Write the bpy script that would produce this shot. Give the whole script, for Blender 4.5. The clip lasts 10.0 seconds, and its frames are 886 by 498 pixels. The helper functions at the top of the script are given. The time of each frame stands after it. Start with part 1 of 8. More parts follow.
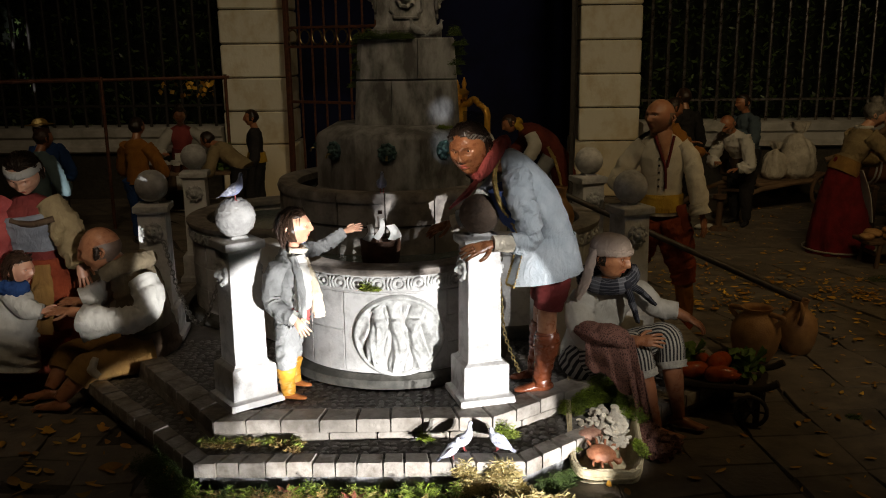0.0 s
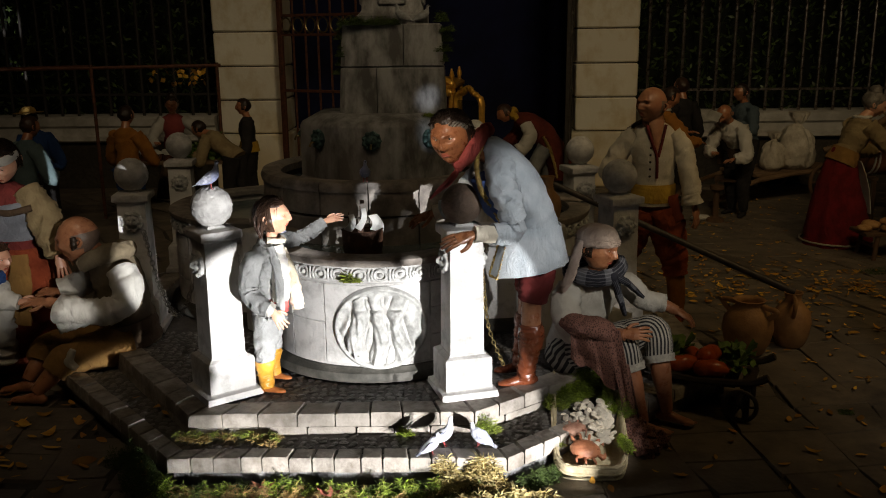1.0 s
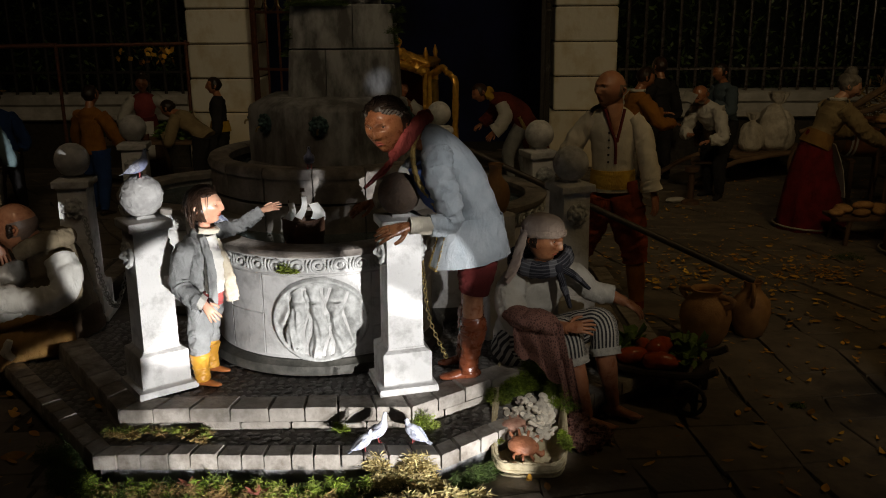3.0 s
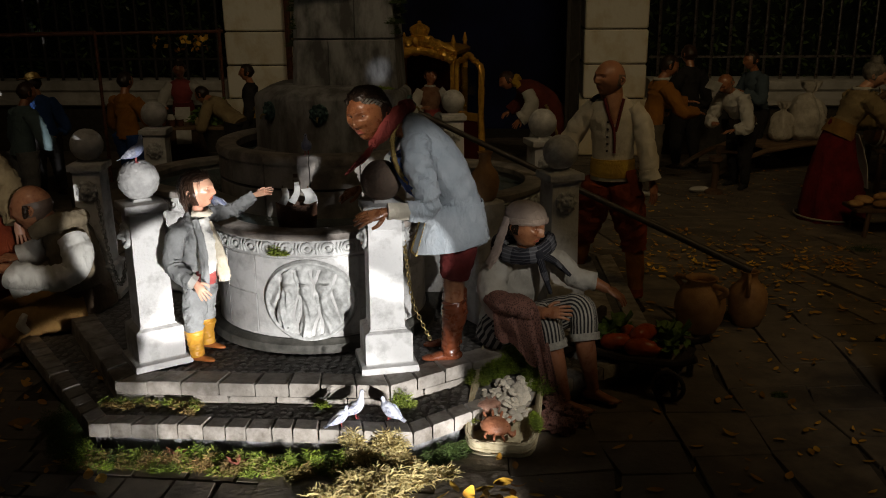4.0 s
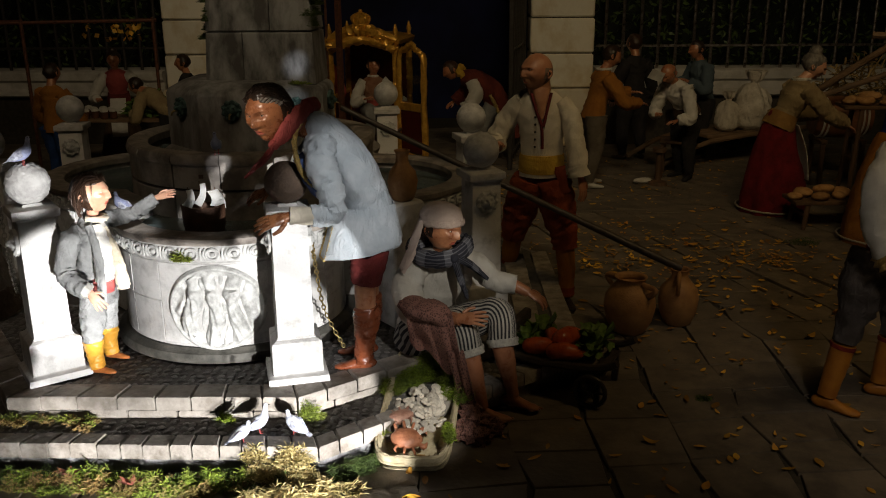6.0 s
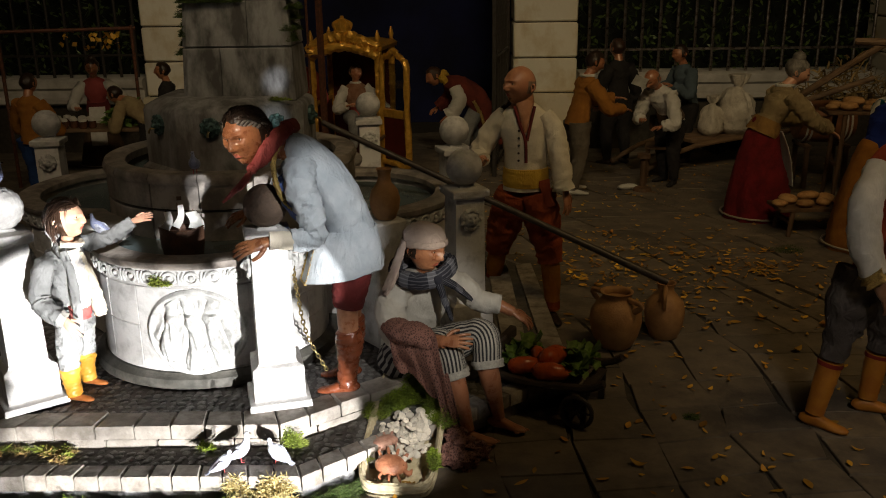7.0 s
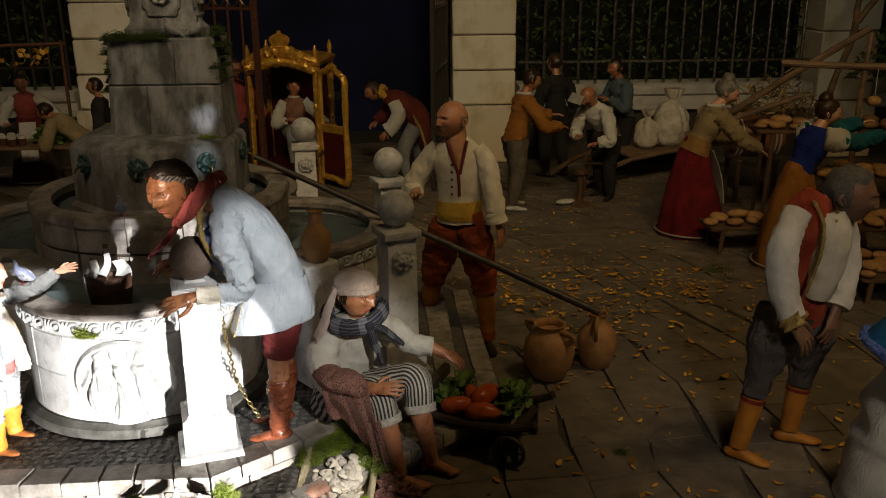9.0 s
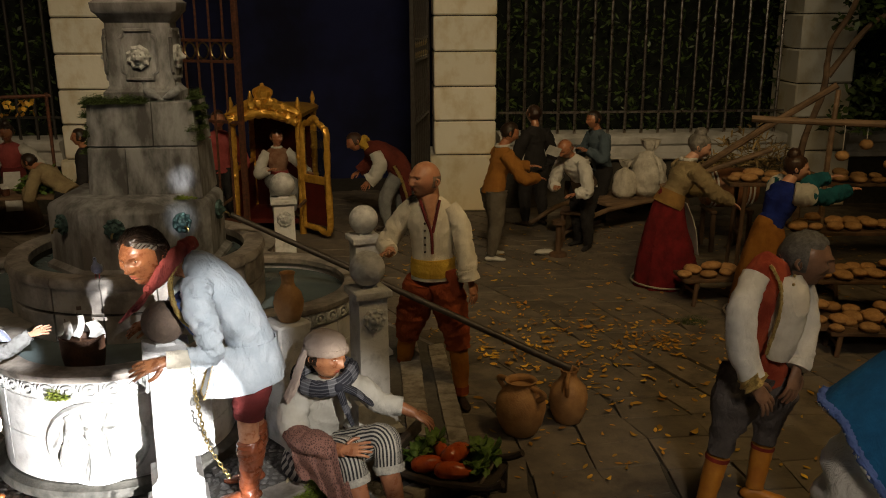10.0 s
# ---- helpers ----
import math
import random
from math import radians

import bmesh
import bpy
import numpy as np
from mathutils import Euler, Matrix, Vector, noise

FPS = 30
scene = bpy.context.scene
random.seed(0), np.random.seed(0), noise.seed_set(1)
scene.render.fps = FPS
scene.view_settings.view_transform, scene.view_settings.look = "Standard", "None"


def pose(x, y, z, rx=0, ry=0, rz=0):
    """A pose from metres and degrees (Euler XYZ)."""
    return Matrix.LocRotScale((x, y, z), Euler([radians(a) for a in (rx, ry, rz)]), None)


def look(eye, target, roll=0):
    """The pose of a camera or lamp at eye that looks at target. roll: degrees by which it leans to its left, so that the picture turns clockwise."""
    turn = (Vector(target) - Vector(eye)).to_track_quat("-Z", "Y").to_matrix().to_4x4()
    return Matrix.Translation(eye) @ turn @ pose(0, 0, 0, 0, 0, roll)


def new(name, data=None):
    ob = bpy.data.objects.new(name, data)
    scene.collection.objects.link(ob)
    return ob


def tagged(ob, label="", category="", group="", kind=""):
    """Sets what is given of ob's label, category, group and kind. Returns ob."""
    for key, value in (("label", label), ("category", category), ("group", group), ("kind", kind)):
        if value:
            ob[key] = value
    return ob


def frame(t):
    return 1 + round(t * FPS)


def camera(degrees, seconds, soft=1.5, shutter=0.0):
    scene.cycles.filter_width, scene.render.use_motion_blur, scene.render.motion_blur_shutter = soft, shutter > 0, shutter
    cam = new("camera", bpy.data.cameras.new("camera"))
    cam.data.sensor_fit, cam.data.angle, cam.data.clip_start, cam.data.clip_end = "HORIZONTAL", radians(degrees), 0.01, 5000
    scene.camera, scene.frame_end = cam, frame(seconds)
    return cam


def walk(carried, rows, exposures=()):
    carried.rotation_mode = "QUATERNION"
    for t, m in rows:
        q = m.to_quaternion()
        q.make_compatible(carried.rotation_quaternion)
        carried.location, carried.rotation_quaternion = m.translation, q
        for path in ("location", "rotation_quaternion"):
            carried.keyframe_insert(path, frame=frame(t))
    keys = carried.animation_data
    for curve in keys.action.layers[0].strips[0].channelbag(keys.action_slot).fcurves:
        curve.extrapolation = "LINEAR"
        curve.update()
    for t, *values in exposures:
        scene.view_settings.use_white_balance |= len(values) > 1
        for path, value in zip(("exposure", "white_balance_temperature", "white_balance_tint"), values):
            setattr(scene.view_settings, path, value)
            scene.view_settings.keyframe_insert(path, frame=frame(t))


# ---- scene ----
cam = camera(53.5, 10.0, 1.0)
PATH = [
    (0, (0.017, -0.058, 0.605), (-0.025, 1.89, 0.153), -0.7),
    (0.5, (0.038, -0.055, 0.599), (-0.008, 1.891, 0.141), -0.7),
    (1, (0.047, -0.027, 0.597), (-0.001, 1.916, 0.125), -0.6),
    (1.5, (0.048, -0.003, 0.6), (0.003, 1.937, 0.116), -0.7),
    (2, (0.052, 0.023, 0.604), (0.021, 1.961, 0.109), -0.9),
    (2.5, (0.077, 0.037, 0.602), (0.058, 1.971, 0.094), -0.8),
    (2.7, (0.098, 0.029, 0.606), (0.081, 1.961, 0.09), -0.6),
    (3.8, (0.221, -0.014, 0.612), (0.061, 1.902, 0.065), -0.6),
    (4, (0.242, -0.02, 0.618), (0.073, 1.894, 0.063), -0.6),
    (4.5, (0.279, -0.016, 0.613), (0.089, 1.894, 0.052), -0.3),
    (5, (0.307, -0.006, 0.615), (0.11, 1.902, 0.048), -0.6),
    (5.5, (0.314, 0.021, 0.622), (0.138, 1.929, 0.049), -0.8),
    (6, (0.319, 0.044, 0.627), (0.224, 1.954, 0.041), -0.5),
    (7.5, (0.322, 0.078, 0.675), (0.269, 1.986, 0.077), -0.9),
    (8, (0.318, 0.083, 0.696), (0.299, 1.984, 0.072), -1.0),
    (8.5, (0.324, 0.1, 0.71), (0.36, 1.999, 0.087), -0.7),
    (9, (0.349, 0.089, 0.73), (0.403, 1.993, 0.12), -0.5),
    (9.5, (0.366, 0.074, 0.747), (0.435, 1.985, 0.163), -0.4),
    (10, (0.38, 0.071, 0.771), (0.459, 1.999, 0.246), -0.3),
]
EXPOSURES = [(0, -0.06), (1, -0.10), (2.5, -0.62), (4.5, -0.78), (5.5, -0.55), (6.2, -0.05), (7.5, 0.45), (8.5, 0.58), (9.2, 0.78), (10, 1.10)]
walk(cam, [(t, look(eye, target, roll)) for t, eye, target, roll in PATH],
     EXPOSURES)

# ---- world, lights, exposure ----
world = bpy.data.worlds.new("dim_hall")
scene.world = world
world.use_nodes = True
world.node_tree.nodes["Background"].inputs[0].default_value = (1.0, 0.72, 0.45, 1)
world.node_tree.nodes["Background"].inputs[1].default_value = 0.006


def spot(name, eye, target, watts, degrees, blend, colour, radius):
    d = bpy.data.lights.new(name, "SPOT")
    d.energy, d.spot_size, d.spot_blend, d.color, d.shadow_soft_size = watts, radians(degrees), blend, colour, radius
    ob = new(name, d)
    ob.matrix_world = look(eye, target)
    return ob


# white beam from low right on fountain and figures, pieced from added narrow cones
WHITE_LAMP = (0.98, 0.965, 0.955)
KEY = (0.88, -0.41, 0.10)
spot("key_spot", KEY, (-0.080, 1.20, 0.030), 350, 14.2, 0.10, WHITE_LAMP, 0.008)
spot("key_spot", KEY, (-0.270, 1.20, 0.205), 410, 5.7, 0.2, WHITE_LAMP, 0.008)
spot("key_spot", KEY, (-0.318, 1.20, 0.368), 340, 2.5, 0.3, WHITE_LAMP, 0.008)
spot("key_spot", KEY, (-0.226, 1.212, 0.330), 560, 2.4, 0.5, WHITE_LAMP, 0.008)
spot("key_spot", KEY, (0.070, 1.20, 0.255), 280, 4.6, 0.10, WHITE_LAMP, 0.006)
# unseen lamp added above to brighten sails, boy's arm, coat, boots and seated figure
HIGH_FILL = (0.90, -0.35, 1.25)
spot("key_spot", HIGH_FILL, (-0.104, 1.332, 0.312), 300, 1.15, 0.4, WHITE_LAMP, 0.008)
spot("key_spot", HIGH_FILL, (-0.180, 1.278, 0.318), 330, 2.6, 0.6, WHITE_LAMP, 0.008)
spot("key_spot", HIGH_FILL, (0.142, 1.212, 0.348), 125, 7.0, 0.75, WHITE_LAMP, 0.014)
spot("key_spot", HIGH_FILL, (0.048, 1.150, 0.320), 130, 1.7, 0.5, WHITE_LAMP, 0.010)
spot("key_spot", HIGH_FILL, (0.145, 1.22, 0.135), 55, 4.0, 0.8, WHITE_LAMP, 0.014)
spot("key_spot", HIGH_FILL, (0.283, 1.27, 0.18), 52, 8.4, 0.8, (1.0, 0.92, 0.80), 0.02)
# unseen lamp added almost at ground level to whiten the step risers
STEP_FILL = (1.02, -0.45, 0.062)
spot("key_spot", STEP_FILL, (0.070, 1.01, -0.045), 240, 11.0, 0.3, WHITE_LAMP, 0.010)
spot("key_spot", STEP_FILL, (-0.225, 1.03, -0.032), 280, 6.8, 0.2, WHITE_LAMP, 0.010)
# single cones added to brighten the basket, two faces, a sleeve, the left group
spot("key_spot", HIGH_FILL, (0.235, 1.15, 0.04), 125, 4.2, 0.7, (1.0, 0.95, 0.86), 0.012)
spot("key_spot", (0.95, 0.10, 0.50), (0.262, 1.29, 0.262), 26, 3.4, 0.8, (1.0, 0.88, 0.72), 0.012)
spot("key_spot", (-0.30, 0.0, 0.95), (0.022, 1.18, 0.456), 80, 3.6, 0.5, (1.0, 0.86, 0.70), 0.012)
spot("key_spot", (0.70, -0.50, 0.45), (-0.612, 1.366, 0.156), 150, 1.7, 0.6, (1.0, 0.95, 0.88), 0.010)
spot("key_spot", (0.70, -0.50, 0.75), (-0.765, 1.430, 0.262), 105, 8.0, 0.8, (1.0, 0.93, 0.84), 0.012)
# narrow cones added for light patches on the fountain's shaft, mask and upper basin
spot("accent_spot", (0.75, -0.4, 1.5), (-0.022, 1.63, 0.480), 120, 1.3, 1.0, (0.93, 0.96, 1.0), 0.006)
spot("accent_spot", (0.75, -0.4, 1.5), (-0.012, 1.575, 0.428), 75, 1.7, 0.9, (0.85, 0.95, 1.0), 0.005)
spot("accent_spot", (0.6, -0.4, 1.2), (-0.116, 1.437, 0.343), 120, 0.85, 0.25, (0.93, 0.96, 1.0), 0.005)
# unseen warm fill spots added over the square, railing and walking figure
spot("stage_light", (1.30, 1.0, 1.75), (0.95, 2.2, 0.0), 16.5, 88, 0.95, (1.0, 0.68, 0.29), 0.20)
spot("stage_light", (0.45, 0.3, 2.1), (0.20, 3.1, 0.60), 47, 64, 0.9, (1.0, 0.79, 0.49), 0.18)
spot("stage_light", (-0.5, 0.2, 2.3), (-1.0, 2.3, 0.1), 22, 62, 0.9, (1.0, 0.76, 0.48), 0.18)
spot("stage_light", (1.3, 0.9, 1.05), (1.60, 3.4, 0.65), 6.5, 38, 0.9, (1.0, 0.86, 0.62), 0.15)
spot("stage_light", (0.75, -0.2, 1.3), (1.0, 1.20, 0.1), 18.5, 30, 0.9, (1.0, 0.85, 0.68), 0.10)

# ---- materials ----
MATS = {}


def mat(name, base, second=None, scale=40.0, rough=0.7, bump=0.15, bscale=None, stretch=(1, 1, 1), metal=0.0, spec=0.4,
        vary=0.0, island=0.0, third=None, weave=0.0, mix=(0.38, 0.62), fold=0.0):
    """Procedural surface: two scales of mottling, a fine relief, optional weave, optional variation from piece to piece."""
    if name in MATS:
        return MATS[name]
    m = bpy.data.materials.new(name)
    m.use_nodes = True
    nt = m.node_tree
    nd, lk = nt.nodes, nt.links
    bs = nd["Principled BSDF"]
    second = second or tuple(c * 0.6 for c in base)
    tc = nd.new("ShaderNodeTexCoord")
    mp = nd.new("ShaderNodeMapping")
    mp.inputs["Scale"].default_value = stretch
    lk.new(tc.outputs["Object"], mp.inputs["Vector"])
    n1 = nd.new("ShaderNodeTexNoise")
    n1.inputs["Scale"].default_value, n1.inputs["Detail"].default_value, n1.inputs["Roughness"].default_value = scale, 6, 0.62
    lk.new(mp.outputs[0], n1.inputs["Vector"])
    ramp = nd.new("ShaderNodeValToRGB")
    ramp.color_ramp.elements[0].position, ramp.color_ramp.elements[1].position = mix
    ramp.color_ramp.elements[0].color, ramp.color_ramp.elements[1].color = (*second, 1), (*base, 1)
    lk.new(n1.outputs["Fac"], ramp.inputs[0])
    col = ramp.outputs[0]
    n2 = nd.new("ShaderNodeTexNoise")
    n2.inputs["Scale"].default_value, n2.inputs["Detail"].default_value = scale * 0.17, 3
    lk.new(mp.outputs[0], n2.inputs["Vector"])
    big = nd.new("ShaderNodeMix")
    big.data_type = "RGBA"
    big.blend_type = "MIX"
    rr = nd.new("ShaderNodeMapRange")
    rr.inputs[1].default_value, rr.inputs[2].default_value, rr.inputs[3].default_value, rr.inputs[4].default_value = 0.45, 0.7, 0.0, 0.65
    lk.new(n2.outputs["Fac"], rr.inputs[0])
    lk.new(rr.outputs[0], big.inputs[0])
    lk.new(col, big.inputs[6])
    big.inputs[7].default_value = (*(third or tuple(0.5 * (a + b) * 0.85 for a, b in zip(base, second))), 1)
    col = big.outputs[2]
    if vary or island:
        src = nd.new("ShaderNodeObjectInfo").outputs["Random"] if vary else nd.new("ShaderNodeNewGeometry").outputs["Random Per Island"]
        k = vary or island
        r2 = nd.new("ShaderNodeMapRange")
        r2.inputs[3].default_value, r2.inputs[4].default_value = 1 - k, 1 + k
        lk.new(src, r2.inputs[0])
        hsv = nd.new("ShaderNodeHueSaturation")
        lk.new(r2.outputs[0], hsv.inputs["Value"])
        lk.new(col, hsv.inputs["Color"])
        col = hsv.outputs[0]
    lk.new(col, bs.inputs["Base Color"])
    nb = nd.new("ShaderNodeTexNoise")
    nb.inputs["Scale"].default_value, nb.inputs["Detail"].default_value = bscale or scale * 5, 5
    lk.new(mp.outputs[0], nb.inputs["Vector"])
    height = nb.outputs["Fac"]
    if weave:
        wv = nd.new("ShaderNodeTexWave")
        wv.inputs["Scale"].default_value, wv.inputs["Distortion"].default_value = weave, 2.0
        lk.new(tc.outputs["Object"], wv.inputs["Vector"])
        ad = nd.new("ShaderNodeMath")
        ad.operation = "ADD"
        lk.new(height, ad.inputs[0])
        lk.new(wv.outputs["Fac"], ad.inputs[1])
        height = ad.outputs[0]
    bp = nd.new("ShaderNodeBump")
    bp.inputs["Strength"].default_value, bp.inputs["Distance"].default_value = min(1.0, bump * 2), 0.0015
    lk.new(height, bp.inputs["Height"])
    nrm = bp.outputs[0]
    if fold:
        nf = nd.new("ShaderNodeTexNoise")
        nf.inputs["Scale"].default_value, nf.inputs["Detail"].default_value, nf.inputs["Distortion"].default_value = 62, 2.5, 1.4
        mf = nd.new("ShaderNodeMapping")
        mf.inputs["Scale"].default_value = (1, 1, 0.55)
        lk.new(tc.outputs["Object"], mf.inputs["Vector"])
        lk.new(mf.outputs[0], nf.inputs["Vector"])
        bf = nd.new("ShaderNodeBump")
        bf.inputs["Strength"].default_value, bf.inputs["Distance"].default_value = fold, 0.006
        lk.new(nf.outputs["Fac"], bf.inputs["Height"])
        lk.new(nrm, bf.inputs["Normal"])
        nrm = bf.outputs[0]
    lk.new(nrm, bs.inputs["Normal"])
    rmap = nd.new("ShaderNodeMapRange")
    rmap.inputs[3].default_value, rmap.inputs[4].default_value = max(0.05, rough - 0.12), min(1.0, rough + 0.12)
    lk.new(n1.outputs["Fac"], rmap.inputs[0])
    lk.new(rmap.outputs[0], bs.inputs["Roughness"])
    bs.inputs["Metallic"].default_value = metal
    bs.inputs["Specular IOR Level"].default_value = spec
    MATS[name] = m
    return m


def striped(name, a, b, scale, axis=0, rough=0.85, check=False, duty=0.5):
    """Woven stripes or checks in the object's own coordinates."""
    m = bpy.data.materials.new(name)
    m.use_nodes = True
    nt = m.node_tree
    nd, lk = nt.nodes, nt.links
    bs = nd["Principled BSDF"]
    tc = nd.new("ShaderNodeTexCoord")
    sep = nd.new("ShaderNodeSeparateXYZ")
    nz = nd.new("ShaderNodeTexNoise")
    nz.inputs["Scale"].default_value = 60
    lk.new(tc.outputs["UV"], sep.inputs[0])
    lk.new(tc.outputs["Object"], nz.inputs["Vector"])

    def wave(out, k):
        f = nd.new("ShaderNodeMath")
        f.operation = "MULTIPLY"
        f.inputs[1].default_value = k
        lk.new(out, f.inputs[0])
        g = nd.new("ShaderNodeMath")
        g.operation = "FRACT"
        lk.new(f.outputs[0], g.inputs[0])
        h = nd.new("ShaderNodeMath")
        h.operation = "GREATER_THAN"
        h.inputs[1].default_value = duty
        lk.new(g.outputs[0], h.inputs[0])
        return h.outputs[0]
    fac = wave(sep.outputs[axis], scale)
    if check:
        o = wave(sep.outputs[1 - axis], check)
        s = nd.new("ShaderNodeMath")
        s.operation = "ADD"
        lk.new(fac, s.inputs[0])
        lk.new(o, s.inputs[1])
        s2 = nd.new("ShaderNodeMath")
        s2.operation = "MULTIPLY"
        s2.inputs[1].default_value = 0.5
        lk.new(s.outputs[0], s2.inputs[0])
        fac = s2.outputs[0]
    mx = nd.new("ShaderNodeMix")
    mx.data_type = "RGBA"
    lk.new(fac, mx.inputs[0])
    mx.inputs[6].default_value, mx.inputs[7].default_value = (*a, 1), (*b, 1)
    dirt = nd.new("ShaderNodeMix")
    dirt.data_type, dirt.blend_type = "RGBA", "MULTIPLY"
    dirt.inputs[0].default_value = 0.5
    lk.new(mx.outputs[2], dirt.inputs[6])
    lk.new(nz.outputs["Fac"], dirt.inputs[7])
    lk.new(dirt.outputs[2], bs.inputs["Base Color"])
    bp = nd.new("ShaderNodeBump")
    bp.inputs["Strength"].default_value, bp.inputs["Distance"].default_value = 0.3, 0.001
    lk.new(nz.outputs["Fac"], bp.inputs["Height"])
    lk.new(bp.outputs[0], bs.inputs["Normal"])
    bs.inputs["Roughness"].default_value = rough
    MATS[name] = m
    return m


def netting(name, thread, gap, scale):
    """Knotted mesh: pale threads round dark openings."""
    m = bpy.data.materials.new(name)
    m.use_nodes = True
    nd, lk = m.node_tree.nodes, m.node_tree.links
    bs = nd["Principled BSDF"]
    tc, mp = nd.new("ShaderNodeTexCoord"), nd.new("ShaderNodeMapping")
    mp.inputs["Scale"].default_value = (1, 1, 0.6)
    lk.new(tc.outputs["Object"], mp.inputs["Vector"])
    vo = nd.new("ShaderNodeTexVoronoi")
    vo.feature = "DISTANCE_TO_EDGE"
    vo.inputs["Scale"].default_value = scale
    lk.new(mp.outputs[0], vo.inputs["Vector"])
    ramp = nd.new("ShaderNodeValToRGB")
    ramp.color_ramp.elements[0].position, ramp.color_ramp.elements[1].position = 0.10, 0.24
    ramp.color_ramp.elements[0].color, ramp.color_ramp.elements[1].color = (*thread, 1), (*gap, 1)
    lk.new(vo.outputs["Distance"], ramp.inputs[0])
    lk.new(ramp.outputs[0], bs.inputs["Base Color"])
    bp = nd.new("ShaderNodeBump")
    bp.invert = True
    bp.inputs["Strength"].default_value, bp.inputs["Distance"].default_value = 0.7, 0.0012
    lk.new(vo.outputs["Distance"], bp.inputs["Height"])
    lk.new(bp.outputs[0], bs.inputs["Normal"])
    bs.inputs["Roughness"].default_value = 0.9
    MATS[name] = m
    return m


STONE = mat("fountain_stone", (0.31, 0.31, 0.315), (0.085, 0.082, 0.08), 26, 0.55, 0.5, 120, (1, 1, 0.45), third=(0.17, 0.14, 0.12), mix=(0.40, 0.62))
PALE = mat("pale_stone", (0.57, 0.56, 0.545), (0.26, 0.25, 0.235), 30, 0.75, 0.55, 180, vary=0.06, mix=(0.28, 0.52))
BASIN = mat("basin_stone", (0.34, 0.30, 0.26), (0.13, 0.11, 0.095), 26, 0.6, 0.4, 120, third=(0.16, 0.16, 0.15))
CARVE = mat("carved_stone", (0.56, 0.56, 0.54), (0.30, 0.30, 0.285), 70, 0.7, 0.15, 300)
PIER = mat("pier_stone", (0.86, 0.82, 0.70), (0.60, 0.48, 0.26), 8, 0.85, 0.5, 70, (1, 1, 0.8), third=(0.78, 0.54, 0.16), vary=0.14, mix=(0.28, 0.52))
PLINTH = mat("white_plinth", (0.62, 0.60, 0.56), (0.42, 0.40, 0.36), 18, 0.8, 0.2)
KERB = mat("kerb_stone", (0.37, 0.335, 0.295), (0.15, 0.125, 0.10), 34, 0.75, 0.55, 160, vary=0.16, third=(0.22, 0.20, 0.17), mix=(0.36, 0.60))
SLAB = mat("paving_slab", (0.185, 0.150, 0.110), (0.095, 0.078, 0.060), 18, 0.72, 0.5, 120, vary=0.16, third=(0.13, 0.11, 0.085))
SLABF = mat("paving_slab_far", (0.185, 0.150, 0.110), (0.095, 0.078, 0.060), 18, 0.72, 0.5, 120, island=0.16, third=(0.13, 0.11, 0.085))
# dark earth between stones; also colours the shade under the wall plinth
JOINT = mat("joint_earth_shade", (0.070, 0.060, 0.045), (0.040, 0.034, 0.026), 60, 0.95, 0.4)
PEBBLE = mat("pebble", (0.19, 0.18, 0.17), (0.11, 0.105, 0.10), 90, 0.6, 0.2, vary=0.25)
PEBBLEF = mat("pebble_bed", (0.19, 0.18, 0.17), (0.11, 0.105, 0.10), 90, 0.6, 0.2, island=0.25)
WATER = mat("basin_water", (0.115, 0.150, 0.155), (0.075, 0.095, 0.10), 9, 0.16, 0.06, 30, spec=0.5)
IRON = mat("iron", (0.46, 0.42, 0.38), (0.18, 0.14, 0.11), 80, 0.30, 0.1, metal=0.9)
RUST = mat("rusty_iron", (0.17, 0.065, 0.035), (0.075, 0.035, 0.022), 90, 0.65, 0.3, metal=0.3)
BRASS = mat("brass", (0.48, 0.38, 0.18), (0.22, 0.16, 0.07), 120, 0.35, 0.1, metal=1.0)
BRONZE = mat("green_bronze", (0.08, 0.15, 0.14), (0.03, 0.05, 0.05), 150, 0.5, 0.2, metal=0.5)
GOLD = mat("gilding", (0.80, 0.46, 0.08), (0.52, 0.26, 0.035), 60, 0.33, 0.3, 260, metal=0.45)
BALLST = mat("rough_ball_stone", (0.58, 0.57, 0.55), (0.33, 0.32, 0.31), 60, 0.85, 0.5, 110, vary=0.05)
WOOD = mat("dark_wood", (0.15, 0.085, 0.045), (0.07, 0.04, 0.022), 30, 0.65, 0.25, 200, (1, 1, 0.2))
WOODL = mat("worn_wood", (0.24, 0.15, 0.085), (0.12, 0.075, 0.042), 30, 0.7, 0.25, 200, (0.3, 1, 1))
POLE = mat("pole_wood", (0.06, 0.045, 0.035), (0.03, 0.024, 0.02), 60, 0.45, 0.2)
CLAY = mat("terracotta", (0.42, 0.225, 0.085), (0.29, 0.145, 0.055), 40, 0.6, 0.25, 260, third=(0.31, 0.19, 0.09))
NIGHT = mat("night_cloth", (0.013, 0.017, 0.070), (0.005, 0.006, 0.026), 3, 0.95, 0.05)
HALL = mat("hall_wall", (0.03, 0.028, 0.027), (0.02, 0.019, 0.018), 3, 0.95, 0.1)
LEAFY = mat("fallen_leaf", (0.68, 0.42, 0.045), (0.34, 0.15, 0.02), 14, 0.55, 0.15, island=0.5, third=(0.26, 0.11, 0.02))
MOSS = mat("moss", (0.24, 0.33, 0.03), (0.10, 0.14, 0.018), 30, 0.8, 0.1, island=0.5, third=(0.22, 0.20, 0.04))
MOSSD = mat("dark_moss", (0.07, 0.11, 0.02), (0.035, 0.055, 0.012), 120, 0.85, 0.1, island=0.4)
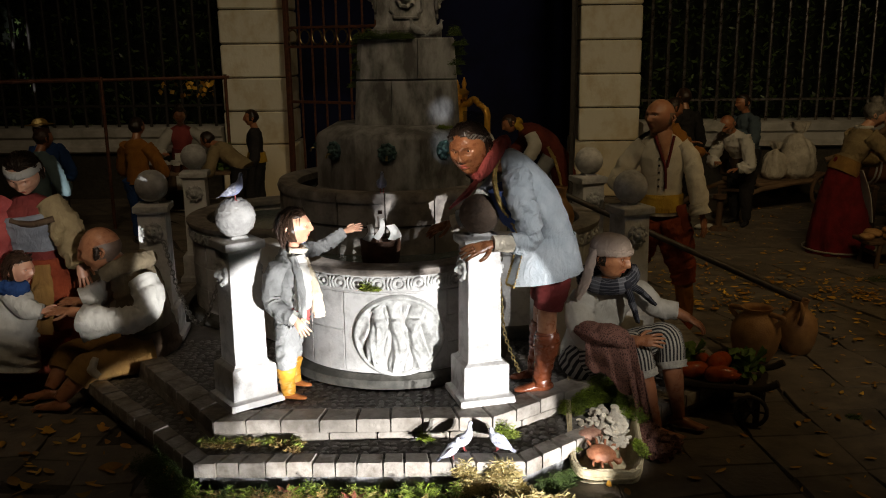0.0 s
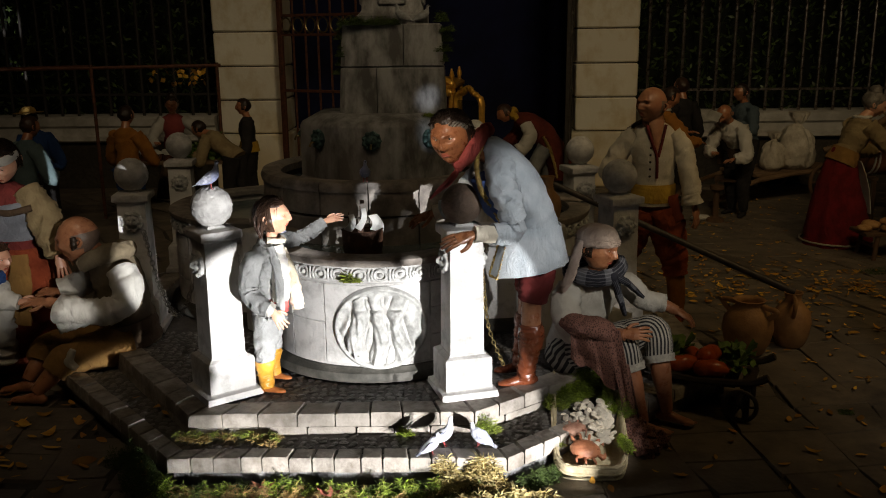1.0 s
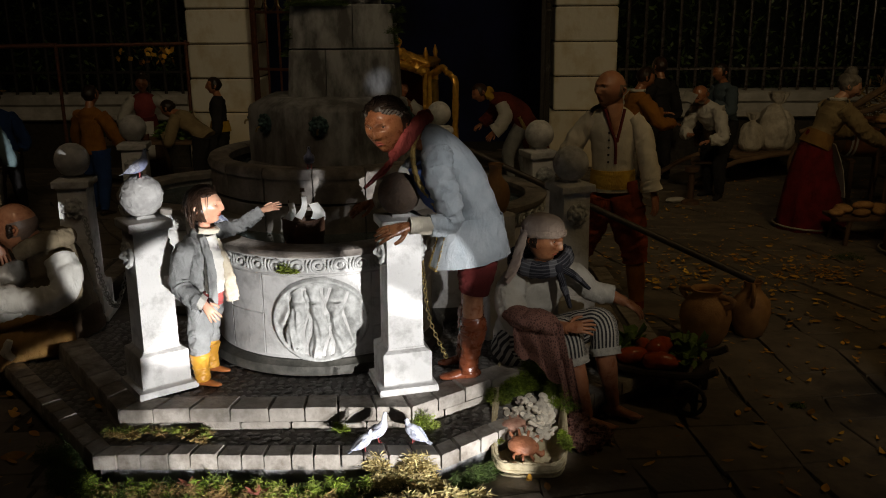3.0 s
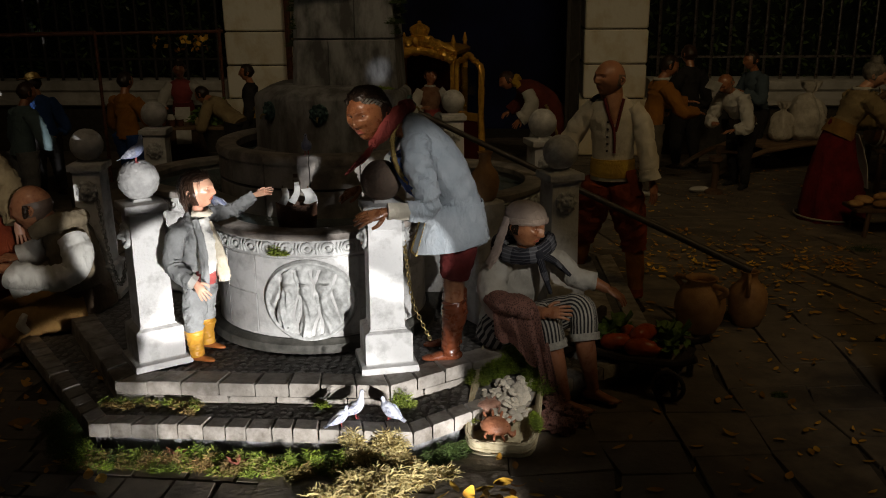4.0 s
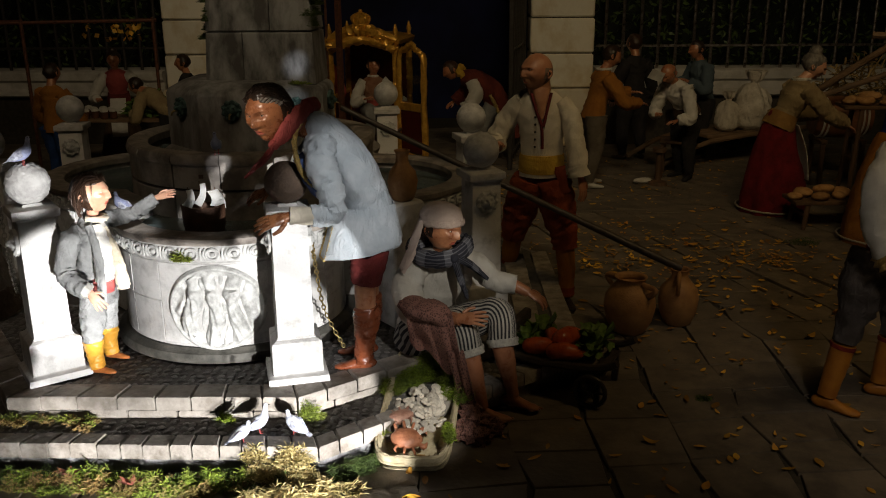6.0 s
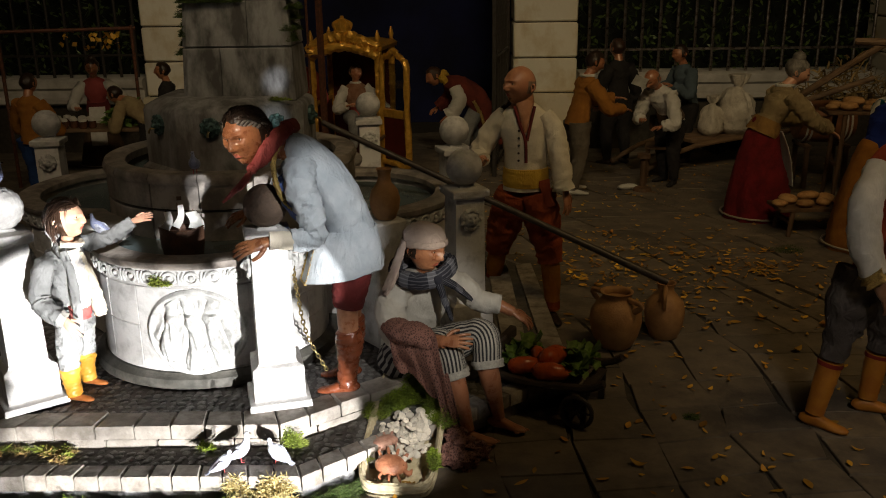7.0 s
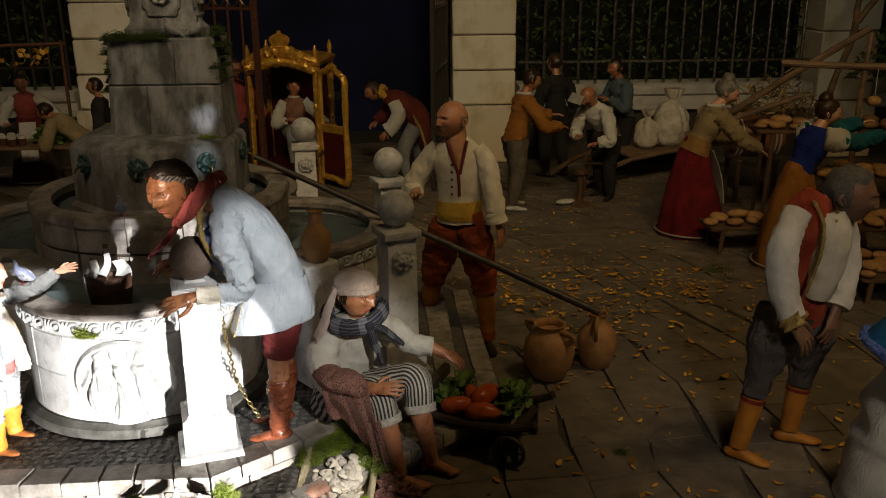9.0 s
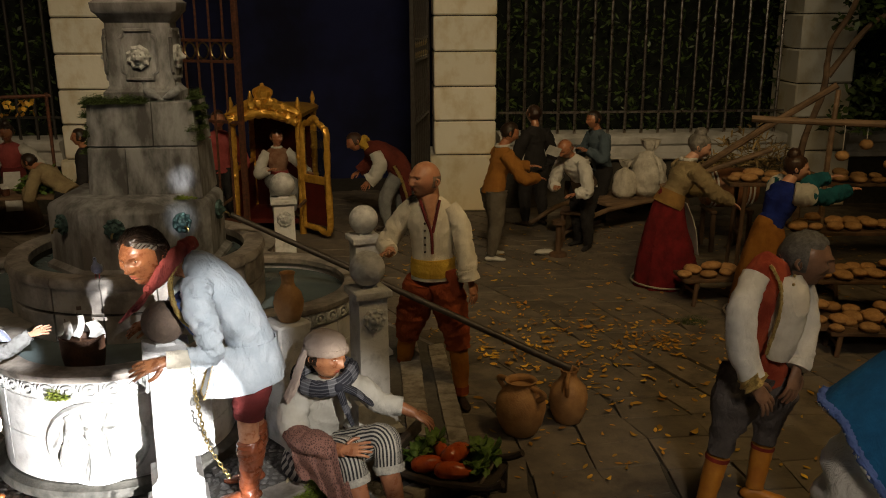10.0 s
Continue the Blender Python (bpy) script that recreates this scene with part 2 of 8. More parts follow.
DRYMOSS = mat("brown_moss", (0.30, 0.20, 0.07), (0.14, 0.08, 0.03), 40, 0.85, 0.1, island=0.4, third=(0.20, 0.19, 0.05))
STRAW = mat("dry_moss", (0.55, 0.45, 0.20), (0.38, 0.30, 0.12), 120, 0.8, 0.1, island=0.3)
HEDGE = mat("hedge_leaf", (0.085, 0.13, 0.032), (0.035, 0.06, 0.015), 60, 0.45, 0.1, island=0.5)

# ---- mesh building ----


class Shape:
    """Vertices and faces with a material index each; becomes one mesh."""

    def __init__(self):
        self.v, self.f, self.m, self.uv = [], [], [], {}

    def add(self, verts, faces, mi=0, uvs=None):
        n = len(self.v)
        self.v += [tuple(p) for p in verts]
        self.f += [tuple(n + i for i in q) for q in faces]
        self.m += [mi] * len(faces)
        if uvs is not None:
            for i, w in enumerate(uvs):
                self.uv[n + i] = w
        return self

    def box(self, c, s, b=0.0, m=None, mi=0):
        """A box with chamfered edges: centre, full sizes, chamfer, turn."""
        h = [0.5 * k for k in s]
        b = min(b, 0.45 * min(s)) if b else 0.0
        m = m or Matrix()
        if not b:
            vs = [m @ Vector((x * h[0], y * h[1], z * h[2])) + Vector(c) for x in (-1, 1) for y in (-1, 1) for z in (-1, 1)]
            return self.add(vs, [(0, 1, 3, 2), (4, 6, 7, 5), (0, 4, 5, 1), (2, 3, 7, 6), (0, 2, 6, 4), (1, 5, 7, 3)], mi)
        ids, vs = {}, []
        for x in (-1, 1):
            for y in (-1, 1):
                for z in (-1, 1):
                    for ax in range(3):
                        p = [sg * (hh - (0 if ax == k else b)) for k, (sg, hh) in enumerate(zip((x, y, z), h))]
                        ids[x, y, z, ax] = len(vs)
                        vs.append(m @ Vector(p) + Vector(c))
        fs = []
        for ax in range(3):
            o = [k for k in range(3) if k != ax]
            for sg in (-1, 1):
                q = []
                for a, bb in ((-1, -1), (1, -1), (1, 1), (-1, 1)):
                    k = [0, 0, 0]
                    k[ax], k[o[0]], k[o[1]] = sg, a, bb
                    q.append(ids[k[0], k[1], k[2], ax])
                fs.append(q if (sg > 0) == (ax != 1) else q[::-1])
            for a in (-1, 1):
                for bb in (-1, 1):
                    q = []
                    for sg, w in ((-1, 0), (1, 0), (1, 1), (-1, 1)):
                        k = [0, 0, 0]
                        k[ax], k[o[0]], k[o[1]] = sg, a, bb
                        q.append(ids[k[0], k[1], k[2], o[w]])
                    fs.append(q)
        for x in (-1, 1):
            for y in (-1, 1):
                for z in (-1, 1):
                    fs.append([ids[x, y, z, 0], ids[x, y, z, 1], ids[x, y, z, 2]])
        return self.add(vs, fs, mi)

    def rings(self, rows, mi=0, close=True, caps=True, uvs=None):
        """Joins rows of points of equal count into a skin."""
        n = len(rows[0])
        vs = [p for r in rows for p in r]
        fs = []
        for i in range(len(rows) - 1):
            for j in range(n if close else n - 1):
                k = (j + 1) % n
                fs.append((i * n + j, i * n + k, (i + 1) * n + k, (i + 1) * n + j))
        if caps and close:
            fs.append(tuple(range(n))[::-1])
            fs.append(tuple((len(rows) - 1) * n + j for j in range(n)))
        return self.add(vs, fs, mi, uvs)

    def lathe(self, profile, c=(0, 0, 0), n=24, mi=0, rough=0.0, caps=True, a0=0.0, a1=math.tau):
        full = a1 - a0 > 6.28
        rows = []
        for r, z in profile:
            row = []
            for j in range(n if full else n + 1):
                a = a0 + (a1 - a0) * j / n
                k = r + (rough * noise.noise(Vector((c[0] * 9 + 40 * r * math.cos(a), c[1] * 7 + 40 * r * math.sin(a), 40 * z))) if rough else 0)
                row.append((c[0] + k * math.cos(a), c[1] + k * math.sin(a), c[2] + z))
            rows.append(row)
        return self.rings(rows, mi, full, caps)

    def ball(self, c, r, n=18, mi=0, rough=0.0, squash=(1, 1, 1), m=None, freq=3.0):
        rows = []
        for i in range(1, n // 2 + 1):
            th = math.pi * i / (n // 2 + 1)
            row = []
            for j in range(n):
                a = math.tau * j / n
                d = Vector((math.sin(th) * math.cos(a), math.sin(th) * math.sin(a), math.cos(th)))
                k = r * (1 + (rough * noise.noise(d * freq + Vector(c) * 31) if rough else 0))
                p = Vector((d.x * squash[0], d.y * squash[1], d.z * squash[2])) * k
                row.append((m @ p if m else p) + Vector(c))
            rows.append(row)
        return self.rings(rows, mi)

    def tube(self, pts, rad, n=10, mi=0, sub=4, side=None, wr=0.0, wf=60.0, seed=0.0, caps=True, drape=0.0):
        """A skin along a smooth line through pts; rad: one radius, or (across, deep), per point; wr: depth of creases."""
        P = [Vector(p) for p in pts]
        R = [(r, r) if isinstance(r, (int, float)) else r for r in rad]
        if len(R) == 1:
            R = R * len(P)
        line, rr = [], []
        for i in range(len(P) - 1):
            a, b, c, d = P[max(i - 1, 0)], P[i], P[i + 1], P[min(i + 2, len(P) - 1)]
            ra, rb, rc, rd = R[max(i - 1, 0)], R[i], R[i + 1], R[min(i + 2, len(P) - 1)]
            for k in range(sub + (i == len(P) - 2)):
                t = k / sub
                w = (-t ** 3 + 2 * t * t - t, 3 * t ** 3 - 5 * t * t + 2, -3 * t ** 3 + 4 * t * t + t, t ** 3 - t * t)
                line.append(0.5 * (w[0] * a + w[1] * b + w[2] * c + w[3] * d))
                rr.append(tuple(max(1e-4, 0.5 * (w[0] * ra[q] + w[1] * rb[q] + w[2] * rc[q] + w[3] * rd[q])) for q in (0, 1)))
        tan = [(line[min(i + 1, len(line) - 1)] - line[max(i - 1, 0)]).normalized() for i in range(len(line))]
        s = Vector(side) if side else (Vector((0, 0, 1)) if abs(tan[0].z) < 0.8 else Vector((1, 0, 0)))
        rows, uvs, along = [], [], 0.0
        for i, (p, t, r) in enumerate(zip(line, tan, rr)):
            s = (s - t * s.dot(t)).normalized()
            u = t.cross(s)
            if i:
                along += (p - line[i - 1]).length
            row = []
            for j in range(n):
                a = math.tau * j / n
                k = 1.0
                if wr:
                    ca, sa = math.cos(a), math.sin(a)
                    w = 0.8 * noise.noise(Vector((along * wf, ca * 1.3 + seed, sa * 1.3 + seed * 2.7)))
                    w += 0.7 - 2.2 * abs(noise.noise(Vector((along * wf * 1.3 + ca * 0.9, ca * 0.9 + seed * 3, sa * 0.9 - seed))))
                    w += 0.25 * noise.noise(Vector((along * wf * 2.6 + 9, ca * 2.6 + seed, sa * 2.6)))
                    k += wr * w
                if drape:
                    k += drape * (i / len(line)) * math.sin(a * 7 + seed + 2 * math.sin(a * 2 + seed))
                row.append(p + s * (math.cos(a) * r[0] * k) + u * (math.sin(a) * r[1] * k))
                uvs.append((j / n, along * 10))
            rows.append(row)
        return self.rings(rows, mi, True, caps, uvs)

    def prism(self, poly, z0, z1, mi=0, inset=0.0):
        """An upright block on a plan outline, its top edge drawn in by inset."""
        c = Vector((sum(p[0] for p in poly) / len(poly), sum(p[1] for p in poly) / len(poly)))
        def draw(q, z):
            out = []
            for p in poly:
                d = c - Vector(p[:2])
                out.append((p[0] + d.x / d.length * q, p[1] + d.y / d.length * q, z))
            return out
        rows = [draw(0, z0), draw(0, z1 - inset), draw(inset, z1)] if inset else [draw(0, z0), draw(0, z1)]
        return self.rings(rows, mi)

    def sheet(self, grid, mi=0, thick=0.0):
        """A cloth or plate through a grid of points, with a thickness."""
        rows, n = grid, len(grid[0])
        vs = [Vector(p) for r in rows for p in r]
        fs = [(i * n + j, i * n + j + 1, (i + 1) * n + j + 1, (i + 1) * n + j) for i in range(len(rows) - 1) for j in range(n - 1)]
        uvs = [(j / (n - 1), i / (len(rows) - 1)) for i in range(len(rows)) for j in range(n)]
        if not thick:
            return self.add(vs, fs, mi, uvs)
        nor = [Vector() for _ in vs]
        for q in fs:
            w = (vs[q[2]] - vs[q[0]]).cross(vs[q[3]] - vs[q[1]])
            for k in q:
                nor[k] += w
        back = [p - w.normalized() * thick for p, w in zip(vs, nor)]
        N = len(vs)
        edge = [j for j in range(n)] + [i * n + n - 1 for i in range(1, len(rows))] + [(len(rows) - 1) * n + j for j in range(n - 2, -1, -1)] + [i * n for i in range(len(rows) - 2, 0, -1)]
        fs2 = fs + [tuple(N + k for k in q[::-1]) for q in fs] + [(a, b, N + b, N + a)[::-1] for a, b in zip(edge, edge[1:] + edge[:1])]
        return self.add(vs + back, fs2, mi, uvs + uvs)

    def blades(self, c, spread, count, length, width, mi=0, up=0.6, rng=random, normal=(0, 0, 1)):
        """Small bent leaves or moss strands round c."""
        vs, fs = [], []
        for _ in range(count):
            a, r = rng.uniform(0, math.tau), math.sqrt(rng.random())
            p = Vector((c[0] + spread[0] * r * math.cos(a), c[1] + spread[1] * r * math.sin(a), c[2] + spread[2] * rng.random() * (1 - r * r)))
            d = Vector((rng.gauss(0, 1), rng.gauss(0, 1), abs(rng.gauss(0, 1)) * up + 0.1)).normalized()
            s = d.cross(Vector((rng.gauss(0, 1), rng.gauss(0, 1), rng.gauss(0, 1)))).normalized()
            l, w = length * rng.uniform(0.6, 1.3), width * rng.uniform(0.6, 1.2)
            tip = p + d * l - Vector((0, 0, l * 0.25))
            mid = p + d * l * 0.55
            k = len(vs)
            vs += [p - s * w * 0.4, p + s * w * 0.4, mid + s * w * 0.5, mid - s * w * 0.5, tip]
            fs += [(k, k + 1, k + 2, k + 3), (k + 3, k + 2, k + 4)]
        return self.add(vs, fs, mi)

    def mesh(self, name, mats, angle=38, recalc=True):
        me = bpy.data.meshes.new(name)
        me.from_pydata([tuple(p) for p in self.v], [], self.f)
        for q in mats if isinstance(mats, (list, tuple)) else [mats]:
            me.materials.append(q)
        me.polygons.foreach_set("material_index", self.m)
        if self.uv:
            lay = me.uv_layers.new(name="UVMap")
            idx = np.zeros(len(me.loops), dtype=np.int32)
            me.loops.foreach_get("vertex_index", idx)
            arr = np.zeros((len(self.v), 2), dtype=np.float32)
            for i, w in self.uv.items():
                arr[i] = w
            lay.data.foreach_set("uv", arr[idx].ravel())
        if recalc:
            bm = bmesh.new()
            bm.from_mesh(me)
            bmesh.ops.recalc_face_normals(bm, faces=bm.faces)
            bm.to_mesh(me)
            bm.free()
        me.polygons.foreach_set("use_smooth", [True] * len(me.polygons))
        me.set_sharp_from_angle(angle=radians(angle))
        me.update()
        return me


def thing(name, loc=(0, 0, 0), rz=0.0, label="", category="", group="", kind=""):
    """An Empty at the base of a thing."""
    ob = new(name)
    ob.empty_display_size = 0.02
    ob.matrix_world = pose(*loc, 0, 0, rz)
    return tagged(ob, label, category, group, kind)


def part(name, sh, material, parent, label="", angle=38, recalc=True):
    """One mesh object under a thing or a part."""
    ob = new(name, sh if isinstance(sh, bpy.types.Mesh) else sh.mesh(name, material, angle, recalc))
    ob.parent = parent
    return tagged(ob, label)


def solid(name, sh, material, label="", category="", group="", kind="", angle=38, recalc=True, loc=(0, 0, 0), rz=0.0):
    """A thing that is one mesh."""
    ob = new(name, sh.mesh(name, material, angle, recalc))
    ob.matrix_world = pose(*loc, 0, 0, rz)
    return tagged(ob, label, category, group, kind)

# ---- the square: ground, platform, fountain ----
RNG = random.Random(7)
UP, LOW = 0.075, 0.046           # heights of the two steps
CX, CY = -0.12, 1.71             # middle of the fountain

ground = solid("ground", Shape().box((0.4, 2.0, -0.03), (9, 9, 0.048)), JOINT, "dark earth bed under the stone paving", "ground", kind="structure")

UPPER = [(-0.347, 1.126), (0.061, 1.137), (0.415, 1.42), (0.395, 1.90), (0.10, 2.29), (-0.36, 2.31), (-0.64, 1.97), (-0.62, 1.475)]
LOWER = [(-0.356, 1.050), (0.104, 1.054), (0.485, 1.375), (0.455, 1.93), (0.13, 2.38), (-0.38, 2.40), (-0.73, 2.01), (-0.715, 1.45)]


def shrink(poly, d):
    c = Vector((CX, CY))
    out = []
    n = len(poly)
    for i in range(n):
        a, b, e = Vector(poly[i - 1]), Vector(poly[i]), Vector(poly[(i + 1) % n])
        n1 = Vector((-(b - a).y, (b - a).x)).normalized()
        n2 = Vector((-(e - b).y, (e - b).x)).normalized()
        k = (n1 + n2) / (1 + n1.dot(n2))
        out.append(tuple(b + k * d))
    return out


platform = thing("fountain_steps", (0, 0, 0), 0, "two low octagonal stone steps with pebble infill and moss", "steps", kind="structure")
MORTAR = mat("pebble_mortar", (0.13, 0.12, 0.11), (0.08, 0.075, 0.07), 50, 0.9, 0.4)
part("step_core", Shape().prism(shrink(LOWER, 0.024), 0, LOW - 0.0042), MORTAR, platform)
part("step_core", Shape().prism(shrink(UPPER, 0.03), LOW - 0.01, UP - 0.0042), MORTAR, platform)


def kerb_row(poly, edges, z0, z1, depth, length):
    for e in edges:
        a, b = Vector(poly[e]), Vector(poly[(e + 1) % len(poly)])
        inn = shrink(poly, depth)
        ai, bi = Vector(inn[e]), Vector(inn[(e + 1) % len(poly)])
        n = max(3, round((b - a).length / length))
        cuts = [0] + [(i + RNG.uniform(-0.12, 0.12)) / n for i in range(1, n)] + [1]
        for k in range(n):
            g = 0.0011 / (b - a).length
            u0, u1 = cuts[k] + g, cuts[k + 1] - g
            w0, w1 = a.lerp(b, u0), a.lerp(b, u1)
            i0, i1 = ai.lerp(bi, u0), ai.lerp(bi, u1)
            out = (a - ai).normalized() * RNG.uniform(-0.0008, 0.0012)
            dz = RNG.uniform(-0.0012, 0.0008)
            sh = Shape().prism([tuple(w0 + out), tuple(w1 + out), tuple(i1), tuple(i0)], z0, z1 + dz, inset=0.0022)
            part("kerb_stone", sh, KERB, platform)


kerb_row(LOWER, [0, 1, 7], LOW - 0.021, LOW, 0.030, 0.034)
kerb_row(UPPER, [0, 1, 7], LOW - 0.008, LOW + 0.0082, 0.030, 0.062)
kerb_row(UPPER, [0, 1, 7], LOW + 0.009, UP, 0.042, 0.05)
kerb_row(LOWER, [2, 6], 0, LOW, 0.036, 0.07)
kerb_row(UPPER, [2, 6], LOW - 0.008, UP, 0.042, 0.07)
part("kerb_base", Shape().prism(shrink(LOWER, 0.010), 0.001, LOW - 0.006), STONE, platform)


def inside(p, poly):
    return all((Vector(poly[(i + 1) % len(poly)]) - Vector(poly[i])).cross(Vector(p) - Vector(poly[i])) > 0 for i in range(len(poly)))


def pebbles():
    forms = []
    for k in range(5):
        sh = Shape().ball((0, 0, 0), 1, 8, squash=(1, RNG.uniform(0.65, 0.9), 0.42), rough=0.25, freq=1.3)
        forms.append(sh)
    meshes = [f.mesh("pebble", PEBBLE, 60) for f in forms]
    rest, near = Shape(), 0
    u_in, l_in, u_out = shrink(UPPER, 0.043), shrink(LOWER, 0.031), shrink(UPPER, -0.002)
    y = 1.03
    while y < 1.75:
        x = -0.66
        while x < 0.47:
            p = (x + RNG.uniform(-0.003, 0.003), y + RNG.uniform(-0.003, 0.003))
            if inside(p, u_in):
                z = UP - 0.005
            elif inside(p, l_in) and not inside(p, u_out):
                z = LOW - 0.005
            else:
                x += 0.0145
                continue
            if z < UP - 0.01 or math.hypot(p[0] + 0.1, p[1] - 1.44) > 0.17:
                r = RNG.uniform(0.006, 0.0082)
                k, a = RNG.randrange(5), RNG.uniform(0, 180)
                if near < 300 and p[1] < 1.27 and -0.42 < p[0] < 0.27:
                    near += 1
                    ob = new("pebble", meshes[k])
                    ob.parent = platform
                    ob.matrix_basis = pose(p[0], p[1], z, RNG.uniform(-8, 8), RNG.uniform(-8, 8), a) @ Matrix.Scale(r, 4)
                elif p[1] < 1.5:
                    m = pose(p[0], p[1], z, 0, 0, a) @ Matrix.Scale(r, 4)
                    rest.add([m @ Vector(q) for q in forms[k].v], forms[k].f)
            x += 0.0145
        y += 0.0125
    tagged(part("pebble_bed", rest, PEBBLEF, platform, "dark rounded pebbles set in the step", 60, False), kind="stuff")


pebbles()

# quatrefoil lower basin
LOBES = [(-0.10, 1.442, 0.18), (0.085, 1.70, 0.20), (-0.335, 1.745, 0.205), (-0.12, 1.99, 0.19), (-0.12, 1.71, 0.28)]


def lobes(off, n=220):
    out = []
    for i in range(n):
        a = math.tau * i / n
        d = Vector((math.cos(a), math.sin(a)))
        best = 0.05
        for x, y, r in LOBES:
            o = Vector((CX - x, CY - y))
            b = o.dot(d)
            q = b * b - (o.dot(o) - (r + off) ** 2)
            if q > 0:
                best = max(best, -b + math.sqrt(q))
        out.append((CX + d.x * best, CY + d.y * best))
    return out


def rows_of(spec):
    return [[(x, y, z) for x, y in lobes(o)] for o, z in spec]


RIM = 0.270
fountain = thing("fountain", (0, 0, 0), 0, "tiered stone fountain with quatrefoil basin, carved medallion and square shaft", "fountain")
basin = part("basin_wall", Shape().rings(rows_of([(-0.04, UP), (0.012, UP), (0.012, UP + 0.010), (0.004, UP + 0.016), (0.0, UP + 0.022), (-0.001, 0.228), (0.004, 0.232), (0.004, 0.256), (-0.02, 0.257), (-0.032, 0.20)]), caps=False), PALE, fountain, angle=50, recalc=True)
part("foot_moulding", Shape().rings(rows_of([(0.004, UP), (0.0185, UP), (0.0190, UP + 0.006), (0.0160, UP + 0.0135), (0.0075, UP + 0.0175), (0.0055, UP + 0.020), (-0.004, UP + 0.021)]), caps=False), mat("stained_foot", (0.085, 0.08, 0.068), (0.035, 0.034, 0.028), 40, 0.7, 0.3, 200), fountain, "dark stained foot moulding")
part("coping", Shape().rings(rows_of([(-0.029, 0.2572), (0.008, 0.2572), (0.0105, 0.262), (0.011, RIM - 0.002), (0.007, RIM), (-0.026, RIM), (-0.030, RIM - 0.003), (-0.030, 0.2572)]), caps=False), BASIN, fountain, "worn dark stone coping")
part("water", Shape().add([(x, y, 0.246) for x, y in lobes(-0.029)] + [(CX, CY, 0.246)], [(i, (i + 1) % 220, 220) for i in range(220)]), WATER, fountain, "still dark water in the basin")

# carved band of scrolls under the rim
def band():
    pts = lobes(0.005, 720)
    acc, last = 0.0, None
    for i, p in enumerate(pts):
        if p[1] > 1.75:
            last = None
            continue
        q = Vector(p)
        if last is not None:
            acc += (q - last).length
        last = q
        if acc > 0.0285:
            acc = 0.0
            t = (Vector(pts[(i + 1) % 720]) - Vector(pts[i - 1])).normalized()
            m = Matrix(((t.x, t.y, 0, q.x), (t.y, -t.x, 0, q.y), (0, 0, 1, 0.244), (0, 0, 0, 1)))
            sh = Shape()
            ring = [m @ Vector((0.0095 * math.cos(a), 0.001, 0.0085 * math.sin(a))) for a in [math.tau * k / 12 for k in range(13)]]
            sh.tube(ring, [0.0021], 6, 0, 1)
            sh.ball(m @ Vector((0, 0.001, 0)), 0.0042, 8)
            for s in (-1, 1):
                sh.tube([m @ Vector((s * 0.0125 + 0.002, 0.001, -0.009)), m @ Vector((s * 0.0138, 0.002, 0)), m @ Vector((s * 0.0125 + 0.002, 0.001, 0.009))], [0.0013, 0.0018, 0.0013], 5, 0, 2)
            part("scroll", sh, CARVE, basin)


band()


# medallion with a plain relief on the front lobe
def medallion():
    cx, cz, hw, hh = -0.083, 0.158, 0.072, 0.068
    X0, Y0, R = LOBES[0]
    rows = []
    strokes = [(-0.034, 0.0, 0.012), (-0.004, 0.004, 0.012), (0.027, 0.0, 0.012)]
    def relief(u, w):
        h = 0.0035
        e = math.hypot(u / hw, w / hh)
        h += 0.0055 * math.exp(-((e - 0.93) / 0.05) ** 2)
        if e > 0.86:
            return h
        for k, (c, _, wd) in enumerate(strokes):
            bend = c + 0.006 * math.sin(w * 60 + k * 2)
            body = math.exp(-((u - bend) / (wd * (0.75 + 0.25 * math.cos(w * 75 + k)))) ** 2)
            if -0.062 < w < 0.030:
                h += 0.0095 * body
            h += 0.009 * math.exp(-((u - bend) / 0.0095) ** 2 - ((w - 0.041) / 0.012) ** 2)
            h += 0.0022 * body * math.sin((u - bend) * 700 + 5 * math.sin(w * 50 + k)) * (w < 0.025)
            h -= 0.0065 * math.exp(-((abs(u - bend) - wd * 1.15) / 0.0024) ** 2) * (-0.06 < w < 0.05)
        for (u0, w0, u1, w1) in ((-0.056, -0.005, -0.036, 0.028), (-0.03, 0.024, -0.006, 0.012), (0.002, 0.026, 0.024, 0.014), (0.032, 0.024, 0.054, -0.008), (-0.05, -0.04, -0.044, 0.0), (0.046, -0.045, 0.05, -0.005)):
            d = Vector((u1 - u0, w1 - w0))
            t = max(0, min(1, (Vector((u - u0, w - w0))).dot(d) / d.dot(d)))
            q = math.hypot(u - u0 - t * d.x, w - w0 - t * d.y)
            h += 0.006 * math.exp(-(q / 0.0055) ** 2)
        return h + 0.001 * noise.noise(Vector((u * 160, w * 160, 3)))
    n = 84
    for i in range(n):
        row = []
        w = (i / (n - 1) * 2 - 1) * hh
        half = hw * math.sqrt(max(0.0, 1 - (w / hh) ** 2)) + 1e-4
        for j in range(n):
            u = (j / (n - 1) * 2 - 1) * half
            r = R - 0.001 + relief(u, w)
            a = math.asin(max(-0.99, min(0.99, (cx + u - X0) / R)))
            row.append((X0 + r * math.sin(a), Y0 - r * math.cos(a), cz + w))
        rows.append(row)
    part("medallion", Shape().sheet(rows, 0, 0.006), CARVE, basin, "oval medallion with worn relief carving", 70)


medallion()


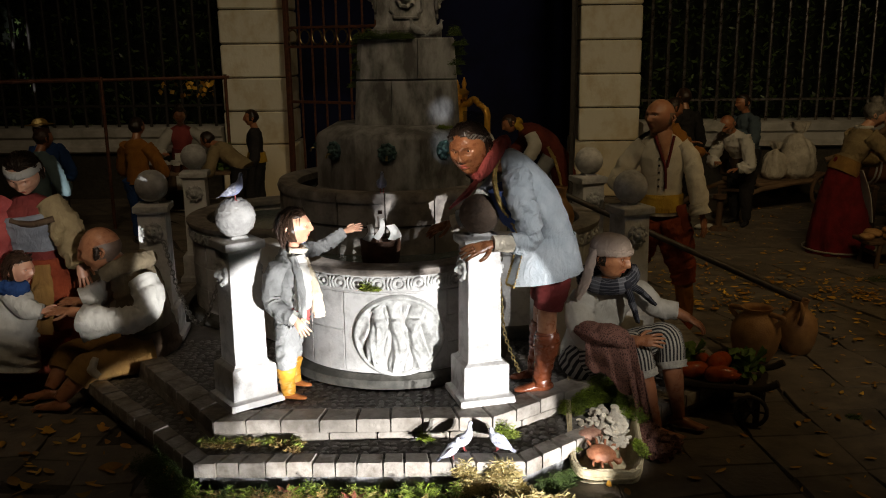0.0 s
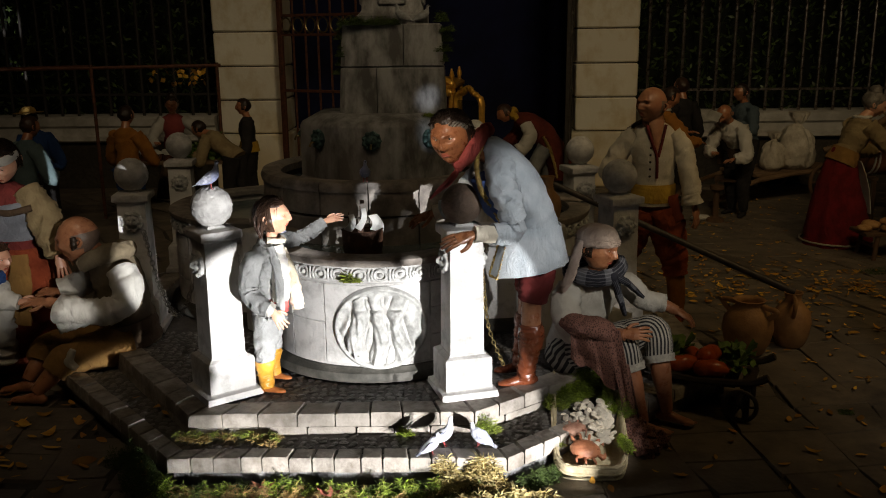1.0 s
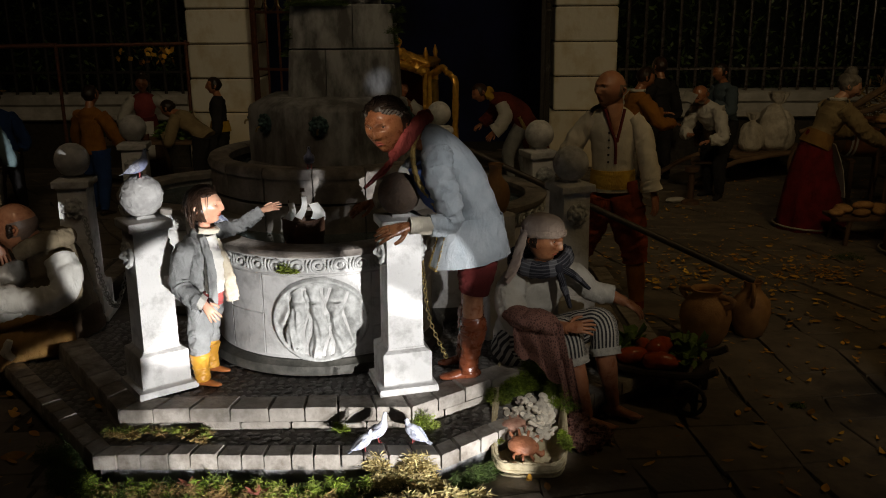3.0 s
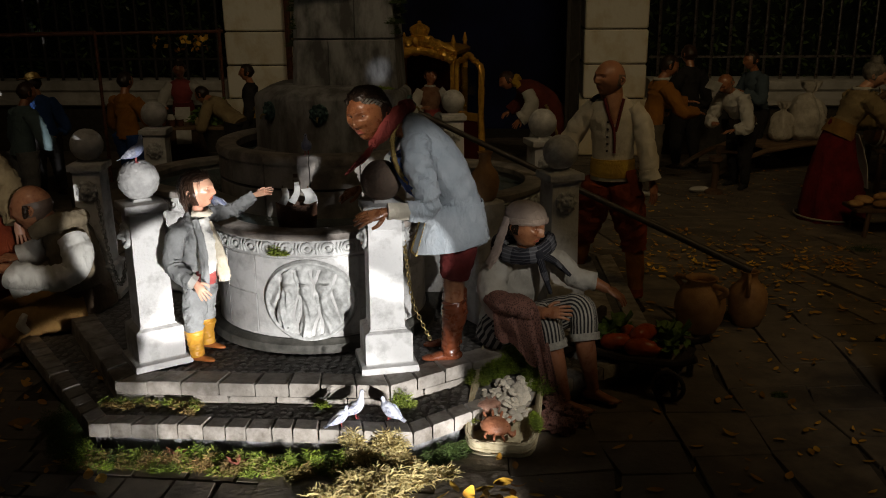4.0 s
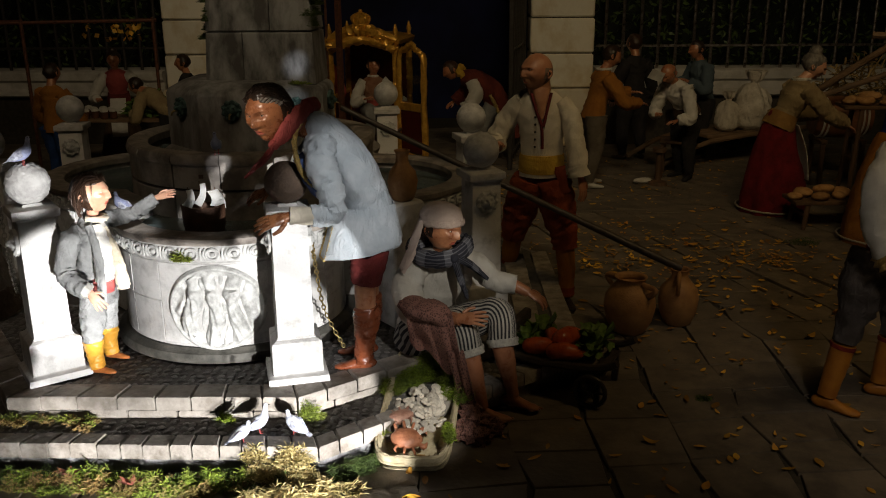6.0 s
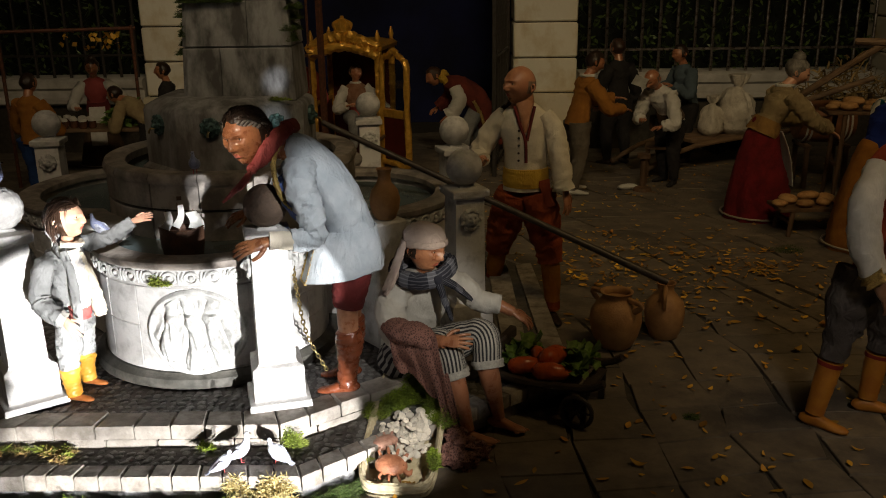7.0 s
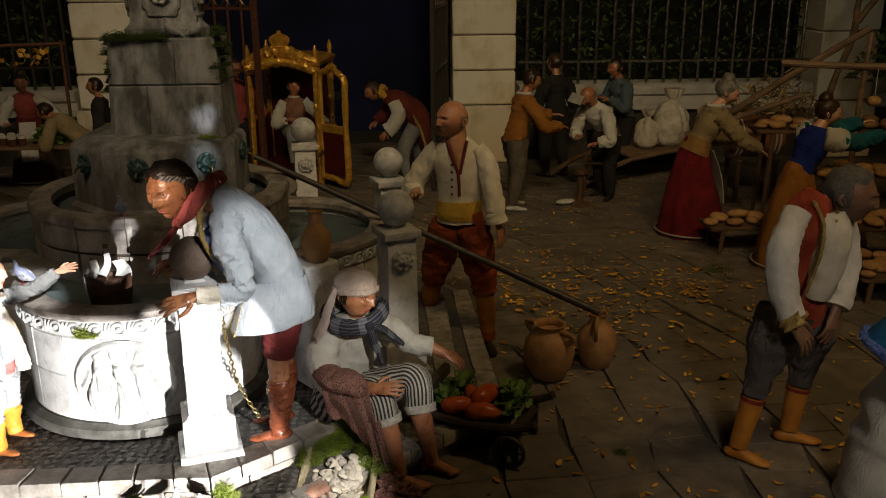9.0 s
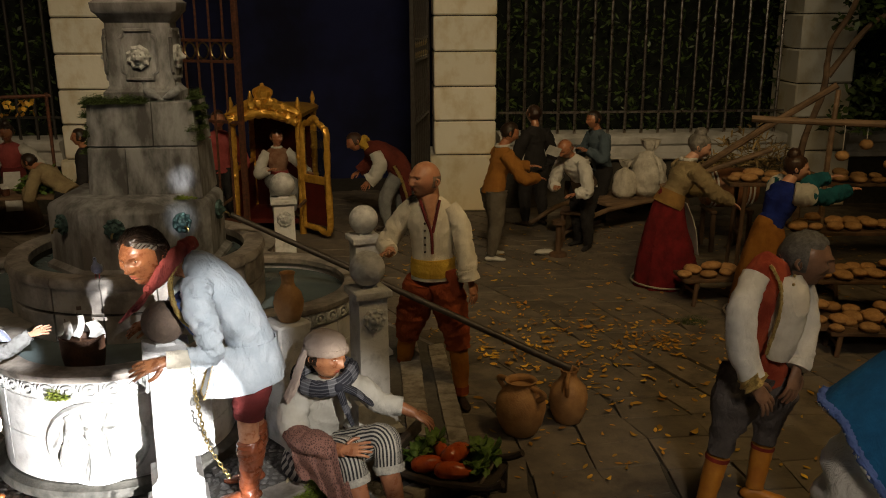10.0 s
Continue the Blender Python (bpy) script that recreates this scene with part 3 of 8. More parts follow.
def wall_blocks(lobe, a0, a1, n, zs):
    """Thin curved facing stones with open joints on one lobe of the basin."""
    X0, Y0, R = LOBES[lobe]
    for c in range(len(zs) - 1):
        for k in range(n):
            b0, b1 = a0 + (a1 - a0) * k / n + 0.5, a0 + (a1 - a0) * (k + 1) / n - 0.5
            rr = R + RNG.uniform(0.0006, 0.0016)
            rows = []
            for j in range(7):
                a = radians(b0 + (b1 - b0) * j / 6)
                rows.append([(X0 + r * math.cos(a), Y0 + r * math.sin(a), z) for r, z in ((R - 0.004, zs[c] + 0.0008), (rr - 0.0008, zs[c] + 0.0008), (rr, zs[c] + 0.0018), (rr, zs[c + 1] - 0.0018), (rr - 0.0008, zs[c + 1] - 0.0008), (R - 0.004, zs[c + 1] - 0.0008))])
            part("facing_stone", Shape().rings(rows), PALE, basin)


wall_blocks(0, -200, -113, 4, (0.098, 0.165, 0.2275))
wall_blocks(0, -113, -59, 1, (0.098, 0.2275))
wall_blocks(0, -59, -8, 3, (0.098, 0.140, 0.185, 0.2275))
wall_blocks(1, -75, 45, 6, (0.098, 0.140, 0.185, 0.2275))
wall_blocks(2, 150, 262, 6, (0.098, 0.140, 0.185, 0.2275))

# block between two lobes that carries a jar
part("corner_block", Shape().box((0.178, 1.430, 0.18), (0.062, 0.062, 0.212), 0.004, pose(0, 0, 0, 0, 0, 40)), PALE, fountain)
part("corner_block", Shape().box((-0.30, 1.50, 0.17), (0.075, 0.075, 0.19), 0.004, pose(0, 0, 0, 0, 0, 45)), PALE, fountain)

# round upper basin, of cut blocks
BX, BY, BR, BZ = -0.115, 1.660, 0.222, 0.357
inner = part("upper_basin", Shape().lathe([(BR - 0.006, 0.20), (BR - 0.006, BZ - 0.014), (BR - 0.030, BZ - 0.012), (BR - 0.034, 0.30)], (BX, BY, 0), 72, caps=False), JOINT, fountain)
for course, (z0, z1, sh0) in enumerate(((0.22, 0.295, 0.0), (0.297, BZ - 0.016, 0.5))):
    nb = 16
    for k in range(nb):
        a0, a1 = math.tau * (k + sh0 * 0 + 0.015) / nb, math.tau * (k + sh0 * 0 + 1 - 0.015) / nb
        rr = BR + RNG.uniform(-0.0008, 0.0012)
        rows = []
        for j in range(8):
            a = a0 + (a1 - a0) * j / 7
            c, s = math.cos(a), math.sin(a)
            rows.append([(BX + r * c, BY + r * s, z) for r, z in ((rr - 0.010, z0), (rr, z0 + 0.0015), (rr, z1 - 0.0015), (rr - 0.010, z1))])
        part("basin_block", Shape().rings(rows), BASIN, inner)
for k in range(16):
    a0, a1 = math.tau * (k + 0.01) / 16, math.tau * (k + 0.99) / 16
    rows = []
    for j in range(8):
        a = a0 + (a1 - a0) * j / 7
        rows.append([(BX + r * math.cos(a), BY + r * math.sin(a), z) for r, z in ((BR - 0.034, BZ - 0.018), (BR + 0.003, BZ - 0.018), (BR + 0.005, BZ - 0.010), (BR + 0.001, BZ - 0.001), (BR - 0.006, BZ), (BR - 0.026, BZ), (BR - 0.034, BZ - 0.005))])
    part("coping_stone", Shape().rings(rows), BASIN, inner)
part("upper_water", Shape().lathe([(BR - 0.033, 0.328), (0.05, 0.328)], (BX, BY, 0), 48, caps=False), WATER, fountain, "still dark water in the upper basin")

def mask_shape(m, R, depth):
    """A small carved face in a ring of curls, facing its own -y."""
    rows = [[m @ Vector((R * math.cos(math.tau * j / 36), 0.002, R * math.sin(math.tau * j / 36))) for j in range(36)]]
    for i in range(13):
        q = 1 - i / 12.6
        row = []
        for j in range(36):
            a = math.tau * j / 36
            e = 1 + 0.10 * math.cos(9 * a) * (q > 0.55)
            u, w = q * e * math.cos(a), q * e * math.sin(a)
            h = 0.30 + 0.62 * math.sqrt(max(0.0, 1 - (q / 0.62) ** 2)) if q < 0.62 else 0.34
            h += 0.30 * math.exp(-((q - 0.80) / 0.14) ** 2) * (0.6 + 0.4 * math.cos(9 * a))
            h += 0.34 * math.exp(-(u * u / 0.012 + (w + 0.02) ** 2 / 0.05)) + 0.16 * math.exp(-(u * u / 0.05 + (w + 0.22) ** 2 / 0.006))
            h -= 0.30 * math.exp(-((abs(u) - 0.24) ** 2 + (w - 0.16) ** 2) / 0.010) + 0.16 * math.exp(-(u * u / 0.05 + (w + 0.33) ** 2 / 0.003))
            row.append(m @ Vector((R * u, -depth * max(0.02, h), R * w)))
        rows.append(row)
    return Shape().rings(rows)


# eight-sided spout block
OX, OY, OA = -0.117, 1.685, 0.143
def octagon(a, turn=0.0):
    r = a / math.cos(math.pi / 8)
    return [(OX + r * math.cos(math.pi / 8 + k * math.pi / 4 + turn), OY + r * math.sin(math.pi / 8 + k * math.pi / 4 + turn)) for k in range(8)]


oct_sh = Shape().rings([[(x, y, z) for x, y in octagon(a)] for a, z in ((OA + 0.012, 0.30), (OA + 0.010, 0.335), (OA, 0.342), (OA, 0.436), (OA - 0.004, 0.444), (OA - 0.03, 0.458))])
spout = part("spout_block", oct_sh, STONE, fountain, "eight-sided grey stone block with bronze masks")
for k in range(8):
    a = k * math.pi / 4 - math.pi / 2
    d = Vector((math.cos(a), math.sin(a), 0))
    c = Vector((OX, OY, 0.415)) + d * (OA + 0.001)
    s = Vector((-d.y, d.x, 0))
    sh = mask_shape(Matrix(((s.x, -d.x, 0, c.x), (s.y, -d.y, 0, c.y), (0, 0, 1, c.z), (0, 0, 0, 1))), 0.0172, 0.0125)
    mask = part("spout_mask", sh, BRONZE, spout, "green bronze mask")
    part("spout_pipe", Shape().tube([c + d * 0.008 - Vector((0, 0, 0.005)), c + d * 0.018 - Vector((0, 0, 0.006)), c + d * 0.021 - Vector((0, 0, 0.013))], [0.0019], 8, 0, 3), BRASS, mask)

# square shaft
TX, TY = -0.085, 1.690
def square(h):
    d = h - 0.030
    return [(TX + x * h, TY + y * d) for x, y in ((-0.9, -1), (0.9, -1), (1, -0.88), (1, 0.88), (0.9, 1), (-0.9, 1), (-1, 0.88), (-1, -0.88))]


def half_square(h, cut, side):
    d = h - 0.030
    x0 = cut + side * 0.0008
    pts = [(x0, TY - d), (TX + side * 0.9 * h, TY - d), (TX + side * h, TY - 0.88 * d), (TX + side * h, TY + 0.88 * d), (TX + side * 0.9 * h, TY + d), (x0, TY + d)]
    return pts if side > 0 else pts[::-1]


for z0, z1, h0, h1, cut in ((0.448, 0.5405, 0.100, 0.0955, TX - 0.028), (0.542, 0.619, 0.0955, 0.0905, TX + 0.022)):
    for side in (-1, 1):
        part("shaft_block", Shape().rings([[(x, y, z) for x, y in half_square(h, cut, side)] for h, z in ((h0 - 0.002, z0), (h0, z0 + 0.002), (h1, z1 - 0.002), (h1 - 0.002, z1))]), STONE, fountain)
ped = part("pedestal", Shape().rings([[(x, y, z) for x, y in square(h)] for h, z in ((0.066, 0.619), (0.066, 0.634), (0.060, 0.640), (0.057, 0.645), (0.056, 0.752), (0.060, 0.757), (0.066, 0.766), (0.072, 0.772), (0.074, 0.786), (0.068, 0.790), (0.045, 0.81), (0.04, 0.90))]), STONE, fountain, "grey pedestal with framed lion masks")
for a in (0, 90, 180, 270):
    m = Matrix.Translation((TX, TY, 0.698)) @ pose(0, 0, 0, 0, 0, a) @ Matrix.Translation((0, 0.030 if a in (0, 180) else 0, 0))
    sh = Shape()
    out = [(-0.024, -0.042), (0.024, -0.042), (0.024, -0.034), (0.031, -0.028), (0.031, 0.028), (0.024, 0.034), (0.024, 0.042), (-0.024, 0.042), (-0.024, 0.034), (-0.031, 0.028), (-0.031, -0.028), (-0.024, -0.034)]
    for p, q in zip(out, out[1:] + out[:1]):
        sh.tube([m @ Vector((p[0], -0.0575, p[1])), m @ Vector((q[0], -0.0575, q[1]))], [0.003], 6, 0, 1)
    part("panel_frame", sh, STONE, ped)
    sh = mask_shape(m @ Matrix.Translation((0, -0.0565, -0.004)), 0.0200, 0.0150)
    part("lion_mask", sh, CARVE, ped, "carved stone lion mask")

# pillars with stone balls round the platform
def pillar(x, y, rz, ornaments, ball_rough=0.06, ball=BALLST, ball_label="rough round stone ball resting on a pillar"):
    p = thing("stone_pillar", (x, y, UP), rz, "square pale stone pillar with moulded base and carved mask", "pillar", "pillars round the fountain")
    def sq(h, z):
        return [(-h, -h, z), (h, -h, z), (h, h, z), (-h, h, z)]
    part("base", Shape().rings([sq(h, z) for h, z in ((0.0425, 0), (0.0435, 0.002), (0.0425, 0.010), (0.0375, 0.012), (0.0355, 0.0145), (0.0355, 0.058), (0.0345, 0.0605), (0.028, 0.064), (0.0275, 0.066))]), PALE, p)
    part("shaft", Shape().rings([sq(h, z) for h, z in ((0.0265, 0.066), (0.0258, 0.068), (0.0245, 0.236), (0.0240, 0.2375))]), PALE, p)
    part("cap", Shape().rings([sq(h, z) for h, z in ((0.0255, 0.2375), (0.0265, 0.240), (0.0305, 0.2415), (0.0312, 0.243), (0.0312, 0.252), (0.0300, 0.2535), (0.014, 0.2555), (0.012, 0.259))]), PALE, p)
    for a in ornaments:
        m = pose(0, 0, 0, 0, 0, a)
        sh = mask_shape(m @ Matrix.Translation((0, -0.0252, 0.205)), 0.0185, 0.0115)
        part("mask", sh, CARVE, p, "carved mask ornament")
    b = solid("stone_ball", Shape().ball((0, 0, 0), 0.0295, 64, rough=0.45 * ball_rough, freq=8.0), ball, ball_label, "stone ball", "balls on the pillars", loc=(x, y, UP + 0.2572 + 0.0290))
    return p


pillar(-0.317, 1.211, 38, (-90, 90), 0.16)
# shadow on the right pillar's ball is put into its brown colour
pillar(0.0435, 1.220, 17, (-90, 90), ball=mat("shaded_ball_stone", (0.17, 0.115, 0.08), (0.10, 0.07, 0.05), 60, 0.8, 0.5, 240), ball_label="dark brown stone ball resting on a pillar")
pillar(0.312, 1.462, 23, (0, 180))
pillar(0.290, 1.815, 20, (0, 90))
pillar(0.075, 2.200, 10, (0,))
pillar(-0.548, 1.520, 8, (0,))
pillar(-0.598, 1.950, 8, (0,))

# ---- back wall with gate, piers, plinth and railings ----
WY = 3.50
def pier(name, x0, x1, y0, depth, z1, shift=0.0):
    p = thing(name, (0.5 * (x0 + x1), y0 + depth / 2, 0), 0, "yellowed cut-stone gate pier with deep joints", "pier", kind="structure")
    part("core", Shape().box((0, 0, z1 / 2), (x1 - x0 - 0.016, depth - 0.016, z1)), JOINT, p)
    z, k = 0.0, 0
    while z < z1 - 0.05:
        h = 0.224 if k == 0 else 0.1315
        part("stone", Shape().box((0, 0, z + h / 2), (x1 - x0 + (0.03 if k == 0 else RNG.uniform(-0.003, 0.003)), depth + (0.03 if k == 0 else 0), h - 0.004), 0.006), PIER, p)
        z += h
        k += 1
    return p


pier("gate_pier", 0.487, 0.728, 3.475, 0.24, 1.35)
pier("gate_pier", -0.93, -0.665, 3.475, 0.24, 1.35)
pier("wall_pier", 1.90, 2.12, 3.475, 0.24, 1.35)


def plinth(x0, x1):
    # shade below the plinth's overhang is put into the dark joint colour
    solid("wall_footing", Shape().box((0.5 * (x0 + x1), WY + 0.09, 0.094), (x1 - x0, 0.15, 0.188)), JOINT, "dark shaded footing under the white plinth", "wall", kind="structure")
    prof = [(WY + 0.16, 0.19), (WY, 0.19), (WY - 0.018, 0.198), (WY - 0.018, 0.215), (WY - 0.005, 0.222), (WY - 0.005, 0.248), (WY - 0.02, 0.258), (WY - 0.024, 0.285), (WY - 0.012, 0.293), (WY + 0.16, 0.293)]
    solid("wall_plinth", Shape().rings([[(x, y, z) for y, z in prof] for x in (x0, x1)]), PLINTH, "white moulded stone plinth under the iron railing", "wall", kind="structure")


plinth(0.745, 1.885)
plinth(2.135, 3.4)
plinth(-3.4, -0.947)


def railing(x0, x1, step, IRON=IRON):
    p = thing("railing", (0.5 * (x0 + x1), WY + 0.04, 0.293), 0, "tall dark iron railing with round upright bars", "railing", kind="structure")
    c = 0.5 * (x0 + x1)
    n = int((x1 - x0) / step)
    bar = Shape().tube([(0, 0, 0), (0, 0, 1.05)], [0.0062], 8, 0, 1).mesh("bar", IRON)
    for k in range(n + 1):
        ob = part("bar", bar, IRON, p)
        ob.location = (x0 - c + (k + 0.5) * (x1 - x0) / (n + 1), 0, 0)
    for z in (0.085, 0.95):
        part("rail", Shape().box((0, 0, z), (x1 - x0, 0.012, 0.009), 0.001), IRON, p)


railing(0.745, 1.885, 0.069)
railing(-2.35, -0.947, 0.069, mat("dark_iron", (0.05, 0.045, 0.04), (0.03, 0.025, 0.02), 80, 0.6, 0.1, metal=0.3))

# hedge behind the railing, and the dark hall that closes the place
def hedge(x0, x1, n):
    sh = Shape()
    r = random.Random(3)
    for _ in range(n):
        c = Vector((r.uniform(x0, x1), WY + 0.13 + abs(r.gauss(0, 0.05)), r.uniform(0.25, 1.35)))
        d = Vector((r.gauss(0, 1), -abs(r.gauss(0, 1)), r.gauss(0.3, 0.8))).normalized()
        s = d.cross(Vector((r.gauss(0, 1), r.gauss(0, 1), r.gauss(0, 1)))).normalized()
        l, w = r.uniform(0.022, 0.04), r.uniform(0.009, 0.015)
        sh.add([c, c + d * l * 0.5 + s * w * 0.5, c + d * l, c + d * l * 0.5 - s * w * 0.5], [(0, 1, 2, 3)])
    solid("hedge", sh, HEDGE, "dark evergreen hedge behind the railing", "hedge", kind="stuff", recalc=False)
    # near-black sheet added as the shade between the leaves
    solid("hedge_shade", Shape().box((0.5 * (x0 + x1), WY + 0.33, 0.7), (x1 - x0, 0.02, 1.4)), mat("hedge_shade_dark", (0.008, 0.012, 0.005), (0.003, 0.004, 0.002), 30, 0.95), "dense dark inside of the hedge", "hedge", kind="structure")


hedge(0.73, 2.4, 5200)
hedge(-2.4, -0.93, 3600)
solid("backdrop", Shape().box((-0.1, WY + 0.75, 0.75), (1.6, 0.02, 1.6)), NIGHT, "dark blue night backdrop behind the gate", "backdrop", kind="structure")
for nm, c, s in (("wall_north", (0.4, 4.9, 1.3), (9, 0.1, 3.0)), ("wall_south", (0.4, -2.1, 1.3), (9, 0.1, 3.0)), ("wall_west", (-3.6, 1.4, 1.3), (0.1, 7.1, 3.0)), ("wall_east", (4.4, 1.4, 1.3), (0.1, 7.1, 3.0)), ("ceiling", (0.4, 1.4, 2.85), (9, 7.2, 0.1))):
    solid(nm, Shape().box(c, s), HALL, "plain dark wall of the hall" if nm != "ceiling" else "plain dark ceiling of the hall", "wall" if nm != "ceiling" else "ceiling", kind="structure")

# ---- painted figurines: each is one plain mesh ----
SKIN = mat("painted_clay_skin", (0.46, 0.21, 0.105), (0.30, 0.12, 0.06), 65, 0.30, 0.25, 180, spec=0.5, third=(0.46, 0.19, 0.10))
SKINF = mat("painted_clay_pale", (0.62, 0.36, 0.24), (0.54, 0.27, 0.17), 55, 0.35, 0.06, 300, spec=0.5, third=(0.60, 0.27, 0.19))
EYE_W = mat("eye_white", (0.75, 0.72, 0.66), (0.68, 0.64, 0.58), 30, 0.15, 0.0)
EYE_D = mat("eye_dark", (0.02, 0.012, 0.008), None, 30, 0.15, 0.0)
LIP = mat("painted_lip", (0.38, 0.10, 0.07), (0.30, 0.08, 0.05), 80, 0.35, 0.0)
HAIR_D = mat("dark_hair", (0.035, 0.02, 0.012), (0.015, 0.009, 0.006), 70, 0.4, 0.5, 260, (1, 1, 0.3))
HAIR_B = mat("brown_hair", (0.065, 0.033, 0.02), (0.03, 0.016, 0.009), 70, 0.4, 0.5, 260, (1, 1, 0.3))
HAIR_G = mat("grey_hair", (0.25, 0.23, 0.20), (0.10, 0.09, 0.08), 70, 0.5, 0.5, 260)
TANNED = mat("bronzed_skin", (0.33, 0.135, 0.055), (0.17, 0.065, 0.03), 75, 0.28, 0.35, 150, spec=0.55, third=(0.34, 0.12, 0.06))
DARKSKIN = mat("dark_skin", (0.24, 0.135, 0.08), (0.16, 0.085, 0.05), 55, 0.35, 0.12, 260, third=(0.13, 0.065, 0.04))
GREYCROP = mat("cropped_grey_hair", (0.10, 0.095, 0.085), (0.055, 0.05, 0.045), 200, 0.7, 0.5, 500)
STUBBLE = mat("shaved_scalp", (0.20, 0.135, 0.10), (0.13, 0.09, 0.068), 140, 0.45, 0.15, 400)


def cloth(name, base, second=None, rough=0.88, weave=420.0, scale=26.0, fold=0.55):
    return mat("cloth_" + name, base, second or tuple(c * 0.72 for c in base), scale, rough, 0.22, 220, weave=weave, spec=0.25, fold=fold)


class Doll(Shape):
    def __init__(self, skin=None):
        self.v, self.f, self.m, self.uv = [], [], [], {}
        self.mats, self.skin, self.seed, self.fine = [], skin or SKIN, 1.7, True

    def mi(self, m):
        if m not in self.mats:
            self.mats.append(m)
        return self.mats.index(m)

    def limb(self, pts, rad, m, wr=0.09, n=16, wf=75.0, side=None, drape=0.0, sub=5, caps=True):
        self.seed += 3.1
        if wr and self.fine:
            n, sub = max(n, 28), max(sub, 11)
            wr *= 1.35
        return self.tube(pts, rad, n, self.mi(m), sub, side, wr, wf, self.seed, caps, drape)

    def blob(self, c, r, m, squash=(1, 1, 1), rough=0.0, n=12, turn=None):
        return self.ball(c, r, n, self.mi(m), rough, squash, turn)

    def head(self, c, fwd, up, s, hair=None, style="short", skin=None, detail=True, beard=None, age=0.5):
        """A modelled head of height s: brow, sockets, lidded eyes, nose, lips, cheeks and creases; hair as locks."""
        f = Vector(fwd).normalized()
        u = Vector(up)
        u = (u - f * u.dot(f)).normalized()
        r = f.cross(u)
        c = Vector(c)
        sk = self.mi(skin or self.skin)
        hr = self.mi(hair) if hair else sk
        lp = self.mi(LIP)
        shaved = hair is STUBBLE
        g = lambda q, w: math.exp(-(q / w) ** 2)
        nr, nc = (58, 64) if detail else (30, 34)
        rows, tags = [], []
        for i in range(nr):
            th = math.pi * (i + 0.5) / nr
            row, tg = [], []
            for j in range(nc):
                a = math.tau * j / nc
                dx, dy, dz = math.sin(th) * math.sin(a), math.sin(th) * math.cos(a), math.cos(th)
                x, y, z = 0.385 * s * dx, 0.45 * s * dy, 0.49 * s * dz
                if dz < 0:
                    x *= 1 - 0.27 * (-dz) ** 1.4
                    y *= 1 - (0.42 if dy < 0 else 0.10) * (-dz)
                X, Z = abs(x / s), z / s
                mark = 0
                if dy > 0:
                    k = 0.0
                    if -0.19 < Z < 0.13:
                        wing = 0.045 + 0.035 * max(0.0, min(1.0, (0.04 - Z) / 0.2))
                        k += 0.108 * g(X, wing) * max(0.0, min(1.0, (0.13 - Z) / 0.25)) * max(0.0, min(1.0, (Z + 0.19) / 0.05))
                        k += 0.035 * g(X - 0.07, 0.03) * g(Z + 0.13, 0.035)
                    k += (0.030 + 0.014 * age) * g(Z - 0.115 - 0.25 * (X - 0.12) * (X < 0.12), 0.032) * g(X - 0.10, 0.13)
                    k -= 0.074 * g(X - 0.135, 0.068) * g(Z - 0.045, 0.048)
                    k += 0.016 * age * g(X - 0.13, 0.06) * g(Z + 0.028, 0.020)
                    k += 0.030 * g(X - 0.21, 0.06) * g(Z + 0.06, 0.07)
                    k -= 0.030 * age * g(X - 0.20, 0.06) * g(Z + 0.22, 0.08)
                    if -0.33 < Z < -0.08:
                        k -= 0.026 * (0.35 + age) * g(X - (0.085 + 0.35 * (-0.10 - Z)), 0.020) * g(Z + 0.20, 0.09)
                    k += 0.030 * g(X, 0.095) * (g(Z + 0.232, 0.020) + 1.15 * g(Z + 0.283, 0.022)) - 0.020 * g(X, 0.11) * g(Z + 0.257, 0.009)
                    k -= 0.018 * g(X, 0.12) * g(Z + 0.325, 0.022)
                    k += 0.062 * g(X, 0.10) * g(Z + 0.42, 0.065)
                    if 0.18 < Z < 0.36:
                        k -= 0.0065 * age * (0.5 + 0.5 * math.sin(Z * 130 + 3 * X)) * g(X, 0.25)
                    y += k * s
                    if X < 0.088 - 0.5 * abs(Z + 0.257) and -0.295 < Z < -0.216:
                        mark = 2
                if style in ("short", "fringe", "bun"):
                    top = 0.57 + 0.16 * dy + 0.05 * math.sin(a * 5)
                    hair_on = (dz > top and style != "fringe") or (dy < (0.10 if style != "fringe" else 0.02) and dz > -0.30 - 0.2 * (dy < -0.4) and (dz < 0.34 or style != "fringe"))
                elif style == "long":
                    hair_on = (dz > 0.56 + 0.1 * dy) or (dy < 0.20 and dz > -0.75)
                else:
                    hair_on = False
                if beard and dy > -0.1 and Z < -0.16 and mark != 2:
                    hair_on = True
                k = 1.0
                if hair_on and hair and not shaved:
                    rise = 1.0 if style in ("long", "fringe") else min(1.0, max(0.0, max(dz - top, min(0.10 - dy, dz + 0.30))) / 0.16)
                    k = 1.005 + 0.085 * rise + 0.06 * noise.noise(Vector((dx * 5, dy * 5, dz * 3 + self.seed))) + 0.05 * noise.noise(Vector((dx * 14, dy * 14, dz * 5)))
                row.append(c + r * (x * k) + f * (y * k) + u * (z * k))
                tg.append(1 if hair_on else mark)
            rows.append(row)
            tags.append(tg)
        n0 = len(self.f)
        self.rings(rows, sk)
        for i in range(nr - 1):
            for j in range(nc):
                if tags[i][j] == 1 and hair:
                    self.m[n0 + i * nc + j] = hr
                elif tags[i][j] == 2:
                    self.m[n0 + i * nc + j] = lp
        if hair and tags[0][0] == 1:
            self.m[n0 + (nr - 1) * nc] = hr
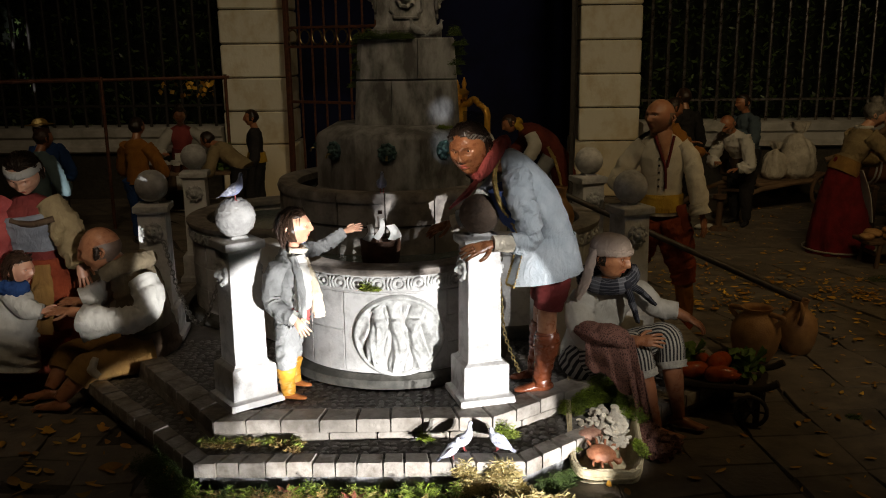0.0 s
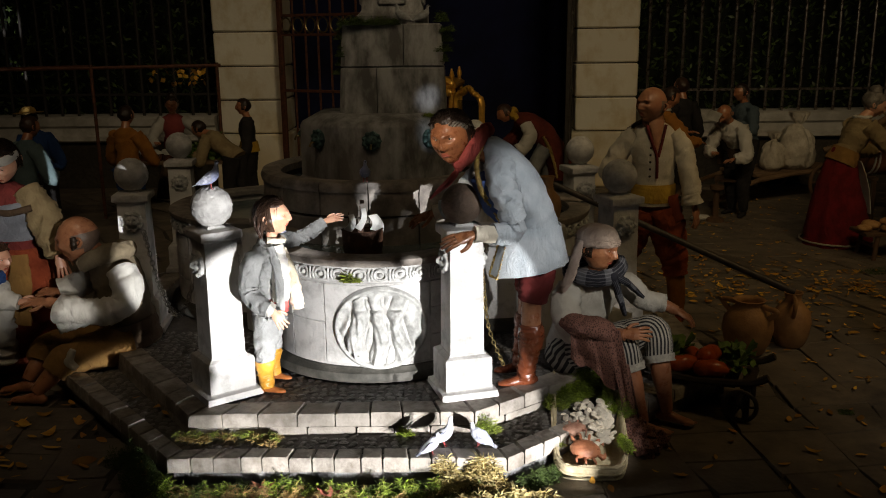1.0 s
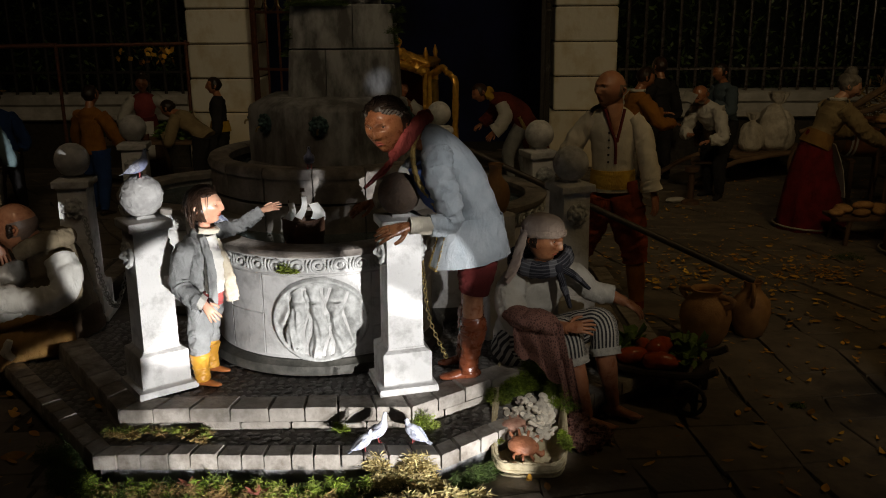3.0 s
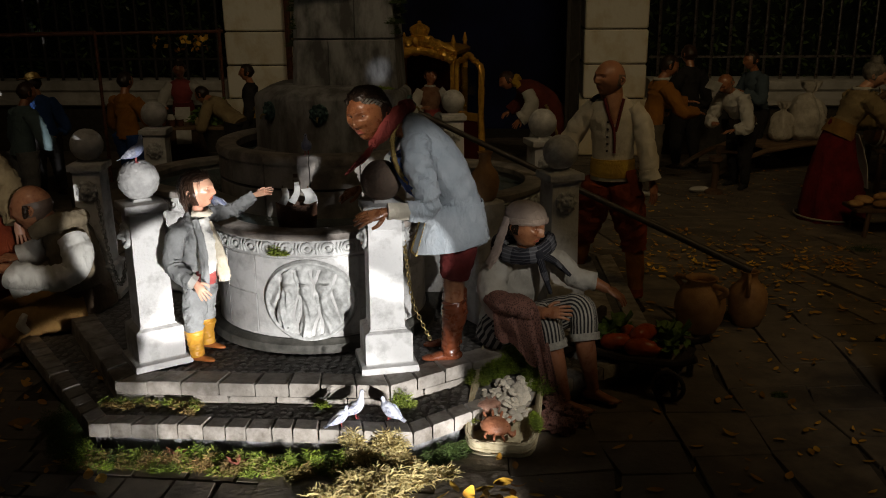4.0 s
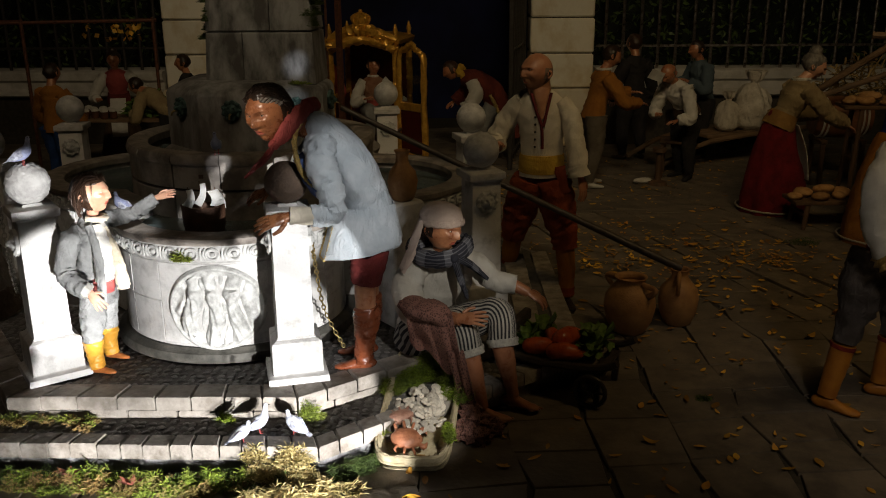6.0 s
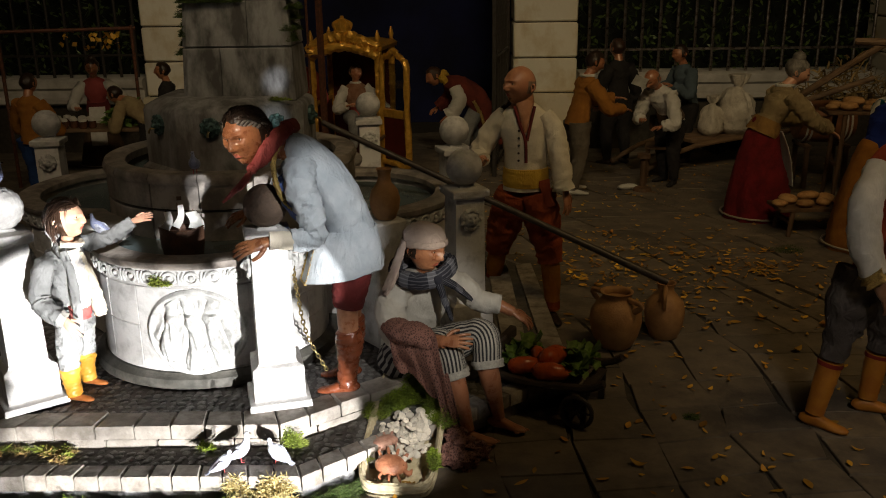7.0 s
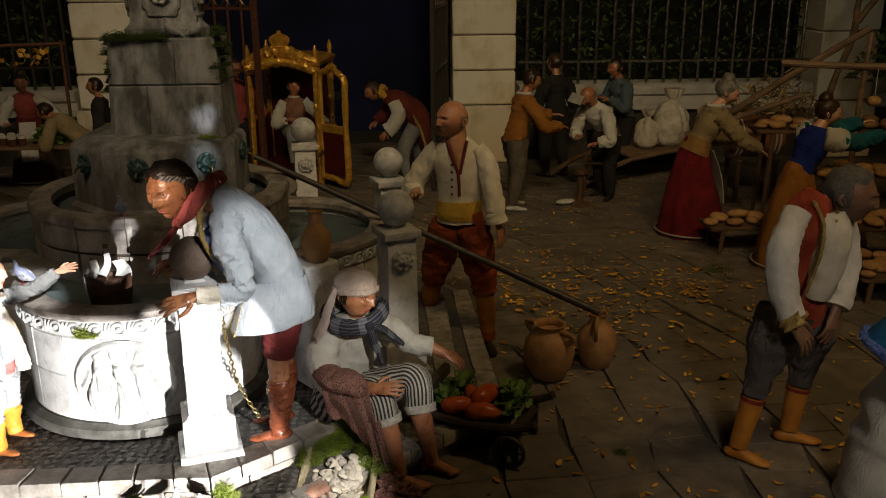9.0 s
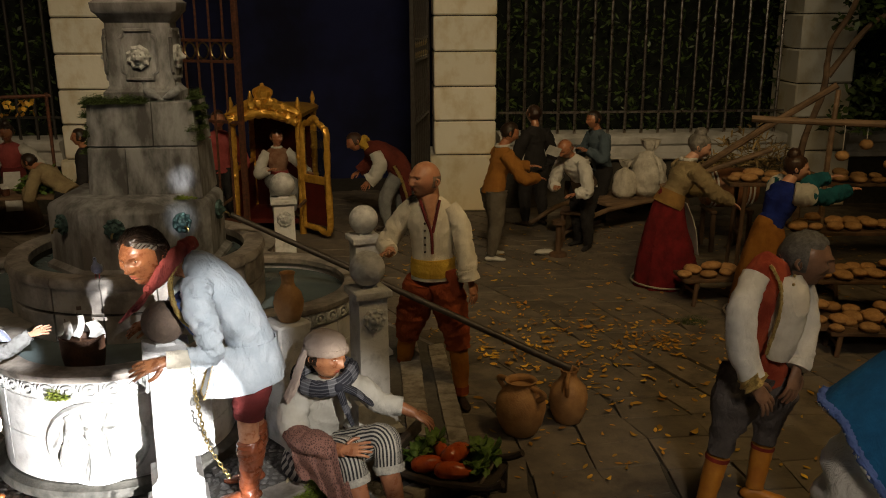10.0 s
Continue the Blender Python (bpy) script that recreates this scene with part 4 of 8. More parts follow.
        ed, ew = self.mi(EYE_D), self.mi(EYE_W)
        brow = self.mi(HAIR_D if shaved or not hair else hair)
        for q in (-1, 1):
            b = c + r * (q * 0.375 * s) - u * (0.03 * s) - f * 0.03 * s
            self.tube([b + u * 0.10 * s - f * 0.05 * s, b + u * 0.085 * s + r * (q * 0.035 * s) - f * 0.10 * s, b + r * (q * 0.04 * s) - f * 0.12 * s, b - u * 0.09 * s - f * 0.04 * s + r * (q * 0.01 * s)], [0.025 * s, 0.030 * s, 0.030 * s, 0.028 * s], 7, sk, 3)
            self.ball(b - f * 0.04 * s, 0.07 * s, 8, sk, 0.15, (0.4, 1, 1.2))
            if detail:
                e = c + r * (q * 0.132 * s) + u * (0.040 * s) + f * (0.322 * s)
                self.ball(e, 0.050 * s, 12, ew)
                self.ball(e + f * 0.026 * s - u * 0.004 * s, 0.029 * s, 8, ed)
                for h, rad in ((0.034, 0.021), (-0.034, 0.013)):
                    self.tube([e + r * (w * s) + u * ((h * k) * s) + f * (d * s) for w, k, d in ((-0.062, 0.1, 0.012), (-0.03, 0.85, 0.038), (0.0, 1.0, 0.046), (0.03, 0.85, 0.036), (0.064, 0.1, 0.004))], [0.008 * s, rad * s, rad * s, rad * s, 0.006 * s], 7, sk, 3)
                self.tube([c + r * (q * w * s) + u * (h * s) + f * (d * s) for w, h, d in ((0.055, 0.105, 0.418), (0.13, 0.135, 0.404), (0.21, 0.105, 0.350))], [0.007 * s, 0.013 * s, 0.004 * s], 6, brow, 3)
        if detail and hair and not shaved and hair is not GREYCROP and style in ("short", "long"):
            rng = random.Random(int(s * 1e5) + len(self.v))
            for k in range(460):
                dz = rng.uniform(-0.1, 0.98)
                a = rng.uniform(0, math.tau)
                q = math.sqrt(max(0.0, 1 - dz * dz))
                dx, dy = q * math.sin(a), q * math.cos(a)
                if not (dz > 0.60 + 0.14 * dy or dy < 0.10):
                    continue
                p0 = Vector((0.418 * dx, 0.485 * dy, 0.535 * dz))
                flow = Vector((dx * 0.35, -0.55 - 0.3 * dy, -0.75 + 0.25 * dz)) + Vector((rng.gauss(0, 0.10), rng.gauss(0, 0.08), rng.gauss(0, 0.08)))
                nn = Vector((dx / 0.36, dy / 0.44, dz / 0.5)).normalized()
                flow = (flow - nn * flow.dot(nn)).normalized()
                ln = (0.30 if style == "short" else 0.46) * rng.uniform(0.6, 1.2)
                sw = nn.cross(flow) * rng.uniform(-0.07, 0.07)
                w = lambda p: c + r * (p.x * s) + f * (p.y * s) + u * (p.z * s)
                p1 = p0 + flow * ln * 0.5 + sw * 1.1 + nn * (0.008 if style == "short" else 0.05)
                p2 = p0 + flow * ln - nn * ln * 0.26 - sw * 0.9
                if style == "long":
                    p2 = p2 + Vector((0, 0.03 * math.sin(k), -0.12)) + nn * 0.05
                self.tube([w(p0), w(p1), w(p2)], [0.010 * s, 0.0155 * s, 0.003 * s], 5, hr, 3)
        return r, f, u

    def neck(self, a, b, s, m=None):
        self.tube([a, b], [0.17 * s, 0.155 * s], 12, self.mi(m or self.skin), 3)

    def hand(self, w, d, nrm, s, curl=0.3, skin=None, spread=1.0):
        """s: length from wrist to finger tips; nrm: the way the back of the hand faces."""
        d = Vector(d).normalized()
        n = Vector(nrm)
        n = (n - d * n.dot(d)).normalized()
        r = d.cross(n)
        w = Vector(w)
        k = self.mi(skin or self.skin)
        self.tube([w - d * 0.12 * s, w + d * 0.08 * s, w + d * 0.30 * s, w + d * 0.50 * s], [(0.13 * s, 0.11 * s), (0.16 * s, 0.10 * s), (0.21 * s, 0.09 * s), (0.20 * s, 0.075 * s)], 12, k, 3, r)
        for q, l in ((-1.5, 0.42), (-0.5, 0.50), (0.5, 0.48), (1.5, 0.38)):
            b = w + d * 0.46 * s + r * (q * 0.105 * s)
            e = (d + r * (q * 0.13 * spread)).normalized()
            self.tube([b, b + e * l * 0.5 * s - n * curl * 0.10 * s, b + e * l * s * (1 - 0.3 * curl) - n * curl * 0.36 * s], [0.055 * s, 0.050 * s, 0.036 * s], 7, k, 3)
        b = w + d * 0.14 * s - r * 0.17 * s
        self.tube([b, b + d * 0.17 * s - r * 0.16 * s - n * 0.05 * s, b + d * 0.36 * s - r * 0.20 * s - n * 0.10 * s], [0.065 * s, 0.058 * s, 0.04 * s], 7, k, 3)

    def foot(self, a, d, s, m, bare=False):
        """a: the ankle; d: where the toes point; s: the foot's length. The sole lies 0.30 s under the ankle."""
        d = Vector(d).normalized()
        a = Vector(a)
        r = d.cross(Vector((0, 0, 1))).normalized()
        k = self.mi(m)
        h = 0.30 * s
        p = lambda t, z: a + d * (t * s) - Vector((0, 0, h - z * s))
        self.tube([p(-0.27, 0.09), p(-0.20, 0.13), p(0.0, 0.16), p(0.22, 0.125), p(0.45, 0.085), p(0.60, 0.075), p(0.70, 0.06)], [(0.06 * s, 0.06 * s), (0.12 * s, 0.12 * s), (0.125 * s, 0.16 * s), (0.135 * s, 0.125 * s), (0.155 * s, 0.085 * s), (0.13 * s, 0.07 * s), (0.06 * s, 0.045 * s)], 12, k, 3, r)
        if bare:
            for q in range(5):
                b = p(0.60 - 0.03 * q, 0.045) + r * ((q - 1.9) * 0.062 * s)
                self.tube([b, b + d * 0.10 * s, b + d * (0.17 - 0.015 * q) * s - Vector((0, 0, 0.008 * s))], [0.038 * s, 0.034 * s, 0.02 * s], 7, k, 2)

    def done(self, name, label, category="figurine", group=""):
        return solid(name, self, self.mats, label, category, group, angle=60)


def stock_figurine(base, H, face, coat, legs, hair=HAIR_D, style="short", skin=None, lean=0.0, reach_to=None, skirt=None, sleeve=None, shoes=None,
           nod=0.0, turn=0.0, sash=None, apron=None, hat=None, label="", name="figurine", detail=False, sit=False, beard=None, waist=None, collar=None, puff=None):
    """A standing or sitting figure: base on the ground, height, the way it faces in degrees from +x; reach_to: where its two arms end, as offsets (ahead, left, up) in heights."""
    D = Doll(skin)
    D.fine = detail
    a = radians(face)
    F, L, U = Vector((math.cos(a), math.sin(a), 0)), Vector((-math.sin(a), math.cos(a), 0)), Vector((0, 0, 1))
    B = Vector(base)
    ln = radians(lean)
    P = lambda x, y, z: B + (F * x + L * y + U * z) * H
    hipz = 0.30 if sit else 0.50
    def T(x, y, z):
        """A point of the trunk, at z heights above the hip, leaning."""
        return P(x * math.cos(ln) + z * math.sin(ln), y, hipz + z * math.cos(ln) - x * math.sin(ln))
    sl = sleeve or coat
    if skirt:
        D.limb([T(0, 0, 0.08), T(0, 0, 0.03), P(0, 0, 0.36), P(0.01, 0, 0.18), P(0.02, 0, 0.008)], [0.074 * H, 0.090 * H, 0.13 * H, 0.176 * H, 0.205 * H], skirt, 0.02, 56, 30, L, 0.055, 7)
        hem = mat("hem_trim", (0.45, 0.40, 0.30), (0.3, 0.25, 0.18), 200, 0.7, 0.2)
        D.limb([P(0.02 + 0.216 * math.cos(t), 0.216 * math.sin(t), 0.024) for t in [math.tau * k / 20 for k in range(21)]], [0.006 * H], hem, 0, 6, sub=1)
    else:
        for q in (-1, 1):
            y = 0.055 * q
            if sit:
                hp, kn, an = P(0.0, y, 0.30), P(0.24, y * 1.6, 0.29), P(0.22, y * 1.5, 0.045)
            else:
                hp, kn, an = P(0.0, y, 0.50), P(0.02 + 0.02 * q, y * 1.2, 0.27), P(-0.01 + 0.03 * q, y * 1.3, 0.045)
            D.limb([hp, hp.lerp(kn, 0.5), kn, kn.lerp(an, 0.5), an], [0.075 * H, 0.066 * H, 0.052 * H, 0.044 * H, 0.030 * H], legs, 0.11, 16, 70, sub=7)
            D.foot(an, F + L * 0.25 * q, 0.15 * H, shoes or HAIR_D)
    lo = 0.055 if skirt else -0.03
    D.limb([T(0, 0, lo), T(0, 0, max(lo + 0.03, 0.04)), T(0.005, 0, 0.12), T(0.012, 0, 0.20), T(0.005, 0, 0.275), T(0, 0, 0.318)], [(0.083 * H, 0.066 * H) if skirt else (0.098 * H, 0.078 * H), (0.083 * H, 0.066 * H) if skirt else (0.095 * H, 0.075 * H), (0.082 * H, 0.065 * H), (0.105 * H, 0.075 * H), (0.098 * H, 0.06 * H), (0.035 * H, 0.035 * H)], coat, 0.07, 24, 50, L, 0, 7)
    if waist:
        D.limb([T(0, 0, 0.005), T(0, 0, 0.05), T(0, 0, 0.095)], [(0.106 * H, 0.096 * H), (0.103 * H, 0.088 * H), (0.094 * H, 0.078 * H)], waist, 0.02, 22, 45, L)
    if apron:
        g = [[T(0.080 + 0.02 * math.sin(i), w, 0.06 - 0.0 * i) - U * (i * 0.085 * H) + F * (i * 0.028 * H) for w in (-0.07, -0.035, 0, 0.035, 0.07)] for i in range(5)]
        D.sheet(g, D.mi(apron), 0.002)
    hd = T(0.03, 0, 0.405)
    nk = T(0.0, 0, 0.30)
    D.neck(nk, hd - U * 0.02 * H, 0.20 * H)
    if collar:
        D.limb([nk + (F * math.cos(t) + L * math.sin(t)) * 0.045 * H + U * 0.012 * H for t in [math.tau * k / 12 for k in range(13)]], [0.011 * H], collar, 0.15, 10, 200, sub=2)
    fa = a + radians(turn)
    n2 = radians(lean * 0.5 + nod)
    fw = Vector((math.cos(fa) * math.cos(n2), math.sin(fa) * math.cos(n2), -math.sin(n2)))
    up = Vector((math.cos(fa) * math.sin(n2), math.sin(fa) * math.sin(n2), math.cos(n2)))
    r, f, u = D.head(hd, fw, up, 0.145 * H, hair, style, None, detail, beard)
    if style == "bun":
        D.blob(hd + u * 0.075 * H - f * 0.035 * H, 0.04 * H, hair, rough=0.2)
        D.blob(hd + u * 0.022 * H - f * 0.018 * H, 0.066 * H, hair, (1, 1, 0.95), 0.12)
    if hat:
        tilt = Matrix((r, f, u)).transposed()
        D.ball(hd + u * 0.052 * H, 0.062 * H, 14, D.mi(hat), 0.05, (1, 1, 0.75), tilt.to_4x4())
        D.ball(hd + u * 0.045 * H, 0.115 * H, 18, D.mi(hat), 0.05, (1, 1, 0.08), tilt.to_4x4())
    for q, tgt in zip((1, -1), reach_to or ((0.06, 0.16, -0.02), (0.06, -0.16, -0.02))):
        sh = T(0.0, 0.105 * q, 0.265)
        ha = P(tgt[0], tgt[1], hipz + tgt[2])
        mid = sh.lerp(ha, 0.5)
        reach = (ha - sh).length / H
        slack = math.sqrt(max(0.0, 0.36 ** 2 - min(reach, 0.355) ** 2)) * 0.5
        el = mid + (U * -0.8 + L * q * 0.6 - F * 0.2).normalized() * slack * H
        wr_ = el.lerp(ha, 0.86)
        D.limb([sh - L * q * 0.02 * H, sh.lerp(el, 0.4), el, el.lerp(ha, 0.5), wr_], [0.050 * H, 0.050 * H, 0.044 * H, 0.042 * H, 0.036 * H], sl, 0.15, 18, 80, sub=8)
        if puff:
            D.limb([sh - L * q * 0.02 * H, sh.lerp(el, 0.35), sh.lerp(el, 0.6)], [0.056 * H, 0.066 * H, 0.050 * H], puff, 0.12, 16, 90)
        dd = (ha - el).normalized()
        D.hand(wr_, dd, U + F * 0.2, 0.095 * H, 0.4)
    return D.done(name, label)

# ---- the figures at the fountain ----
GREY = cloth("grey_wool", (0.30, 0.305, 0.30), (0.20, 0.202, 0.20), fold=0.6)
SEAM = cloth("coat_seam", (0.20, 0.24, 0.27))
CREAM = cloth("cream_linen", (0.72, 0.66, 0.54), (0.58, 0.52, 0.41), fold=0.3)
WHITE = cloth("white_linen", (0.66, 0.64, 0.59), (0.52, 0.50, 0.45), fold=0.4)
LINEN = cloth("white_shirt", (0.74, 0.72, 0.68), (0.62, 0.60, 0.55))
FLEECE = cloth("fleece_lining", (0.68, 0.62, 0.50), (0.50, 0.42, 0.30), 0.9, 420, 60)
PALEBLUE = cloth("pale_blue_silk", (0.49, 0.525, 0.55), (0.37, 0.415, 0.45), 0.36, 900, 24, 0.6)
NAVY = cloth("blue_waistcoat", (0.10, 0.16, 0.42), (0.06, 0.10, 0.28))
ROSE = cloth("rose_scarf", (0.42, 0.09, 0.08), (0.28, 0.05, 0.05), 0.6)
WINE = cloth("wine_breeches", (0.16, 0.025, 0.022), (0.10, 0.016, 0.015))
RUSTRED = cloth("rust_trousers", (0.32, 0.065, 0.025), (0.20, 0.035, 0.014))
YELLOW = cloth("yellow_sash", (0.60, 0.38, 0.05), (0.42, 0.25, 0.03))
OCHRE = cloth("ochre", (0.36, 0.20, 0.06), (0.24, 0.13, 0.04))
ORANGE = cloth("orange_brown", (0.40, 0.17, 0.03), (0.28, 0.11, 0.02))
BROWN = cloth("brown_wool", (0.13, 0.085, 0.05), (0.08, 0.05, 0.03))
DARK = cloth("dark_wool", (0.035, 0.032, 0.032), (0.02, 0.018, 0.018))
TAN = cloth("tan_bodice", (0.36, 0.28, 0.15), (0.26, 0.19, 0.10))
TEAL = cloth("pale_teal", (0.15, 0.21, 0.22), (0.10, 0.15, 0.16))
BLUE = cloth("blue_jacket", (0.03, 0.08, 0.25), (0.02, 0.05, 0.16))
SLATE = cloth("slate_wool", (0.12, 0.16, 0.19), (0.08, 0.11, 0.13))
NET = netting("knitted_net", (0.25, 0.12, 0.095), (0.085, 0.04, 0.033), 330)
BOOT = mat("brown_leather", (0.23, 0.062, 0.024), (0.13, 0.035, 0.015), 40, 0.28, 0.2, 200, spec=0.5)
YBOOT = mat("yellow_leather", (0.66, 0.34, 0.04), (0.52, 0.24, 0.03), 40, 0.4, 0.15, 200)
TANSHOE = mat("tan_shoe", (0.36, 0.12, 0.03), (0.25, 0.08, 0.02), 60, 0.4, 0.15)
GOLDTHREAD = mat("gold_braid", (0.50, 0.36, 0.12), (0.28, 0.19, 0.06), 300, 0.45, 0.6, 700, metal=0.5)
STRIPE = striped("striped_ticking", (0.55, 0.52, 0.46), (0.025, 0.025, 0.03), 24, 0)
CHECK = striped("checked_scarf", (0.018, 0.02, 0.035), (0.22, 0.23, 0.27), 14, 0, check=2.6, duty=0.68)
KERCH = cloth("pale_kerchief", (0.62, 0.51, 0.45), (0.48, 0.38, 0.33))
STRAWHAT = cloth("straw_hat", (0.45, 0.28, 0.08), (0.32, 0.2, 0.05))


def boy():
    D = Doll(SKINF)
    D.limb([(-0.246, 1.234, 0.180), (-0.247, 1.232, 0.205), (-0.246, 1.230, 0.240), (-0.243, 1.227, 0.275), (-0.240, 1.224, 0.300), (-0.236, 1.221, 0.312)], [(0.031, 0.0245), (0.030, 0.024), (0.027, 0.022), (0.030, 0.0235), (0.027, 0.018), (0.012, 0.012)], GREY, 0.10, 24, 75, (0, 1, 0))
    D.limb([(-0.226, 1.214, 0.222), (-0.222, 1.212, 0.245), (-0.222, 1.212, 0.275), (-0.228, 1.214, 0.302)], [(0.017, 0.013), (0.018, 0.014), (0.017, 0.013), (0.012, 0.010)], LINEN, 0.10, 18, 90, (0, 1, 0))
    D.limb([(-0.228, 1.214, 0.204), (-0.227, 1.213, 0.222)], [(0.018, 0.014), (0.018, 0.014)], ROSE, 0.10, 18, 120, (0, 1, 0))
    D.limb([(-0.222, 1.190, 0.195), (-0.220, 1.190, 0.230), (-0.222, 1.192, 0.268), (-0.232, 1.198, 0.304)], [(0.0035, 0.0055), (0.003, 0.006), (0.003, 0.006), (0.003, 0.005)], GREY, 0.15, 10, 90, (0, 1, 0))
    D.limb([(-0.199, 1.216, 0.206), (-0.202, 1.215, 0.228), (-0.207, 1.214, 0.262), (-0.217, 1.212, 0.298)], [(0.006, 0.0085), (0.006, 0.0085), (0.005, 0.007), (0.003, 0.004)], FLEECE, 0.22, 14, 110, (0, 1, 0))
    for yh, yk, kx in ((1.216, 1.209, -0.252), (1.250, 1.263, -0.253)):
        D.limb([(-0.246, yh, 0.195), (kx + 0.003, 0.5 * (yh + yk), 0.165), (kx, yk, 0.140), (kx, yk, 0.127)], [0.0185, 0.0175, 0.0155, 0.0140], GREY, 0.10, 16, 90)
        D.limb([(kx, yk, 0.128), (kx, yk, 0.122), (kx - 0.001, yk, 0.105), (kx, yk, 0.094), (kx + 0.001, yk, 0.084)], [0.0130, 0.0142, 0.0118, 0.0110, 0.0108], YBOOT, 0.10, 16, 160)
        D.foot((kx + 0.001, yk, 0.0870), (1, -0.12, 0), 0.040, TANSHOE)
    # near arm hangs, far arm reaches for the ship
    D.limb([(-0.243, 1.196, 0.298), (-0.254, 1.185, 0.287), (-0.263, 1.176, 0.247), (-0.247, 1.166, 0.229), (-0.230, 1.162, 0.221)], [0.0125, 0.0135, 0.0130, 0.0120, 0.0112], GREY, 0.16, 16, 120)
    D.limb([(-0.233, 1.162, 0.223), (-0.225, 1.163, 0.218)], [0.0105, 0.0100], WHITE, 0.1, 12)
    D.hand((-0.226, 1.163, 0.218), (0.55, -0.05, -0.8), (0.2, -1, 0.2), 0.034, 0.25, SKINF)
    D.limb([(-0.236, 1.248, 0.298), (-0.215, 1.262, 0.300), (-0.195, 1.272, 0.304), (-0.175, 1.280, 0.316), (-0.166, 1.284, 0.322)], [0.0120, 0.0112, 0.0102, 0.0095, 0.0088], GREY, 0.16, 16, 120)
    D.hand((-0.165, 1.284, 0.323), (0.92, 0.1, 0.28), (0, -0.6, 0.8), 0.032, 0.2, SKINF)
    D.neck((-0.236, 1.221, 0.308), (-0.232, 1.219, 0.328), 0.052)
    D.limb([(-0.239, 1.206, 0.312), (-0.222, 1.214, 0.309), (-0.222, 1.228, 0.309), (-0.239, 1.238, 0.312)], [(0.004, 0.006)], CREAM, 0.2, 10, 90)
    r, f, u = D.head((-0.230, 1.218, 0.344), (0.93, -0.10, 0.12), (-0.1, 0, 1), 0.052, HAIR_B, "long", SKINF, age=0.0)
    D.done("figurine", "painted figurine of a child in a grey jacket and yellow boots")


def bending_man():
    D = Doll(TANNED)
    D.limb([(0.164, 1.252, 0.262), (0.162, 1.252, 0.290), (0.153, 1.250, 0.324), (0.138, 1.247, 0.370), (0.115, 1.244, 0.409), (0.091, 1.240, 0.433), (0.073, 1.236, 0.442)], [(0.040, 0.034), (0.040, 0.033), (0.040, 0.032), (0.041, 0.030), (0.040, 0.026), (0.032, 0.021), (0.016, 0.016)], PALEBLUE, 0.040, 44, 46, (0, 1, 0))
    # coat skirts
    g = []
    for i in range(9):
        row = []
        for k in range(15):
            a = -1.30 + k * (5.10 / 14)
            t = i / 8
            rad = (0.040 + 0.010 * t + 0.0030 * t * math.sin(a * 6 + 1)) * (1 + 0.55 * max(0.0, -math.sin(a)) * (0.3 + 0.7 * t))
            row.append((0.150 + 0.006 * t + (rad - 0.005 * t * max(0.0, math.sin(a))) * math.sin(a) * 0.98, 1.250 - rad * math.cos(a), 0.325 - 0.064 * t + 0.010 * math.sin(a) * t))
        g.append(row)
    D.sheet(g, D.mi(PALEBLUE), 0.0018)
    D.limb([(0.076, 1.218, 0.402), (0.092, 1.222, 0.366), (0.106, 1.230, 0.345)], [(0.028, 0.020), (0.028, 0.022), (0.022, 0.018)], NAVY, 0.06, 18, 60, (0, 1, 0))
    D.limb([(0.072, 1.205, 0.446), (0.066, 1.196, 0.432), (0.066, 1.191, 0.408), (0.074, 1.192, 0.380), (0.090, 1.200, 0.356), (0.104, 1.208, 0.330)], [0.0030], GOLDTHREAD, 0.4, 10, 300)
    out = lambda p, k: Vector(p) + (Vector(p) - Vector((0.155, 1.250, p[2]))).normalized() * k
    for edge, w in (([row[0] for row in g], 0.0022), ([row[1] for row in g[3:]], 0.0011), (g[-1][:2], 0.0016)):
        D.limb([out(p, 0.0008) for p in edge], [w], GOLDTHREAD, 0.5, 8, 400, sub=3)
    for k in (6, 9):
        D.limb([out(row[k], 0.0003) for row in g], [0.0009], SEAM, 0.2, 6, 300, sub=3)
    # legs
    for hip, knee, calf, ank, d in (((0.158, 1.232, 0.275), (0.147, 1.230, 0.205), (0.147, 1.234, 0.15), (0.141, 1.236, 0.096), (-0.98, -0.12, 0)), ((0.156, 1.276, 0.275), (0.146, 1.281, 0.205), (0.144, 1.287, 0.15), (0.137, 1.290, 0.096), (-0.98, -0.12, 0))):
        h, k, c, a = Vector(hip), Vector(knee), Vector(calf), Vector(ank)
        D.limb([h, h.lerp(k, 0.45), h.lerp(k, 0.80), h.lerp(k, 0.90)], [0.0265, 0.0255, 0.0222, 0.0205], WINE, 0.07, 18, 70)
        D.limb([h.lerp(k, 0.75), k, k.lerp(c, 0.7)], [0.0150, 0.0155, 0.0145], SKIN, 0, 14)
        D.limb([k.lerp(c, 0.52), k.lerp(c, 0.62), c, c.lerp(a, 0.5), a, a - Vector((0, 0, 0.010))], [0.0155, 0.0180, 0.0185, 0.0150, 0.0138, 0.0140], BOOT, 0.10, 18, 130)
        D.foot(a - Vector((0, 0, 0.002)), d, 0.062, BOOT)
    # near arm leans on the pillar
    e = [(0.098, 1.204, 0.424), (0.100, 1.188, 0.395), (0.113, 1.180, 0.358), (0.114, 1.176, 0.331), (0.088, 1.166, 0.328)]
    D.limb(e, [0.021, 0.0205, 0.0185, 0.0165, 0.0142], PALEBLUE, 0.11, 36, 150)
    D.limb([(0.091, 1.166, 0.328), (0.061, 1.157, 0.330)], [0.0125, 0.0115], CREAM, 0.06, 14)
